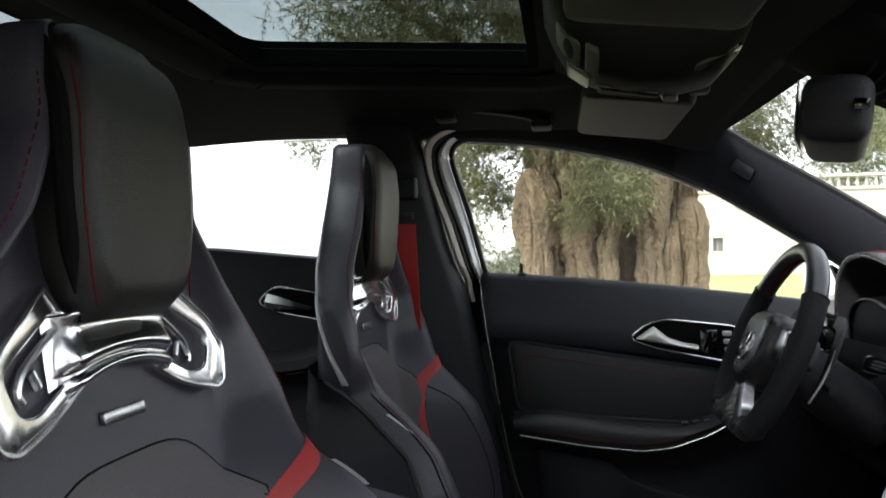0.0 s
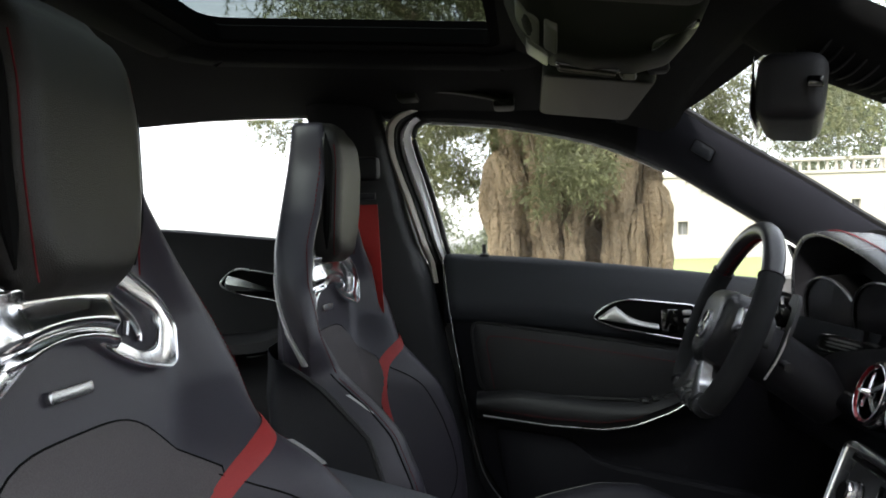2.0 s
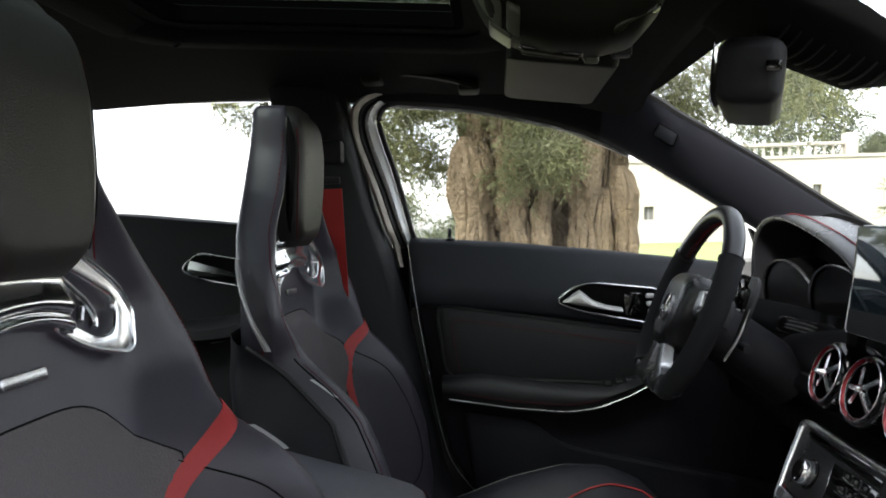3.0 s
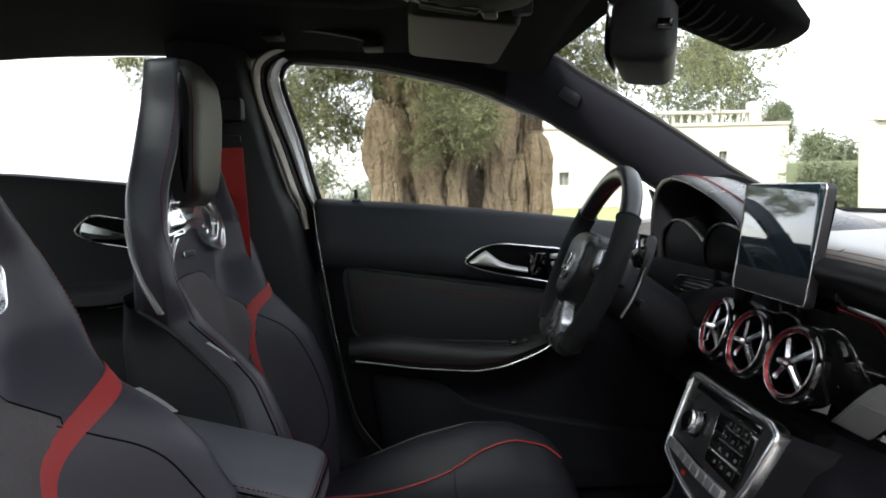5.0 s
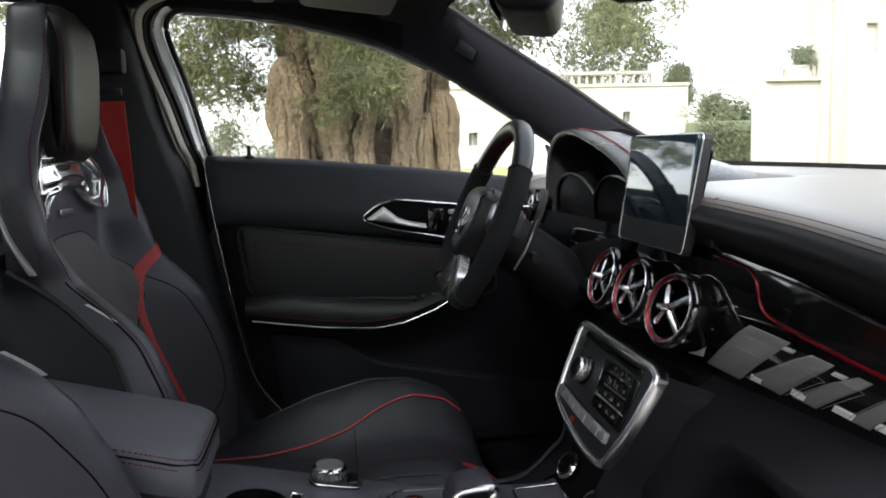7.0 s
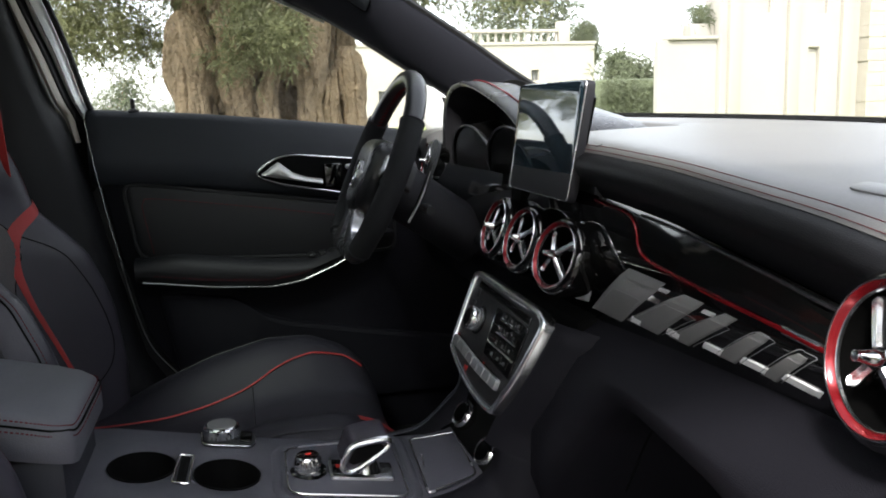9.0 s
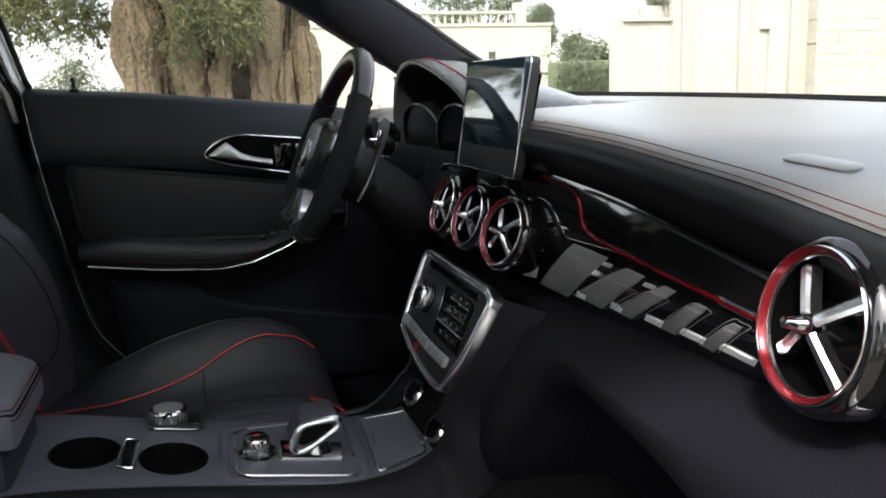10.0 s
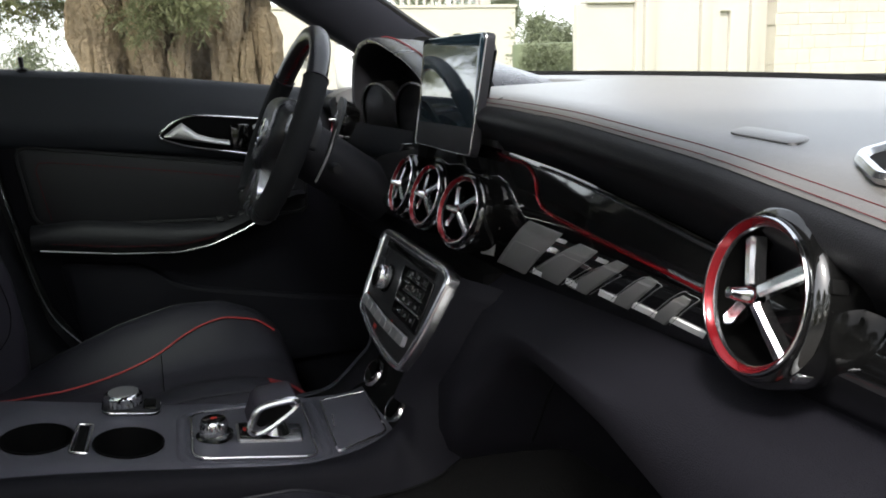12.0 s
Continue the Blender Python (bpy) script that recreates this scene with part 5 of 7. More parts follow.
        part("guide_foot", tube([at_yz(sg * u, v, 0.003) for u, v in ((0.098, 1.058), (0.104, 1.070))], 0.0035, 8, up=(1, 0, 0)), SATIN, br)
        # bright trim at the shell's shoulder
        rows = []
        for t in np.linspace(0, 1, 12):
            z = 1.085 - 0.127 * t
            x = TRIMX(z)
            wd = 0.0018 + 0.0075 * t ** 1.5
            yo = WID(z) + 0.007
            rows.append([P(x - wd, sg * (yo - 0.004), z), P(x - wd * 0.3, sg * (yo + 0.001), z), P(x, sg * yo, z), P(x, sg * (yo - 0.010), z), P(x - wd, sg * (yo - 0.012), z)])
        part("shoulder_trim", skin(rows), SILVER, st, "bright trim on the shell's shoulder")
    # small woven tag on the bolster facing the middle of the car
    if cy > 0:
        part("side_tag", skin([[on(-(0.930 + 0.030 * t + q), 0.890 + 0.026 * t, 0.0016) for q in (-0.006, 0.0, 0.007)] for t in np.linspace(0, 1, 6)], False), TAGGREY, st, "pale grey woven side tag")
    else:
        part("side_tag", skin([[on(0.905 + w, 0.896 + 0.030 * t, off) for off, w in ((-0.002, 0.0), (0.0055, 0.002), (0.0058, 0.006), (-0.002, 0.008))] for t in np.linspace(0, 1, 6)]), TAGGREY, st, "pale grey woven side tag")
    bd = rounded([(-0.031, -0.0055), (0.031, -0.0055), (0.031, 0.0055), (-0.031, 0.0055)], 0.005, 4)
    part("badge", plate(bd, lambda u, v, d: at_yz(u, 1.0235 + v, 0.0015 + d), 0.004, 0.0015), SATIN, st, "small oblong aluminium badge")

    # cushion
    XK = [-0.66, -0.58, -0.50, -0.40, -0.30, -0.22, -0.16, -0.125, -0.10, -0.09]
    cz = table(XK, [0.590, 0.582, 0.578, 0.584, 0.597, 0.605, 0.600, 0.582, 0.545, 0.47], 1.0)
    bz = table(XK, [0.565, 0.585, 0.622, 0.660, 0.684, 0.682, 0.658, 0.626, 0.575, 0.48], 1.2)

    def cush(s, x, off=0.0):
        a = abs(s)
        z = cz(x) + (bz(x) - cz(x)) * smoothstep(0.34, 0.78, a)
        y = s * 0.262
        if a > 0.82:
            k = (a - 0.82) / 0.18
            z -= 0.07 * (1 - math.sqrt(max(0, 1 - k * k)))
            y = math.copysign(0.82 * 0.262 + 0.262 * 0.18 * math.sin(k * math.pi / 2), s)
        return Vector((x + shift, cy + y, z + off - sink))

    rows = []
    for x in list(np.linspace(-0.66, -0.125, 34)) + [-0.115, -0.107, -0.101, -0.097, -0.094, -0.092]:
        row = [cush(s, x) for s in np.linspace(-1, 1, 41)]
        row += [Vector((x + shift - 0.01, cy + 0.255, 0.48 - sink)), Vector((x + shift - 0.01, cy + 0.24, 0.41 - sink)), Vector((x + shift - 0.01, cy - 0.24, 0.41 - sink)), Vector((x + shift - 0.01, cy - 0.255, 0.48 - sink))]
        rows.append(row)
    cu = part("cushion", skin(rows), CUSHION_SHADED, st, "black leather seat cushion with raised sides", sharp=80)
    for sg in (1, -1):
        part("red_piping", tube([cush(sg * (0.44 + 0.17 * smoothstep(-0.50, -0.12, x) + 0.05 * smoothstep(-0.36, -0.24, x)), x, 0.003) for x in np.linspace(-0.60, -0.13, 60)], 0.0017, 6), RED, cu, "red piping")
        part("side_seam", tube([cush(sg * 0.90, x, 0.001) for x in np.linspace(-0.60, -0.13, 30)], 0.0015, 5), SHELL, cu)
    part("cross_seam", tube([cush(s, -0.335, 0.0005) for s in np.linspace(-0.52, 0.52, 20)], 0.0018, 5), SHELL, cu)
    part("front_flash", skin([[cush(s, x, 0.002) for s in np.linspace(-0.60, -0.82, 6)] for x in np.linspace(-0.19, -0.135, 6)], False), RED, cu, "red leather flash")
    part("base", box(-0.62 + shift, -0.16 + shift, cy - 0.21, cy + 0.21, 0.345, 0.43, 0.02), SHELL, st, "black seat base")
    return st


front_seat(0.347, 0.0, 0.0, 0.0, 0.018, "black leather sports driver's seat with red straps and chrome bracket", far=(0.021, 1.0, 0.14), near=(0.012, 1.08, 0.07), lift=0.015)
front_seat(-0.375, 5.9, 0.019, -0.005, 0.05, "black leather sports passenger's seat with red straps, leaning further back", 0.065, (0.017, 0.912, 0.045))

# ---------------------------------------------------------------- dashboard
dash = thing("dashboard", "black leather dashboard with gloss black fascia and red trim line", "dashboard", (0.15, 0.0, 0.95))
ZEDGE = table([-0.76, -0.65, -0.5, -0.3, -0.15, 0.0, 0.3, 0.76], [0.975, 0.986, 1.004, 1.022, 1.030, 1.033, 1.035, 1.028], 2)
XEDGE = table([-0.76, -0.65, -0.5, -0.3, 0.0, 0.3, 0.76], [-0.005, 0.020, 0.034, 0.040, 0.040, 0.045, 0.03], 2)
ZFT = table([-0.76, -0.60, -0.50, -0.29, -0.10, 0.1, 0.76], [0.935, 0.940, 0.948, 0.973, 0.985, 0.985, 0.985], 2)
ZFB = table([-0.76, -0.60, -0.46, -0.28, -0.12, 0.0, 0.2, 0.76], [0.878, 0.869, 0.860, 0.848, 0.836, 0.828, 0.85, 0.88], 2)
XF = table([-0.76, -0.62, -0.45, -0.2, 0.0, 0.3, 0.76], [0.015, 0.032, 0.045, 0.050, 0.050, 0.055, 0.04], 2)
XLOW = table([-0.76, -0.6, -0.45, -0.25, -0.10, 0.0, 0.12, 0.3, 0.76], [-0.02, -0.025, -0.015, 0.0, 0.010, 0.02, 0.02, 0.05, 0.05], 2)


def windscreen_x(y):
    return 0.60 - 0.22 * (y / 0.74) ** 2


ys = np.linspace(-0.74, 0.74, 75)
rows, face = [], []
for y in ys:
    xe, ze, xw = XEDGE(y), ZEDGE(y), windscreen_x(y)
    zw = 1.040 + 0.028 * y
    row = [(xw, y, zw - 0.03), (xw - 0.02, y, zw - 0.004)]
    for t in np.linspace(0.05, 0.92, 8):
        x = xw + (xe - xw) * t
        row.append((x, y, zw + (ze + 0.010 - zw) * t + 0.006 * math.sin(math.pi * t)))
    row += [(xe + 0.022, y, ze + 0.009), (xe + 0.009, y, ze + 0.004), (xe + 0.004, y, ze - 0.001)]
    low = [(xe + 0.0045, y, ze - 0.0015), (xe - 0.002, y, ze - 0.005), (xe - 0.007, y, ze - 0.011), (xe - 0.008, y, ze - 0.018), (xe - 0.004, y, ze - 0.026), (xe + 0.010, y, ze - 0.038), (XF(y) + 0.004, y, ZFT(y) + 0.006), (XF(y) + 0.010, y, ZFT(y) - 0.004)]
    c = smoothstep(0.09, 0.125, y) * (1 - smoothstep(0.585, 0.62, y))
    rows.append([(px, py, pz - 0.150 * c * (1 - smoothstep(0.17, 0.26, px))) for px, py, pz in row])
    face.append([(px, py, pz - 0.150 * c * (1 - smoothstep(0.17, 0.26, px))) for px, py, pz in low])
# Sheen on the pad and shade on the face below are in their colours.
part("upper_pad", skin(rows, False), DASH_SHEEN, dash, "stitched black leather upper pad", sharp=80)
part("front_face", skin(face, False), DASH_SHADED, dash, "soft front face darkened for shade under the stitched edge", sharp=80)
part("edge_stitching", tube([(XEDGE(y) + 0.006, y, ZEDGE(y) + 0.0022) for y in ys[1:-1] if y < 0.09], 0.0003, 5), REDTHREAD, dash)
part("edge_stitching", tube([(XEDGE(y) + 0.014, y, ZEDGE(y) + 0.0062) for y in ys[1:-1] if y < 0.09], 0.0003, 5), REDTHREAD, dash)
# gloss fascia in front of the passenger
rows = []
for y in ys:
    a, b = ZFT(y), ZFB(y)
    rows.append([(XF(y) + 0.03 * (1 - t) ** 2 * 0.3 - 0.012 * math.sin(math.pi * t), y, b + (a - b) * t) for t in np.linspace(0, 1, 9)])
fascia = part("fascia", skin(rows, False), GLOSS, dash, "gloss black fascia", sharp=80)


def on_fascia(y, z, off=0.0):
    a, b = ZFT(y), ZFB(y)
    t = (z - b) / (a - b)
    return Vector((XF(y) + 0.009 * (1 - t) ** 2 - 0.012 * math.sin(math.pi * min(1, max(0, t))) - off, y, z))


RLINE = spline([(-0.135, 0.978, 0), (-0.169, 0.975, 0), (-0.208, 0.972, 0), (-0.232, 0.961, 0), (-0.247, 0.942, 0), (-0.268, 0.933, 0), (-0.316, 0.928, 0), (-0.403, 0.922, 0), (-0.530, 0.916, 0)], 6)
part("red_line", tube([on_fascia(p.x, p.y, 0.001) for p in RLINE], 0.0019, 6, up=(1, 0, 0)), REDGLOSS, fascia, "thin red trim line")
part("top_trim", tube([on_fascia(y, ZFT(y) - 0.003, 0.002) for y in np.linspace(-0.52, -0.24, 20)], 0.0016, 6, up=(1, 0, 0)), SATIN, fascia)
part("script_badge", plate(rounded([(-0.512, 0.914), (-0.470, 0.916), (-0.470, 0.922), (-0.512, 0.920)], 0.001, 2), lambda u, v, d: on_fascia(u, v, d), 0.002, 0.0005), SATIN, fascia, "small silver script badge")
# grey inlay stripes, with reflections of the sky painted as pale patches between them


def patch(c, off, n=9, m=5):
    """Thin plate between four corners, following the fascia's curve."""
    rows = []
    for i in range(n + 2):
        t = min(1.0, max(0.0, (i - 0.5) / n)) if 0 < i < n + 1 else (0.0 if i == 0 else 1.0)
        row = []
        for j in range(m + 2):
            s = min(1.0, max(0.0, (j - 0.5) / m)) if 0 < j < m + 1 else (0.0 if j == 0 else 1.0)
            y = (c[0][0] * (1 - s) + c[1][0] * s) * (1 - t) + (c[3][0] * (1 - s) + c[2][0] * s) * t
            z = (c[0][1] * (1 - s) + c[1][1] * s) * (1 - t) + (c[3][1] * (1 - s) + c[2][1] * s) * t
            edge = i in (0, n + 1) or j in (0, m + 1)
            row.append(on_fascia(y, z, 0.0 if edge else off))
        rows.append(row)
    return skin(rows, False)


STRIPES = [
    # foot from, to, its height; head from, to, its height
    (-0.112, -0.182, 0.850, -0.226, -0.306, 0.919),
    (-0.198, -0.262, 0.857, -0.331, -0.370, 0.915),
    (-0.284, -0.320, 0.862, -0.394, -0.418, 0.913),
    (-0.366, -0.394, 0.868, -0.440, -0.460, 0.910),
    (-0.427, -0.448, 0.870, -0.486, -0.503, 0.907),
]
for i, (f0, f1, fz, h0, h1, hz) in enumerate(STRIPES):
    cut = 0.16
    part("inlay", join(patch([(f0, fz), (f1, fz), (h1 + (f1 - h1) * cut, hz + (fz - hz) * cut), (h0 + (f0 - h0) * cut, hz + (fz - hz) * cut)], 0.0012),
                       patch([(h0 + (f0 - h0) * cut, hz + (fz - hz) * cut), (h1 + (f1 - h1) * cut, hz + (fz - hz) * cut), (h1 + 0.004, hz - 0.001), (h0 - 0.003, hz)], 0.0012)), GREYGLOSS, fascia, "dark grey inlay stripe", sharp=20)
    lean = (h0 - f0) / (hz - fz)
    k0, k1 = f0 - 0.25 * abs(f1 - f0), f1 - 0.004
    line = [(k0, fz + 0.004, 0), (k0 + lean * 0.034, fz + 0.038, 0), (k0 + lean * 0.039 - 0.006, fz + 0.0405, 0), (k1 + lean * 0.036 - 0.002, fz + 0.040, 0), (k1 + lean * 0.032, fz + 0.034, 0), (k1 + lean * 0.004, fz + 0.004, 0)]
    part("inlay_line", tube([on_fascia(p.x, p.y, 0.0018) for p in spline(line, 5)], 0.0003, 4, up=(1, 0, 0)), PRINT, fascia)
for c0, c1, cz in ((-0.206, -0.230, 0.8575), (-0.281, -0.307, 0.864), (-0.346, -0.377, 0.869), (-0.402, -0.439, 0.8725), (-0.456, -0.500, 0.8765)):
    part("painted_glint", patch([(c0, cz), (c1, cz), (c1 - 0.010, cz + 0.0085), (c0 - 0.010, cz + 0.0085)], 0.0016, 4, 4), SKY_GLINT, fascia, "bright painted sky reflection", sharp=20)
part("painted_glint", patch([(-0.068, 0.851), (-0.108, 0.856), (-0.150, 0.898), (-0.112, 0.897)], 0.0030, 5, 5), SKY_GLINT, fascia, "bright painted sky reflection beside the vent", sharp=20)
for c0, c1, cz in ((-0.286, -0.304, 0.9085), (-0.360, -0.378, 0.905)):
    part("painted_glint", patch([(c0, cz), (c1, cz), (c1 - 0.006, cz + 0.004), (c0 - 0.006, cz + 0.004)], 0.0016, 4, 4), SILVER, fascia, "dim painted reflection", sharp=20)


def dash_top(x, y, off=0.0):
    xe, ze, xw = XEDGE(y), ZEDGE(y), windscreen_x(y)
    zw = 1.040 + 0.028 * y
    t = (x - xw) / (xe - xw)
    return Vector((x, y, zw + (ze + 0.010 - zw) * t + 0.006 * math.sin(math.pi * t) + off))


part("grip_boss", plate(rounded([(0.070, -0.480), (0.096, -0.470), (0.102, -0.530), (0.076, -0.540)], 0.012, 4), lambda u, v, d: dash_top(u, v, d - 0.003), 0.0048, 0.0022), DASH_SHEEN, dash, "small raised boss")
vp = rounded([(0.045, -0.635), (0.075, -0.590), (0.20, -0.565), (0.21, -0.67)], 0.012, 4)
part("corner_vent", plate(vp, lambda u, v, d: dash_top(u, v, d - 0.003), 0.006, 0.002), BLACK, dash, "dark window demister grille")
part("corner_vent_frame", tube([dash_top(u, v, 0.003) for u, v in vp], 0.004, 6, True), SATIN, dash, "satin demister frame")
part("windscreen_frit", tube([(windscreen_x(y) - 0.012, y, 1.042 + 0.028 * y) for y in np.linspace(-0.72, 0.72, 30)], 0.007, 6), BLACK, body, "black windscreen border")
part("wiper", tube(spline([(0.64, -0.55, 1.02), (0.66, -0.2, 1.035), (0.66, 0.15, 1.035), (0.64, 0.5, 1.02)], 5), 0.008, 6), RUBBER, body)
# lower dashboard
BAND = table([-0.76, -0.60, -0.45, -0.30, -0.25, -0.21, -0.18, -0.15, -0.12, 0.12, 0.15, 0.18, 0.21, 0.25, 0.30, 0.76], [0.130, 0.112, 0.070, 0.054, 0.070, 0.105, 0.150, 0.195, 0.225, 0.225, 0.195, 0.150, 0.105, 0.08, 0.08, 0.12], 1)
rows = []
low_ys = np.linspace(-0.74, 0.74, 149)
for y in low_ys:
    xl, zb, h = XLOW(y), ZFB(y), BAND(y)
    k = smoothstep(0.30, 0.16, abs(y))
    row = [(XF(y) + 0.014, y, zb + 0.004), (XF(y) + 0.004, y, zb - 0.003), (xl + 0.025, y, zb - 0.014)]
    for d, back in ((0.030, 0.006), (0.30 * h + 0.012, 0.001), (0.55 * h, 0.0), (0.80 * h, 0.002), (0.95 * h, 0.012), (1.02 * h, 0.030)):
        row.append((xl + back - 0.42 * k * min(max(0.0, d - 0.03), 0.10), y, zb - d))
    row += [(xl + 0.075, y, zb - 1.05 * h), (xl + 0.125, y, zb - h - 0.05 * (1 - 0.6 * k)), (xl + 0.19, y, zb - h - 0.13 * (1 - 0.4 * k)), (xl + 0.27, y, zb - h - 0.21 * (1 - 0.4 * k)), (0.43, y, zb - h - 0.23 * (1 - 0.4 * k))]
    rows.append(row)
low = part("lower_panel", skin(rows, False), LOW_SHADED, dash, "soft black lower dashboard", sharp=80)


def on_low(y, d):
    q = rows[min(range(len(low_ys)), key=lambda i: abs(low_ys[i] - y))]
    return Vector(q[d])


part("glovebox_seam", tube(spline([on_low(-0.66, 9), on_low(-0.52, 9), on_low(-0.40, 9), on_low(-0.28, 9), on_low(-0.24, 9)], 6) + spline([on_low(y, 9) + Vector((-0.004, 0, 0)) for y in (-0.22, -0.20, -0.18, -0.165, -0.15)], 5), 0.0016, 6), BLACK, dash)
part("end_cap", plate(rounded([(0.0, 0.99), (0.45, 1.01), (0.45, 0.52), (0.10, 0.52), (-0.02, 0.72), (-0.03, 0.85)], 0.03), lambda u, v, d: Vector((u, -0.735 - d, v)), 0.02, 0.01), DASHSKIN, dash)

# ---------------------------------------------------------------- air vents


def air_vent(at, normal, r, twist, label):
    """Round vent: r is the radius of its bright lip."""
    v = thing("air_vent", label, "air vent", at, group="round air vents")
    m = aim(at, normal)
    part("barrel", lathe([(1.02 * r, -1.1 * r), (1.13 * r, -0.75 * r), (1.16 * r, -0.45 * r), (1.15 * r, -0.22 * r), (1.10 * r, -0.10 * r), (1.02 * r, -0.05 * r), (0.97 * r, -0.06 * r), (0.95 * r, -0.5 * r)], m, 48, True), GLOSS, v, "gloss black barrel")
    part("lip", lathe([(0.975 * r, -0.07 * r), (1.0 * r, -0.03 * r), (1.0 * r, 0.01 * r), (0.985 * r, 0.032 * r), (0.965 * r, 0.03 * r), (0.955 * r, 0.0)], m, 48, True), CHROME, v, "thin chrome lip")
    part("red_ring", lathe([(0.968 * r, 0.02 * r), (0.955 * r, 0.024 * r), (0.94 * r, 0.008 * r), (0.90 * r, -0.06 * r), (0.89 * r, -0.09 * r)], m, 48, True), REDGLOSS, v, "red anodised ring")
    part("inner_ring", lathe([(0.895 * r, -0.08 * r), (0.886 * r, -0.066 * r), (0.874 * r, -0.075 * r), (0.87 * r, -0.12 * r)], m, 40, True), SATIN, v, "thin satin inner ring")
    part("throat", lathe([(0.885 * r, -0.10 * r), (0.82 * r, -0.5 * r), (0.72 * r, -1.2 * r), (0.25 * r, -1.24 * r), (0.02 * r, -1.24 * r)], m, 32, True), SHADE_BLACK, v, "dark air throat")
    for i in range(4):
        mm = m @ Matrix.Rotation(radians(twist + 90 * i), 4, "Z")
        rows = [[mm @ Vector((q * r, y * r, h * r)) for y, h in ((-w, hh - 0.03), (-w * 0.5, hh + 0.02), (w * 0.5, hh + 0.02), (w, hh - 0.03), (w * 0.7, hh - 0.22), (-w * 0.7, hh - 0.22))] for q, w, hh in ((0.04, 0.085, 0.02), (0.16, 0.080, 0.01), (0.40, 0.085, -0.05), (0.68, 0.098, -0.13), (0.83, 0.100, -0.17))]
        part("blade", skin(rows), BRIGHT, v, "chrome vane")
    part("hub", lathe([(0.15 * r, -0.1 * r), (0.15 * r, 0.06 * r), (0.10 * r, 0.14 * r), (0.07 * r, 0.34 * r), (0.03 * r, 0.37 * r)], m, 16), CHROME, v)
    for a, mat in ((20, BLACK), (-42, SATIN)):
        mm = m @ Matrix.Rotation(radians(a), 4, "Z")
        part("barrel_notch", placed(box(1.06 * r, 1.175 * r, -0.09 * r, 0.09 * r, -0.40 * r, -0.16 * r, 0.03 * r), mm), mat, v)
    return v


for y, z, turn in ((0.106, 0.920, 0.0), (0.003, 0.9185, -0.085), (-0.112, 0.916, -0.18)):
    air_vent((0.006, y, z), (-0.935, turn, 0.34), 0.0392, 38, "round centre air vent with red ring and chrome vanes")
air_vent((0.004, -0.589, 0.936), (-0.97, 0.10, 0.20), 0.0462, 38, "large round side air vent with red ring and chrome vanes")
air_vent((0.03, 0.60, 0.985), (-0.96, 0.05, 0.2), 0.036, 38, "round driver's side air vent behind the steering wheel")

# ---------------------------------------------------------------- display
disp = thing("display_screen", "free-standing switched-off display reflecting the window", "display", (0.05, -0.009, 0.98))
sc0, sc1 = Vector((0.022, 0, 0.972)), Vector((0.048, 0, 1.112))
upv = (sc1 - sc0).normalized()
nv = Vector((-upv.z, 0, upv.x))
L = (sc1 - sc0).length


def on_screen(u, v, d):
    return sc0 + upv * v + nv * d + Vector((0, u, 0))


fr = rounded([(-0.112, 0.002), (0.087, 0.004), (0.089, L), (-0.114, L - 0.002)], 0.010, 5)
part("housing", plate(fr, lambda u, v, d: on_screen(u, v, d - 0.0115), 0.0105, 0.003), LOWSKIN, disp, "slim black housing")
part("frame", tube([on_screen(u, v, -0.001) for u, v in offset(fr, 0.001)], 0.0008, 6, True, up=nv), SATIN, disp, "thin grey frame line")
part("backing", plate(offset(fr, 0.018), lambda u, v, d: on_screen(u, v, d - 0.020), 0.010, 0.006), PLASTIC, disp, "rounded black back of the display")
part("glass", plate(offset(fr, 0.0028), lambda u, v, d: on_screen(u, v, d - 0.003 + 0.06 * (v - L / 2)), 0.0042, 0.0005), SCREEN, disp, "dark glossy display glass")
part("stand", box(0.052, 0.088, -0.128, 0.03, 0.960, 1.036, 0.010, 3), PLASTIC, disp, "black stand behind the display")
part("stand_rim", tube(spline([(0.051, -0.127, 0.98), (0.051, -0.127, 1.025), (0.056, -0.127, 1.037), (0.085, -0.127, 1.038)], 5), 0.0010, 6), SHELL, disp)

# ---------------------------------------------------------------- centre stack
stack = thing("centre_stack", "centre stack with radio keys in a satin aluminium frame", "control panel", (-0.03, 0.0, 0.79))
S0, S1 = Vector((-0.066, 0, 0.728)), Vector((-0.012, 0, 0.848))
su = (S1 - S0).normalized()
sn = Vector((-su.z, 0, su.x))
SL = (S1 - S0).length


def on_stack(u, v, d):
    return S0 + su * v + sn * d + Vector((0, u, 0))


frame_poly = rounded([(0.0, -0.002), (-0.050, -0.005), (-0.092, -0.002), (-0.121, 0.049), (-0.139, 0.126), (-0.118, SL + 0.005), (0.118, SL + 0.009), (0.137, SL + 0.004), (0.131, 0.070), (0.121, 0.021), (0.060, 0.006)], [0.04, 0.02, 0.012, 0.03, 0.014, 0.012, 0.01, 0.012, 0.03, 0.014, 0.03], 5)
inner_poly = offset(frame_poly, 0.0095)
part("frame", plate(frame_poly, lambda u, v, d: on_stack(u, v, d - 0.014), 0.018, 0.005, (inner_poly,), 3), BRIGHT, stack, "satin aluminium frame")
part("face", plate(inner_poly, lambda u, v, d: on_stack(u, v, d - 0.013), 0.012, 0.001), PLASTIC, stack, "black key panel")
part("disc_slot", plate(rounded([(-0.098, 0.1135), (0.105, 0.1185), (0.105, 0.1285), (-0.098, 0.1235)], 0.003, 3), lambda u, v, d: on_stack(u, v, d - 0.0022), 0.0026, 0.0008), GLOSS, stack, "gloss black disc slot")
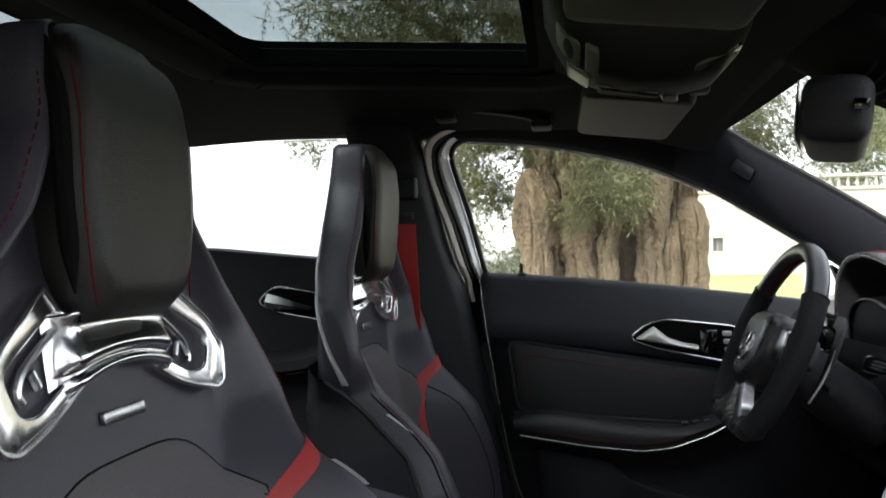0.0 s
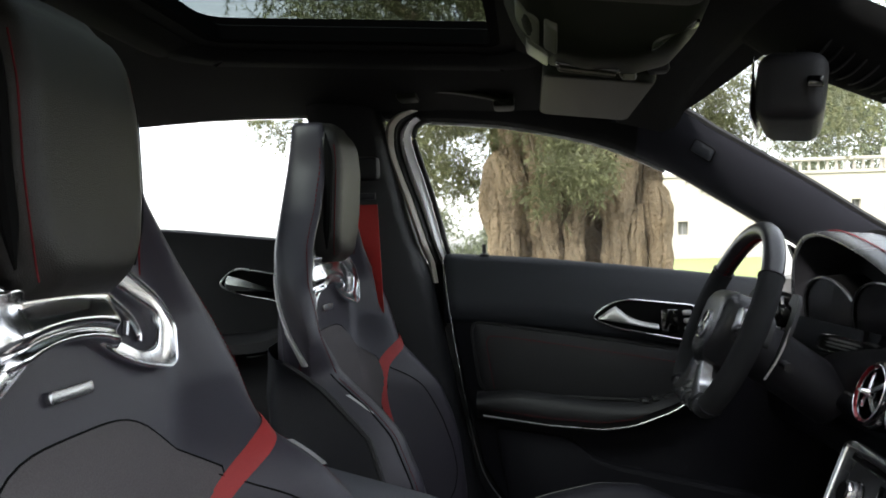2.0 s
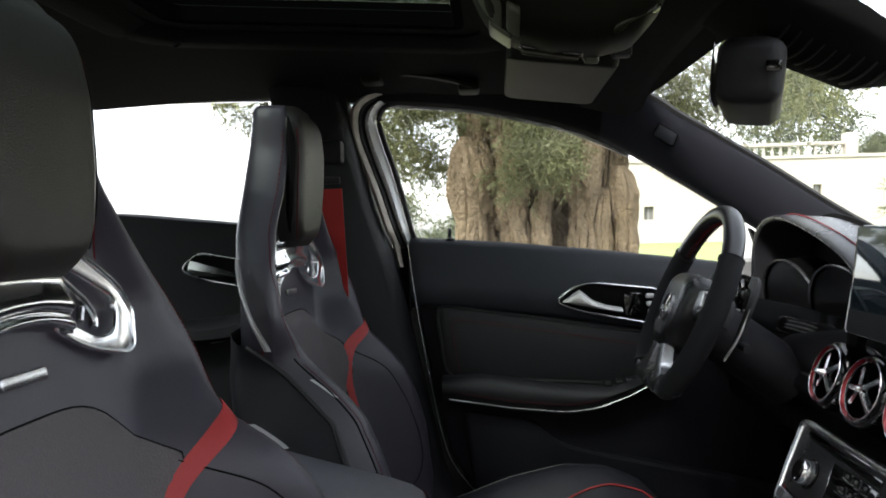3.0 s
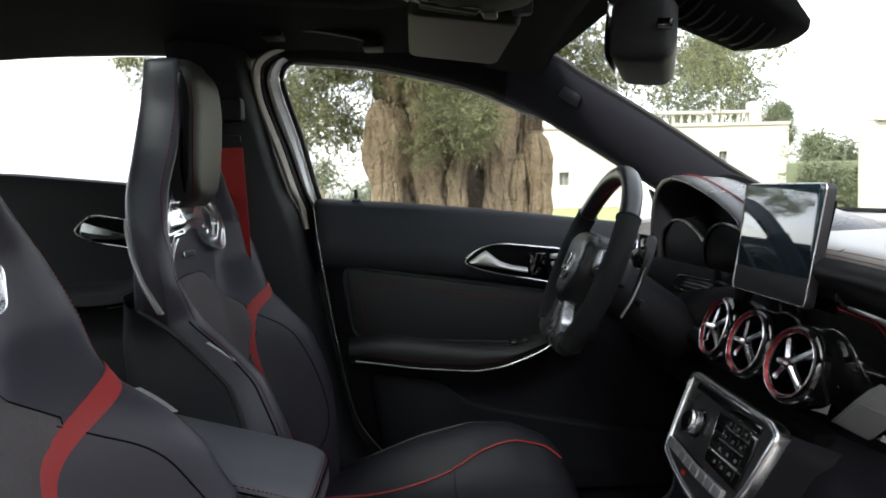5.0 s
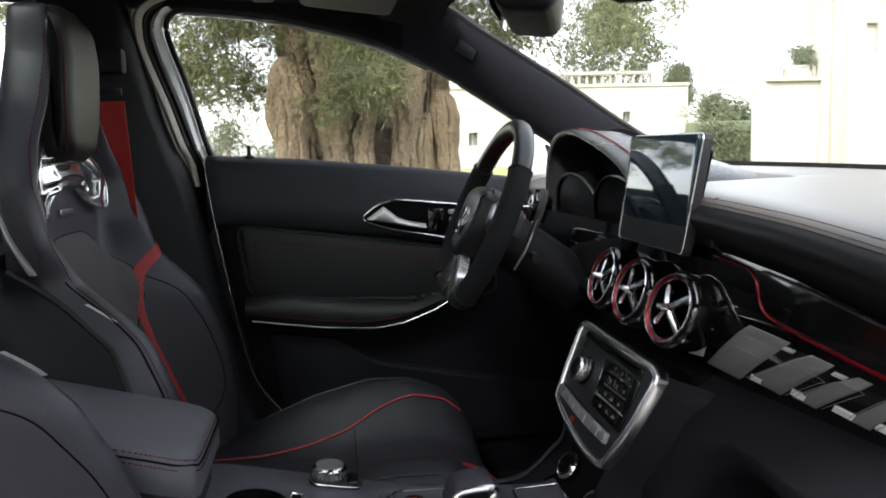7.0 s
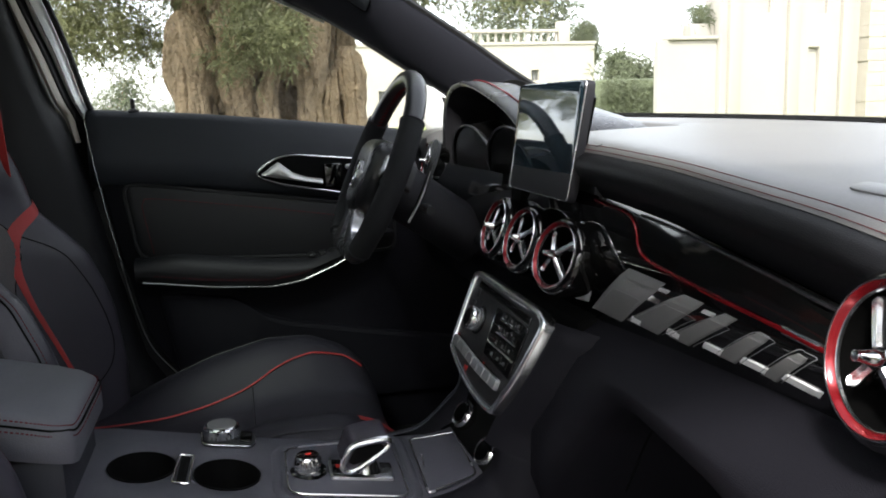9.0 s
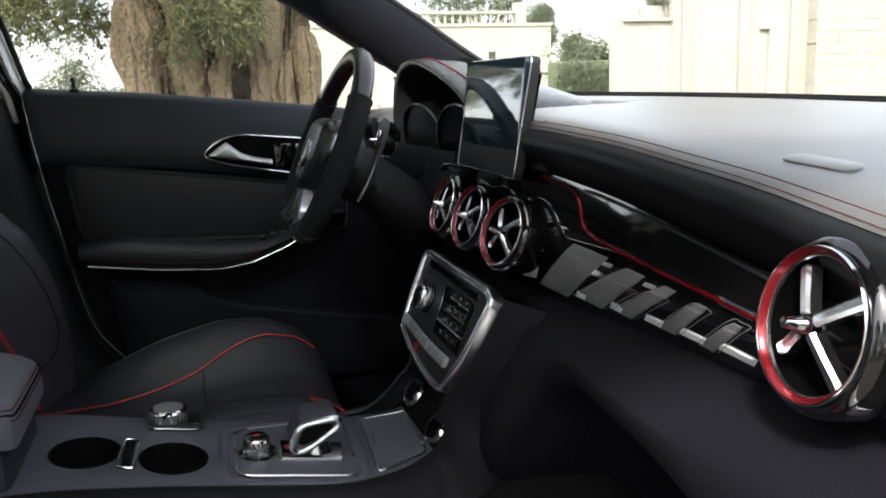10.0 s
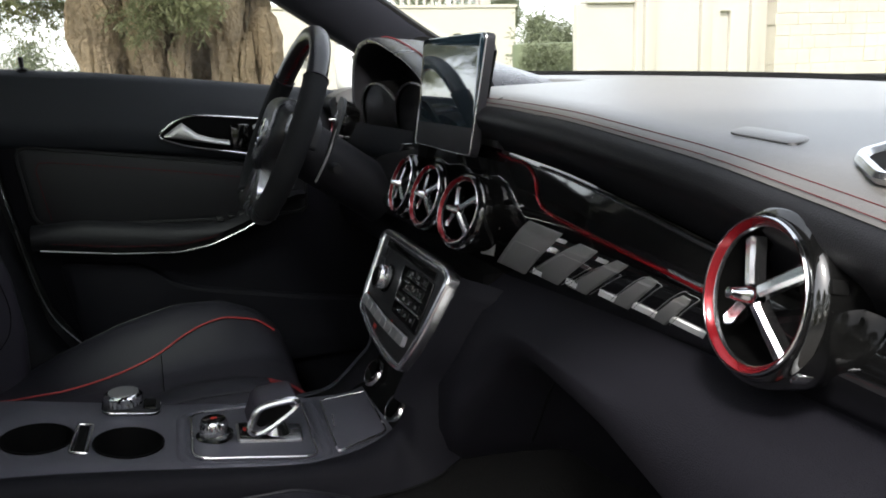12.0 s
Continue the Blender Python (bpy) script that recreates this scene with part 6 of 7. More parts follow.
KNOB = (0.057, 0.081)
kn = part("knob", lathe([(0.0165, -0.002), (0.0165, 0.012), (0.0150, 0.0155), (0.011, 0.0165), (0.004, 0.0165)], aim(on_stack(*KNOB, 0), sn), 28), CHROME, stack, "chrome volume knob")
part("cap", lathe([(0.0120, 0.0155), (0.0115, 0.0178), (0.003, 0.0178)], aim(on_stack(*KNOB, 0), sn), 24), GLOSS, kn)
part("knob_well", lathe([(0.0195, -0.003), (0.0195, 0.0008), (0.0180, 0.0012), (0.0165, -0.002)], aim(on_stack(*KNOB, 0), sn), 28), GLOSS, kn)
part("key_panel", plate(rounded([(-0.100, 0.046), (0.000, 0.050), (0.012, 0.111), (-0.102, 0.111)], 0.004, 3), lambda u, v, d: on_stack(u, v, d - 0.002), 0.0032, 0.001), GLOSS, stack)
for r in range(4):
    for c in range(3):
        u, v = -0.030 - 0.0225 * c, 0.1065 - 0.0163 * r
        part("key", plate(rounded([(u - 0.0098, v - 0.0055), (u + 0.0098, v - 0.0055), (u + 0.0098, v + 0.0055), (u - 0.0098, v + 0.0055)], 0.002, 2), lambda a, b, d: on_stack(a, b, d + 0.001), 0.0007, 0.0003), GLOSS, stack)
        part("key_mark", plate([(u - 0.003, v - 0.002), (u + 0.003, v - 0.002), (u + 0.003, v + 0.002), (u - 0.003, v + 0.002)], lambda a, b, d: on_stack(a, b, d + 0.0018), 0.0003, 0.0001), KEYPRINT, stack)
for r in range(3):
    v = 0.1000 - 0.0163 * r
    part("key_line", tube([on_stack(-0.018 + 0.002 * r, v, 0.0022), on_stack(-0.085, v, 0.0022)], 0.0008, 5, up=(1, 0, 0)), SATIN, stack, "thin satin line between the key rows")
for r in range(4):
    u, v = 0.103 + 0.001 * r, 0.112 - 0.0165 * r
    part("key", plate(rounded([(u - 0.010, v - 0.006), (u + 0.010, v - 0.006), (u + 0.010, v + 0.006), (u - 0.010, v + 0.006)], 0.002, 2), lambda a, b, d: on_stack(a, b, d - 0.001), 0.0022, 0.0008), PLASTIC, stack)
    part("key_mark", plate([(u - 0.0025, v - 0.0012), (u + 0.0025, v - 0.0012), (u + 0.0025, v + 0.0012), (u - 0.0025, v + 0.0012)], lambda a, b, d: on_stack(a, b, d + 0.0014), 0.0003, 0.0001), KEYPRINT, stack)


def rocker_foot(u):
    return 0.0250 + 0.0065 * smoothstep(-0.02, 0.115, u)


for i in range(8):
    u0, u1 = 0.1130 - 0.0242 * i, 0.1130 - 0.0242 * (i + 1) + 0.0012
    part("rocker_key", plate(rounded([(u1, rocker_foot(u1)), (u0, rocker_foot(u0)), (u0, rocker_foot(u0) + 0.0135), (u1, rocker_foot(u1) + 0.0135)], 0.002, 2), lambda a, b, d: on_stack(a, b, d - 0.001), 0.006, 0.002), ROCKER, stack, "satin silver rocker key")
    if i in (0, 5):
        u = (u0 + u1) / 2
        part("key_lamp", plate([(u - 0.002, rocker_foot(u) + 0.0150), (u + 0.002, rocker_foot(u) + 0.0150), (u + 0.002, rocker_foot(u) + 0.0175), (u - 0.002, rocker_foot(u) + 0.0175)], lambda a, b, d: on_stack(a, b, d + 0.0022), 0.0006, 0.0002), REDPRINT, stack)
part("rocker_line", tube([on_stack(u, rocker_foot(u) + 0.0152, 0.002) for u in np.linspace(0.112, -0.080, 12)], 0.0012, 5, up=(1, 0, 0)), CHROME, stack)
part("warning_print", plate(rounded([(0.034, 0.0145), (0.047, 0.0145), (0.047, 0.0205), (0.034, 0.0205)], 0.001, 2), lambda a, b, d: on_stack(a, b, d - 0.001), 0.0006, 0.0002), REDPRINT, stack, "red warning print")

# flank that runs from the lower dashboard down to the console on the driver's side
rim = spline([(-0.180, 0.109, 0.632), (-0.140, 0.110, 0.633), (-0.112, 0.110, 0.638), (-0.088, 0.110, 0.654), (-0.066, 0.110, 0.675), (-0.048, 0.111, 0.697), (-0.036, 0.118, 0.765), (-0.014, 0.127, 0.806)], 5)
FLANK = ((0.0, 0.0, 0.0), (0.0, 0.004, 0.002), (0.002, 0.012, 0.001), (0.008, 0.018, -0.010), (0.020, 0.022, -0.040), (0.045, 0.028, -0.095))
part("flank", skin([[(q.x + dx, q.y + dy, q.z + dz) for dx, dy, dz in FLANK] for q in rim], False), CONSOLE_SHADED, stack, "soft black flank sweeping down to the console", sharp=80)
CHEEK = table([-0.035, -0.005, 0.049, 0.126, SL], [0.086, 0.090, 0.121, 0.137, 0.120], 1)
part("cheek", skin([[on_stack(-CHEEK(v), v, -0.009) + Vector(q) for q in ((0, 0.004, 0), (0.003, -0.006, -0.002), (0.012, -0.018, -0.005), (0.030, -0.034, -0.010), (0.060, -0.050, -0.020), (0.085, -0.056, -0.03))] for v in np.linspace(-0.035, SL, 16)], False), LOW_SHADED, stack, "soft black cheek beside the stack", sharp=80)
part("back_box", box(0.03, 0.10, -0.12, 0.12, 0.60, 0.84, 0.01), BLACK, stack)

# ---------------------------------------------------------------- centre console
tunnel = thing("centre_console", "black centre console with cup holders and gear selector plate", "centre console", (-0.35, 0.0, 0.345))
CZ = table([-0.72, -0.52, -0.40, -0.30, -0.18, -0.09, -0.04, 0.06], [0.690, 0.688, 0.672, 0.655, 0.636, 0.630, 0.645, 0.69], 1.2)
CW = table([-0.72, -0.5, -0.3, -0.1, 0.06], [0.108, 0.110, 0.112, 0.118, 0.130], 1.5)
FAREDGE = table([-0.72, -0.52, -0.42, -0.325, -0.2, -0.055], [0.135, 0.132, 0.112, 0.098, 0.104, 0.106], 1.5)
top_pts = [(x, -CW(x) + 0.012) for x in np.linspace(-0.72, -0.055, 26)] + [(x, FAREDGE(x)) for x in np.linspace(-0.055, -0.72, 26)]


def on_top(u, v, d):
    return Vector((u, v, CZ(u) + d))


def ring(cx, cy, rx, ry, n=28):
    return [(cx + rx * math.cos(2 * math.pi * i / n), cy + ry * math.sin(2 * math.pi * i / n)) for i in range(n)]


CUP1, CUP2 = ring(-0.467, 0.004, 0.0375, 0.042), ring(-0.371, -0.019, 0.0375, 0.042)
part("top", plate(top_pts, lambda u, v, d: on_top(u, v, d - 0.012), 0.012, 0.004, (CUP1, CUP2), 2), CONSOLE_LIT, tunnel, "black soft-touch console top", sharp=50)
rows, lower = [], []
for x in np.linspace(-0.72, 0.42, 40):
    w, z = CW(min(x, 0.06)), CZ(min(x, 0.05))
    if x < -0.08:
        rows.append([(x, w - 0.014, z - 0.001), (x, w - 0.004, z - 0.004), (x, w, z - 0.014), (x, w + 0.003, z - 0.04), (x, w + 0.002, z - 0.047)])
    lower.append([(x, w + 0.002, z - 0.047), (x, w + 0.006, z - 0.051), (x, w + 0.010, z - 0.12), (x, w + 0.012, 0.345)])
part("side_panel", skin(rows, False), CONSOLE_SHADED, tunnel, "soft black console shoulder", sharp=60)
part("lower_side", skin(lower, False), CARPET, tunnel, "dark carpeted console side", sharp=60)
# passenger's side: one shoulder sweeping forward and up under the corner of the stack
rim = spline([(-0.72, -0.096, 0.692), (-0.52, -0.096, 0.688), (-0.40, -0.096, 0.673), (-0.30, -0.097, 0.656), (-0.20, -0.098, 0.640), (-0.14, -0.092, 0.636), (-0.098, -0.082, 0.640), (-0.070, -0.084, 0.658), (-0.056, -0.102, 0.694), (-0.026, -0.124, 0.682), (0.005, -0.129, 0.660), (0.034, -0.131, 0.649)], 6)
hem = spline([(-0.72, -0.118, 0.632), (-0.52, -0.118, 0.630), (-0.40, -0.119, 0.622), (-0.30, -0.121, 0.612), (-0.20, -0.124, 0.602), (-0.14, -0.128, 0.596), (-0.100, -0.130, 0.596), (-0.070, -0.131, 0.598), (-0.040, -0.131, 0.604), (-0.016, -0.131, 0.616), (0.006, -0.131, 0.630), (0.034, -0.131, 0.646)], 6)
rows = []
for a, b in zip(rim, hem):
    row = []
    for t in (0.0, 0.06, 0.16, 0.32, 0.5, 0.7, 0.88, 1.0):
        q = a.lerp(b, t)
        swell = 0.014 * math.sin(math.pi * t ** 0.7) * min(1.0, (a - b).length / 0.05) * (1 - 0.6 * smoothstep(-0.085, -0.06, a.x))
        row.append((q.x, q.y - swell, q.z + 0.8 * swell))
    rows.append(row)
part("shoulder_sweep", skin(rows, False), LOW_SHADED, tunnel, "soft black shoulder sweeping up to the dashboard", sharp=80)
part("shoulder_seam", tube([(q.x, q.y - 0.001, q.z) for q in hem], 0.0016, 6), BLACK, tunnel)
ahead = spline([(0.034, -0.131, 0.646), (0.101, -0.131, 0.615), (0.156, -0.131, 0.598), (0.25, -0.131, 0.58), (0.42, -0.131, 0.56)], 5)
part("lower_side", skin([[(q.x, q.y + 0.002, q.z + 0.002), (q.x, q.y - 0.006, q.z - 0.05), (q.x, -0.136, 0.345)] for q in hem + ahead[1:]], False), CARPET, tunnel, "dark carpeted console side", sharp=60)
part("knee_panel", skin([[(q.x, -0.126, q.z + 0.003), (q.x + 0.015, -0.124, q.z + 0.05), (q.x + 0.03, -0.124, 0.80)] for q in rim[55:] + ahead[1:]], False), LOW_SHADED, tunnel, "dark panel between console and glovebox", sharp=70)
part("knee_seam", tube([(q.x, q.y - 0.0015, q.z) for q in rim[48:] + ahead[1:]], 0.0016, 6), BLACK, tunnel)
for cup in (CUP1, CUP2):
    cx = sum(p[0] for p in cup) / len(cup)
    cy = sum(p[1] for p in cup) / len(cup)
    rows = [[on_top(cx + (p[0] - cx) * k, cy + (p[1] - cy) * k, d) for p in cup] for k, d in ((1.03, 0.0005), (0.99, 0.001), (0.97, -0.004), (0.93, -0.07), (0.5, -0.072), (0.01, -0.072))]
    part("cup_holder", skin(rows, True, False, False), BLACK, tunnel, "deep dark cup holder", sharp=50)
bar = rounded([(-0.431, -0.044), (-0.413, -0.050), (-0.410, 0.029), (-0.426, 0.034)], 0.003, 2)
part("cup_divider", tube([on_top(u, v, 0.002) for u, v in bar], 0.0016, 6, True), SATIN, tunnel, "thin satin divider frame")
part("divider_core", plate(offset(bar, 0.004), lambda u, v, d: on_top(u, v, d), 0.002, 0.0006), BLACK, tunnel)
# controller knob with its keys
ck = thing("rotary_controller", "ribbed chrome rotary controller knob on the console", "control knob", (-0.385, 0.072, CZ(-0.385)))
base = rounded([(-0.402, 0.062), (-0.338, 0.060), (-0.335, 0.104), (-0.402, 0.110)], 0.012, 4)
part("base", plate(base, lambda u, v, d: on_top(u, v, d), 0.006, 0.002), PLASTIC, ck)
part("base_edge", tube([on_top(u, v, 0.003) for u, v in offset(base, -0.001)], 0.0010, 6, True), SATIN, ck)


def ribbed(at, normal, r, h, n=52):
    m = aim(at, normal, (0, 1, 0))
    rows = []
    for rr, hh in ((r * 1.0, 0), (r * 1.0, h * 0.75), (r * 0.96, h * 0.9), (r * 0.88, h), (r * 0.80, h * 0.97), (r * 0.3, h * 0.95)):
        rows.append([m @ Vector((rr * (1 + (0.055 if (i % 2) and hh < h * 0.85 else 0)) * math.cos(2 * math.pi * i / n), rr * (1 + (0.055 if (i % 2) and hh < h * 0.85 else 0)) * math.sin(2 * math.pi * i / n), hh)) for i in range(n)])
    return skin(rows)


part("knob", ribbed((-0.378, 0.086, CZ(-0.378) + 0.007), (0.06, 0, 1), 0.0222, 0.0145), CHROME, ck, "ribbed chrome knob", sharp=25)
part("knob_top", lathe([(0.0185, 0.0), (0.0180, 0.0016), (0.004, 0.0020)], aim((-0.3770, 0.086, CZ(-0.378) + 0.0210), (0.06, 0, 1), (0, 1, 0)), 28), GREYGLOSS, ck)
part("key", plate(rounded([(-0.356, 0.066), (-0.341, 0.065), (-0.339, 0.098), (-0.354, 0.100)], 0.004, 3), lambda u, v, d: on_top(u, v, 0.005 + d), 0.003, 0.001), GLOSS, ck)
# gear selector plate
gp = rounded([(-0.304, -0.078), (-0.166, -0.086), (-0.157, 0.090), (-0.300, 0.054)], [0.02, 0.015, 0.015, 0.02], 5)
gear = thing("gear_selector", "short chrome and leather gear selector on a framed plate", "gear selector", (-0.2, 0.0, CZ(-0.2)))
part("recess_rim", tube([on_top(u, v, 0.001) for u, v in offset(gp, -0.012)], 0.006, 8, True, ry=0.0025), CONSOLE_LIT, gear, "soft raised rim round the selector plate")
part("plate", plate(gp, lambda u, v, d: on_top(u, v, d), 0.003, 0.001), CONSOLE_LIT, gear, "black framed selector plate")
part("plate_frame", tube([on_top(u, v, 0.004) for u, v in gp], 0.0013, 6, True), SATIN, gear, "satin frame line")
part("key_block", plate(rounded([(-0.252, -0.040), (-0.176, -0.044), (-0.172, 0.004), (-0.250, 0.012)], 0.004, 3), lambda u, v, d: on_top(u, v, 0.002 + d), 0.005, 0.0015), SATIN, gear, "satin key block")
pkb = part("park_key", plate(rounded([(-0.249, -0.036), (-0.229, -0.037), (-0.228, 0.006), (-0.247, 0.007)], 0.003, 3), lambda u, v, d: on_top(u, v, 0.006 + d), 0.004, 0.001), GLOSS, gear)
part("park_mark", plate([(-0.243, -0.020), (-0.234, -0.020), (-0.234, -0.010), (-0.243, -0.010)], lambda u, v, d: on_top(u, v, 0.0102 + d), 0.0004, 0.0001), REDPRINT, pkb)
part("boot", lathe([(0.020, 0.0), (0.015, 0.012), (0.011, 0.022), (0.012, 0.032)], Matrix.Translation((-0.206, -0.016, CZ(-0.206) + 0.004)), 20), CHROME, gear)
hoop = [(-0.237, 0.663, 0), (-0.233, 0.674, 0), (-0.227, 0.685, 0), (-0.216, 0.690, 0), (-0.186, 0.692, 0), (-0.179, 0.688, 0), (-0.182, 0.681, 0), (-0.197, 0.671, 0), (-0.215, 0.661, 0), (-0.229, 0.657, 0)]
hp = spline(hoop, 4, True)
part("grip", skin([[(p.x, w - 0.012, p.y + (0.006 if p.y > 0.682 else 0.001) * q) for p in hp] for w, q in ((-0.025, 0.7), (-0.021, 1.0), (0.0, 1.1), (0.024, 1.0), (0.030, 0.7))]), LEATHER, gear, "black leather grip", sharp=60)
part("grip_ring", tube([(p.x, -0.0375, p.y) for p in hp], 0.0042, 8, True, up=(0, 1, 0)), BRIGHT, gear, "satin chrome ring in the grip")
part("grip_eye", plate([((p.x + 0.208) * 0.72 - 0.208, (p.y - 0.6755) * 0.62 + 0.6765) for p in hp], lambda u, v, d: Vector((u, -0.036 - d, v)), 0.0025, 0.0005), BLACK, gear)
mode = thing("mode_dial", "ribbed chrome drive mode dial beside the gear selector", "control knob", (-0.270, 0.0, CZ(-0.27)))
part("collar", lathe([(0.0235, 0.0), (0.0225, 0.004), (0.020, 0.005), (0.005, 0.005)], Matrix.Translation((-0.277, -0.017, CZ(-0.277) + 0.002)), 28), GLOSS, mode)
part("knob", ribbed((-0.277, -0.017, CZ(-0.277) + 0.006), (0.05, 0, 1), 0.0160, 0.019), CHROME, mode, "ribbed chrome dial", sharp=25)
part("knob_top", lathe([(0.0128, 0.0), (0.0124, 0.0015), (0.004, 0.0018)], aim((-0.276, -0.017, CZ(-0.277) + 0.0246), (0.05, 0, 1), (0, 1, 0)), 24), GLOSS, mode)
part("mark", box(-0.279, -0.272, -0.019, -0.015, CZ(-0.277) + 0.0262, CZ(-0.277) + 0.0268), REDPRINT, mode)
# lidded tray in front of the selector
tray = thing("console_tray", "closed black storage lid with a satin edge", "storage lid", (-0.1, 0.0, CZ(-0.1)))
tp = rounded([(-0.142, -0.081), (-0.075, -0.052), (-0.068, 0.078), (-0.131, 0.081)], 0.006, 4)
part("lid", plate(tp, lambda u, v, d: on_top(u, v, d), 0.004, 0.0015), CONSOLE_LIT, tray)
part("lid_edge", tube([on_top(u, v, 0.003) for u, v in tp], 0.0016, 6, True), SATIN, tray)
part("lid_grip", tube([on_top(-0.132, -0.014, 0.005), on_top(-0.127, 0.022, 0.005)], 0.0014, 6), SATIN, tray)
# climate bar with two ribbed dials
clim = thing("climate_controls", "climate control bar with two ribbed chrome dials", "control panel", (-0.05, 0.02, 0.668))
part("bar", skin([[(x, y, z) for x, z in ((-0.078, 0.632), (-0.060, 0.640), (-0.042, 0.660), (-0.032, 0.690), (-0.030, 0.712))] for y in np.linspace(-0.062, 0.112, 12)], False), BLACK, clim, "black control bar")
for y, z in ((0.078, 0.658), (-0.022, 0.644)):
    part("dial", ribbed((-0.044, y, z), (-0.80, -0.10, 0.59), 0.0205, 0.016), CHROME, clim, "ribbed chrome dial", sharp=25)
    part("dial_cap", lathe([(0.0140, 0.0), (0.0135, 0.002), (0.004, 0.002)], aim((-0.0564, y - 0.0015, z + 0.0086), (-0.80, -0.10, 0.59), (0, 1, 0)), 24), GLOSS, clim)
# armrest
arm_box = thing("armrest", "black leather armrest box with double red stitching", "armrest", (-0.68, 0.0, 0.66))
rows = []
for x in [-0.86, -0.75, -0.65, -0.56, -0.535, -0.522, -0.516]:
    k = {-0.535: 0.97, -0.522: 0.90, -0.516: 0.78}.get(x, 1.0)
    up = 0.26 * (-0.52 - x) + 0.008
    w, zt, zb = 0.092 * (0.5 + 0.5 * k), 0.722 + 0.052 * k + up, 0.735 - 0.012 * k + up
    rows.append([(x, -w, zb), (x, -w - 0.002, zb + 0.012), (x, -w, zt - 0.012), (x, -w + 0.005, zt - 0.004), (x, -w + 0.014, zt), (x, 0, zt + 0.003), (x, w - 0.014, zt), (x, w - 0.005, zt - 0.004), (x, w, zt - 0.012), (x, w + 0.002, zb + 0.012), (x, w, zb)])
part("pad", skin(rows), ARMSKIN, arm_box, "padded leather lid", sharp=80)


def lid_line(drop, ins):
    """Round the lid's edge, from the near side over the front to the far side."""
    side = [(x, 0.0925 - ins, 0.7685 - drop + 0.26 * (-0.52 - x)) for x in (-0.84, -0.76, -0.68, -0.60, -0.56)]
    half = side + [(-0.538, 0.0900 - ins, 0.7720 - drop), (-0.5225 - ins, 0.0840, 0.7685 - drop), (-0.5155 - ins, 0.072, 0.7665 - drop)]
    return spline([(x, -y, z) for x, y, z in half] + [(-0.5145 - ins, 0.0, 0.7665 - drop)] + half[::-1], 7)


part("lid_seam", tube(lid_line(0.0, -0.0008), 0.0013, 5), BLACK, arm_box, "dark seam round the lid")
for drop, ins in ((-0.0055, 0.0012), (0.0060, -0.0012)):
    ln = lid_line(drop, ins)
    for a, b in zip(ln, ln[1:]):
        part("stitch", tube([a, a.lerp(b, 0.6)], 0.0008, 4), REDTHREAD, arm_box)
part("box", box(-0.86, -0.528, -0.088, 0.088, 0.60, 0.742, 0.012), CONSOLE_SHADED, arm_box)
part("box", box(-0.86, -0.62, -0.088, 0.088, 0.70, 0.765, 0.012), PLASTIC, arm_box)

# ---------------------------------------------------------------- instruments and steering wheel
clus = thing("instrument_cluster", "instrument binnacle with two round gauges under a leather hood", "instrument cluster", (0.08, 0.36, 1.0))
hood = spline([(0.585, 0.955, 0), (0.592, 1.02, 0), (0.578, 1.085, 0), (0.535, 1.121, 0), (0.47, 1.132, 0), (0.40, 1.127, 0), (0.31, 1.109, 0), (0.23, 1.088, 0), (0.16, 1.062, 0), (0.125, 1.03, 0), (0.12, 0.99, 0)], 5)


def hood_ring(p, inset):
    c = Vector((0.36, 1.0, 0))
    q = c + (p - c) * (1 - inset)
    return q.x, q.y


rows = []
for p in hood:
    row = [(0.34, p.x * 0.9 + 0.036, 1.02 + (p.y - 1.02) * 0.35), (0.24, p.x * 0.97 + 0.011, 1.02 + (p.y - 1.02) * 0.72), (0.15, p.x, 1.02 + (p.y - 1.02) * 0.95)]
    row += [(x, *hood_ring(p, k)) for x, k in ((0.085, 0.0), (0.070, 0.004), (0.063, 0.02), (0.062, 0.045), (0.066, 0.075), (0.080, 0.095), (0.165, 0.12))]
    rows.append(row)
part("hood_lining", skin([r[7:] for r in rows], False), LOWSKIN, clus, "dark lining inside the hood", sharp=80)
part("hood", skin([r[:8] for r in rows], False), DASHSKIN, clus, "stitched leather hood", sharp=80)
part("hood_stitch", tube([(0.095, *hood_ring(p, -0.006)) for p in hood], 0.0011, 5), REDTHREAD, clus)
part("face", plate([(p.x, p.y) for p in hood] + [(0.15, 0.93), (0.55, 0.93)], lambda u, v, d: Vector((0.165 - d, u, v)), 0.004, 0.001), BLACK, clus, "dark instrument face")
for y in (0.436, 0.225):
    m = aim((0.090, y, 0.984), (-0.97, -0.12, -0.20)) @ Matrix.Diagonal((1.48, 1.16, 1.0, 1.0))
    g = part("gauge", lathe([(0.060, -0.045), (0.0635, 0.006), (0.0625, 0.010), (0.0605, 0.008), (0.055, -0.032), (0.004, -0.032)], m, 44), SHADE_BLACK, clus, "round dark gauge")
    part("gauge_ring", lathe([(0.0640, 0.005), (0.0648, 0.009), (0.0632, 0.0115), (0.0614, 0.010), (0.0612, 0.005)], m, 44), SATIN, g, "satin gauge ring")
    for i in range(21):
        a = radians(-50 + 280 * i / 20)
        part("tick", skin([[m @ Matrix.Rotation(a, 4, "Z") @ Vector((r, w, -0.0312)) for w in (-0.0006, 0.0006)] for r in (0.045, 0.052)], False), PRINT, g)

wheel = thing("steering_wheel", "flat-bottomed steering wheel in black leather and suede", "steering wheel", (-0.10, 0.36, 0.98))
WC = Vector((-0.112, 0.36, 0.987))
wa = radians(23.6)
wu = Vector((math.sin(wa), 0, math.cos(wa)))
wnorm = Vector((-math.cos(wa), 0, math.sin(wa)))
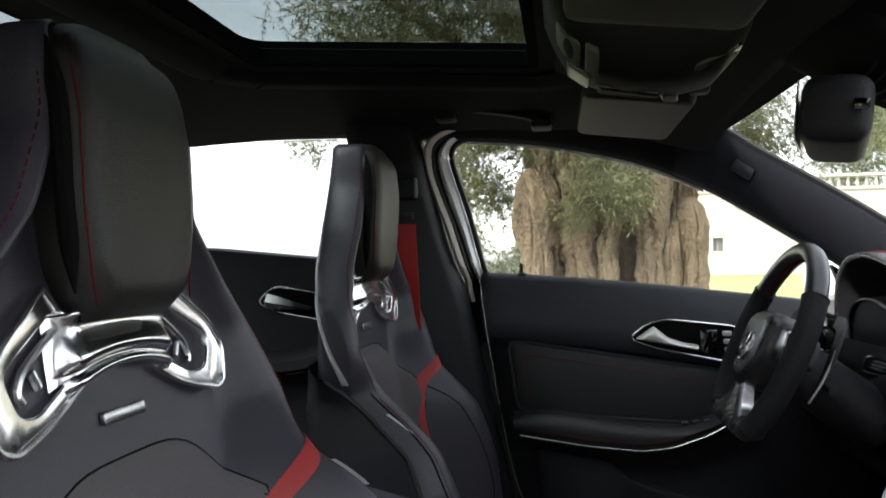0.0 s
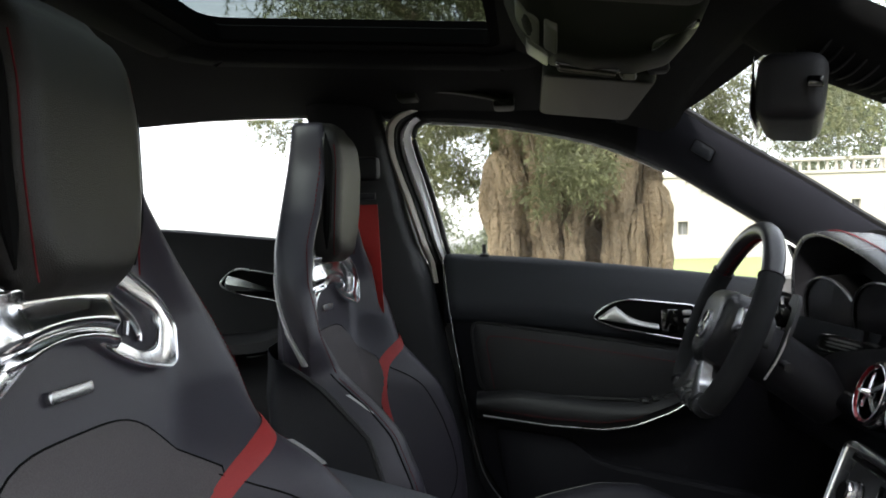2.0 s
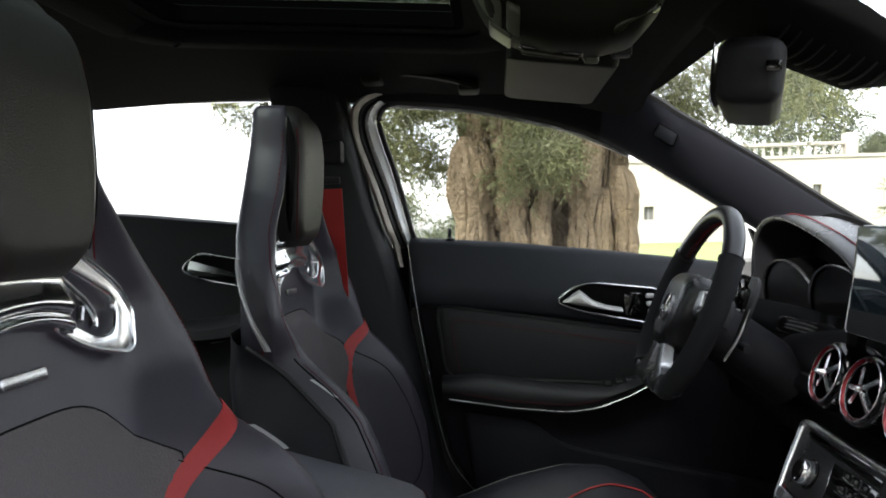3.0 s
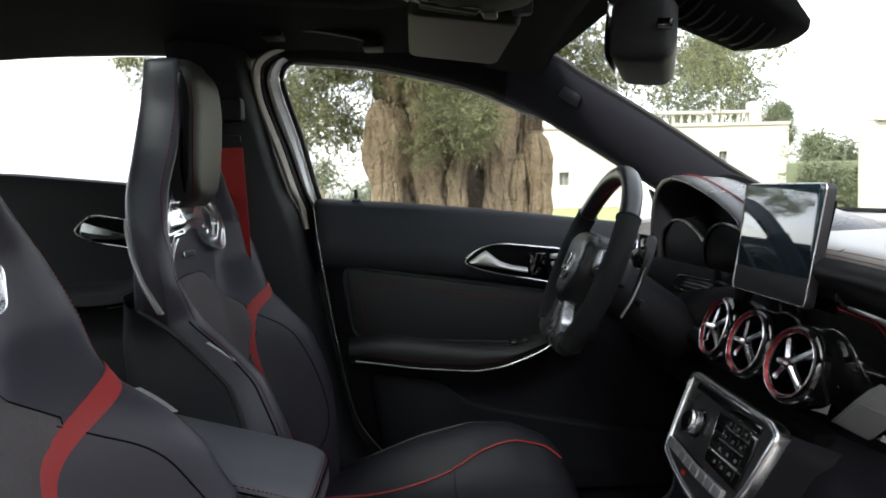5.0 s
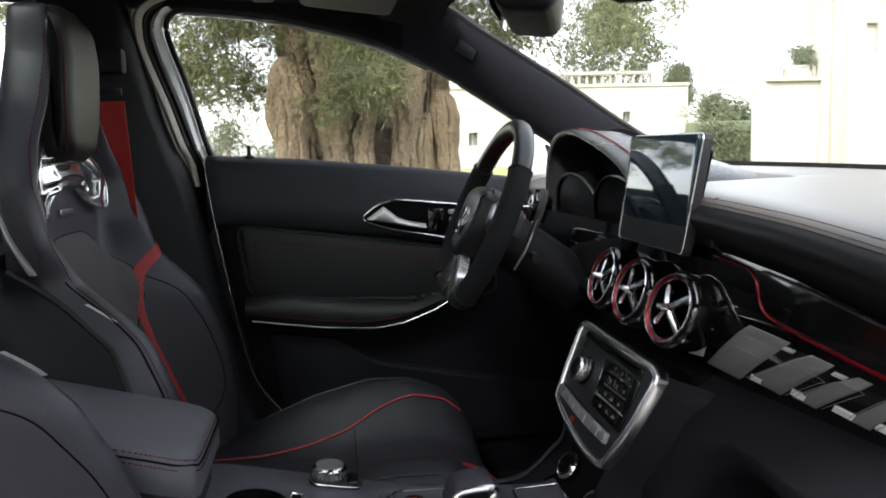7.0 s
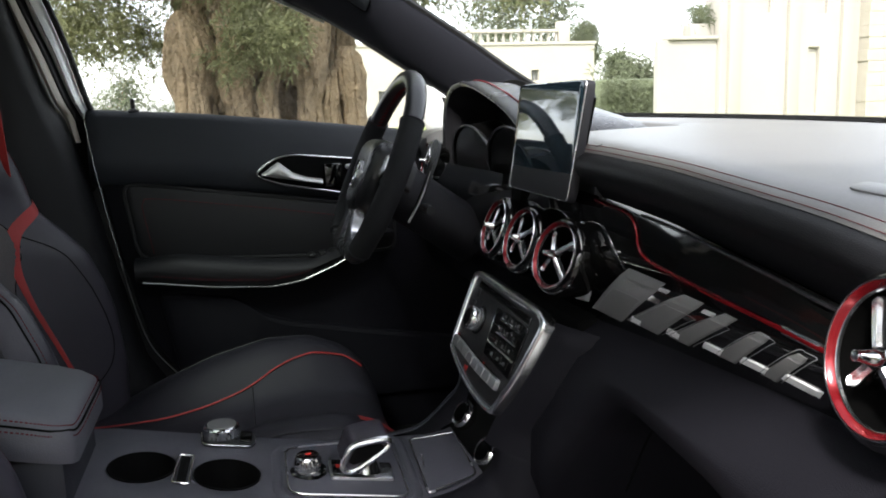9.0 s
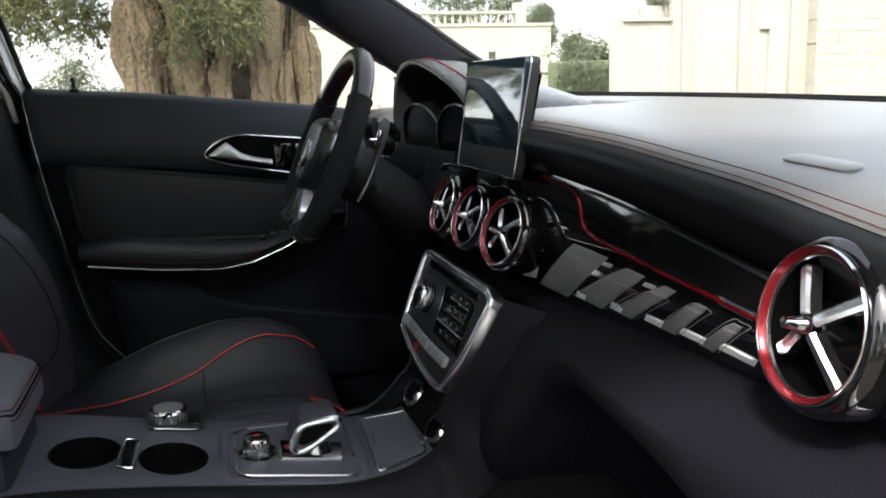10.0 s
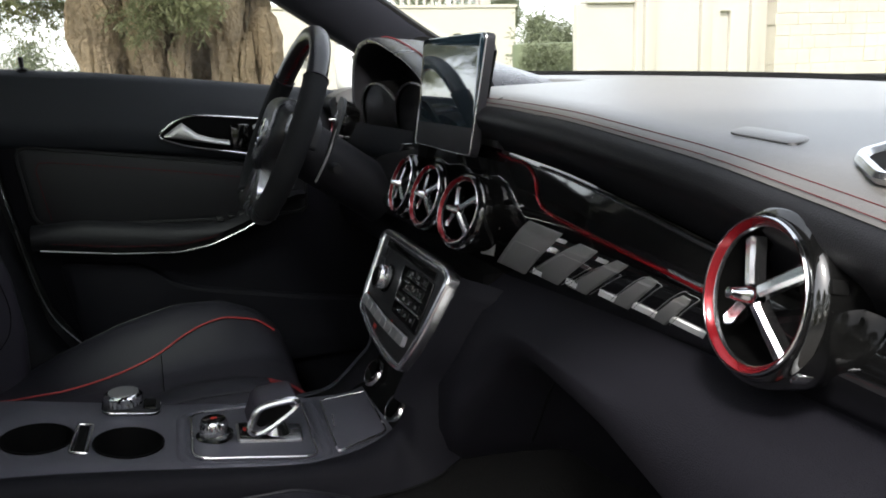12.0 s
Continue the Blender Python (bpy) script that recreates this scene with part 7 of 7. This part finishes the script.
WM = Matrix((Vector((0, 1, 0)), wu, wnorm)).transposed().to_4x4()
WM.translation = WC


def rim_at(a):
    """Angle from the top, clockwise seen from the seat's side of +y."""
    x, y = 0.166 * math.sin(a), 0.160 * math.cos(a)
    if y < -0.132:
        y = -0.132 - (y + 0.132) * 0.25 * -1 * 0.3
    return WM @ Vector((x, y, 0))


def rim_piece(a0, a1, mat, nm, lbl, rx=0.0165, rz=0.0145):
    n = max(6, int(abs(a1 - a0) / 5))
    pts = [rim_at(radians(a0 + (a1 - a0) * i / n)) for i in range(n + 1)]
    return part(nm, tube(pts, rz, 12, up=wnorm, ry=rx), mat, wheel, lbl, sharp=70)


rim_piece(-58, 58, DASHSKIN, "rim_top", "smooth black leather rim")
rim_piece(58, 140, SUEDE, "rim_grip", "thick suede grip", 0.0185, 0.0165)
rim_piece(-58, -140, SUEDE, "rim_grip", "thick suede grip", 0.0185, 0.0165)
rim_piece(139, 221, DASHSKIN, "rim_bottom", "flat leather lower rim")
for a in (58, -58, 139, -139):
    part("rim_joint", tube([rim_at(radians(a - 0.35)), rim_at(radians(a + 0.35))], 0.0180, 12, up=wnorm, ry=0.0198), SHELL, wheel)
for s in np.linspace(-56, 56, 40):
    part("stitch", tube([WM @ Vector((0.150 * math.sin(radians(s)), 0.1445 * math.cos(radians(s)), -0.004)), WM @ Vector((0.150 * math.sin(radians(s + 1.6)), 0.1445 * math.cos(radians(s + 1.6)), 0.002))], 0.0011, 5, up=(0, 1, 0)), REDTHREAD, wheel)
hubpoly = [(u, v - 0.010) for u, v in rounded([(-0.070, 0.045), (-0.045, 0.062), (0.045, 0.062), (0.070, 0.045), (0.072, -0.005), (0.045, -0.060), (0.0, -0.072), (-0.045, -0.060), (-0.072, -0.005)], 0.03, 4)]
part("airbag_cover", plate(hubpoly, lambda u, v, d: WM @ Vector((u, v, d - 0.035)), 0.062, 0.022, (), 5), DASHSKIN, wheel, "padded leather airbag cover", sharp=60)
part("emblem_ring", lathe([(0.0240, 0.0), (0.0240, 0.003), (0.0225, 0.0045), (0.0210, 0.003), (0.0210, 0.0)], WM @ Matrix.Translation((0, -0.014, 0.0265)), 28), CHROME, wheel, "chrome emblem ring")
for i in range(3):
    mm = WM @ Matrix.Translation((0, -0.014, 0.0275)) @ Matrix.Rotation(radians(90 + 120 * i), 4, "Z")
    part("emblem_bar", skin([[mm @ Vector((r, w, h)) for w, h in ((-q, 0), (0, 0.0025), (q, 0))] for r, q in ((0, 0.004), (0.0225, 0.0008))]), CHROME, wheel)
for sg in (1, -1):
    sp = rounded([(0.058 * sg, 0.035), (0.100 * sg, 0.040), (0.148 * sg, 0.026), (0.156 * sg, -0.014), (0.120 * sg, -0.012), (0.066 * sg, -0.022)], 0.012, 4)
    part("spoke", plate(sp, lambda u, v, d: WM @ Vector((u, v, d - 0.03)), 0.032, 0.008, (), 3), PLASTIC, wheel, "black spoke", sharp=60)
    kp = rounded([(0.074 * sg, 0.030), (0.112 * sg, 0.032), (0.120 * sg, 0.004), (0.080 * sg, -0.010)], 0.008, 4)
    part("key_pad", plate(kp, lambda u, v, d: WM @ Vector((u, v, d - 0.001)), 0.010, 0.004, (), 3), SATIN, wheel, "satin key pad", sharp=60)
    lowp = spline([(0.020 * sg, -0.062, 0), (0.030 * sg, -0.085, 0), (0.045 * sg, -0.112, 0), (0.064 * sg, -0.128, 0)], 5)
    part("lower_spoke", sweep([WM @ Vector((p.x, p.y, 0.010 + 0.10 * (p.y + 0.062))) for p in lowp], [(-0.017, -0.008), (0.017, -0.008), (0.014, 0.007), (0, 0.011), (-0.014, 0.007)], up=wnorm, scales=[0.8 + 0.6 * i / 15 for i in range(16)]), BRIGHT, wheel, "satin silver lower spoke")
    pad = spline([(0.085 * sg, 0.070, 0), (0.118 * sg, 0.062, 0), (0.130 * sg, 0.020, 0), (0.128 * sg, -0.020, 0), (0.112 * sg, -0.055, 0)], 5)
    pads = [WM @ Vector((p.x, p.y, -0.055)) for p in pad]
    pd_ob = part("shift_paddle", sweep(pads, [(-0.012, -0.0025), (0.012, -0.002), (0.012, 0.002), (-0.012, 0.0025)], up=wnorm, scales=[0.35 + 0.65 * math.sin(math.pi * min(1, 0.15 + i / 22)) for i in range(21)]), PLASTIC, wheel, "black gear paddle")
    part("paddle_edge", tube([WM @ Vector((p.x * 1.07, p.y, -0.0535)) for p in pad[9:]], 0.0019, 6, up=wnorm), SILVER, pd_ob, "chrome edge")
part("column", tube([WC - wnorm * 0.03 - wu * 0.012, WC - wnorm * 0.10 - wu * 0.026, WC - wnorm * 0.20 - wu * 0.048], 0.046, 20, up=(0, 1, 0), ry=0.058), LOWSKIN, wheel, "black steering column shroud")
for sg, dz in ((1, 0.02), (-1, -0.03)):
    s0 = WC - wnorm * 0.075
    part("stalk", tube([s0 + Vector((0, 0.04 * sg, dz)), s0 + Vector((-0.005, 0.09 * sg, dz + 0.005)), s0 + Vector((-0.006, 0.118 * sg, dz + 0.004))], 0.007, 10), PLASTIC, wheel, "column stalk")
part("cruise_stalk", tube([(-0.045, 0.45, 0.883), (-0.050, 0.39, 0.892), (-0.050, 0.328, 0.902)], 0.0034, 8), SILVER, wheel, "thin stalk with a bright edge")
pedal = thing("foot_pedal", "dark metal foot pedal", "pedal", (0.22, 0.3, 0.42))
part("plate", placed(box(-0.008, 0.008, -0.03, 0.03, -0.05, 0.05, 0.004, 2), pose(0.22, 0.30, 0.46, 0, -30, 0)), SATIN, pedal)
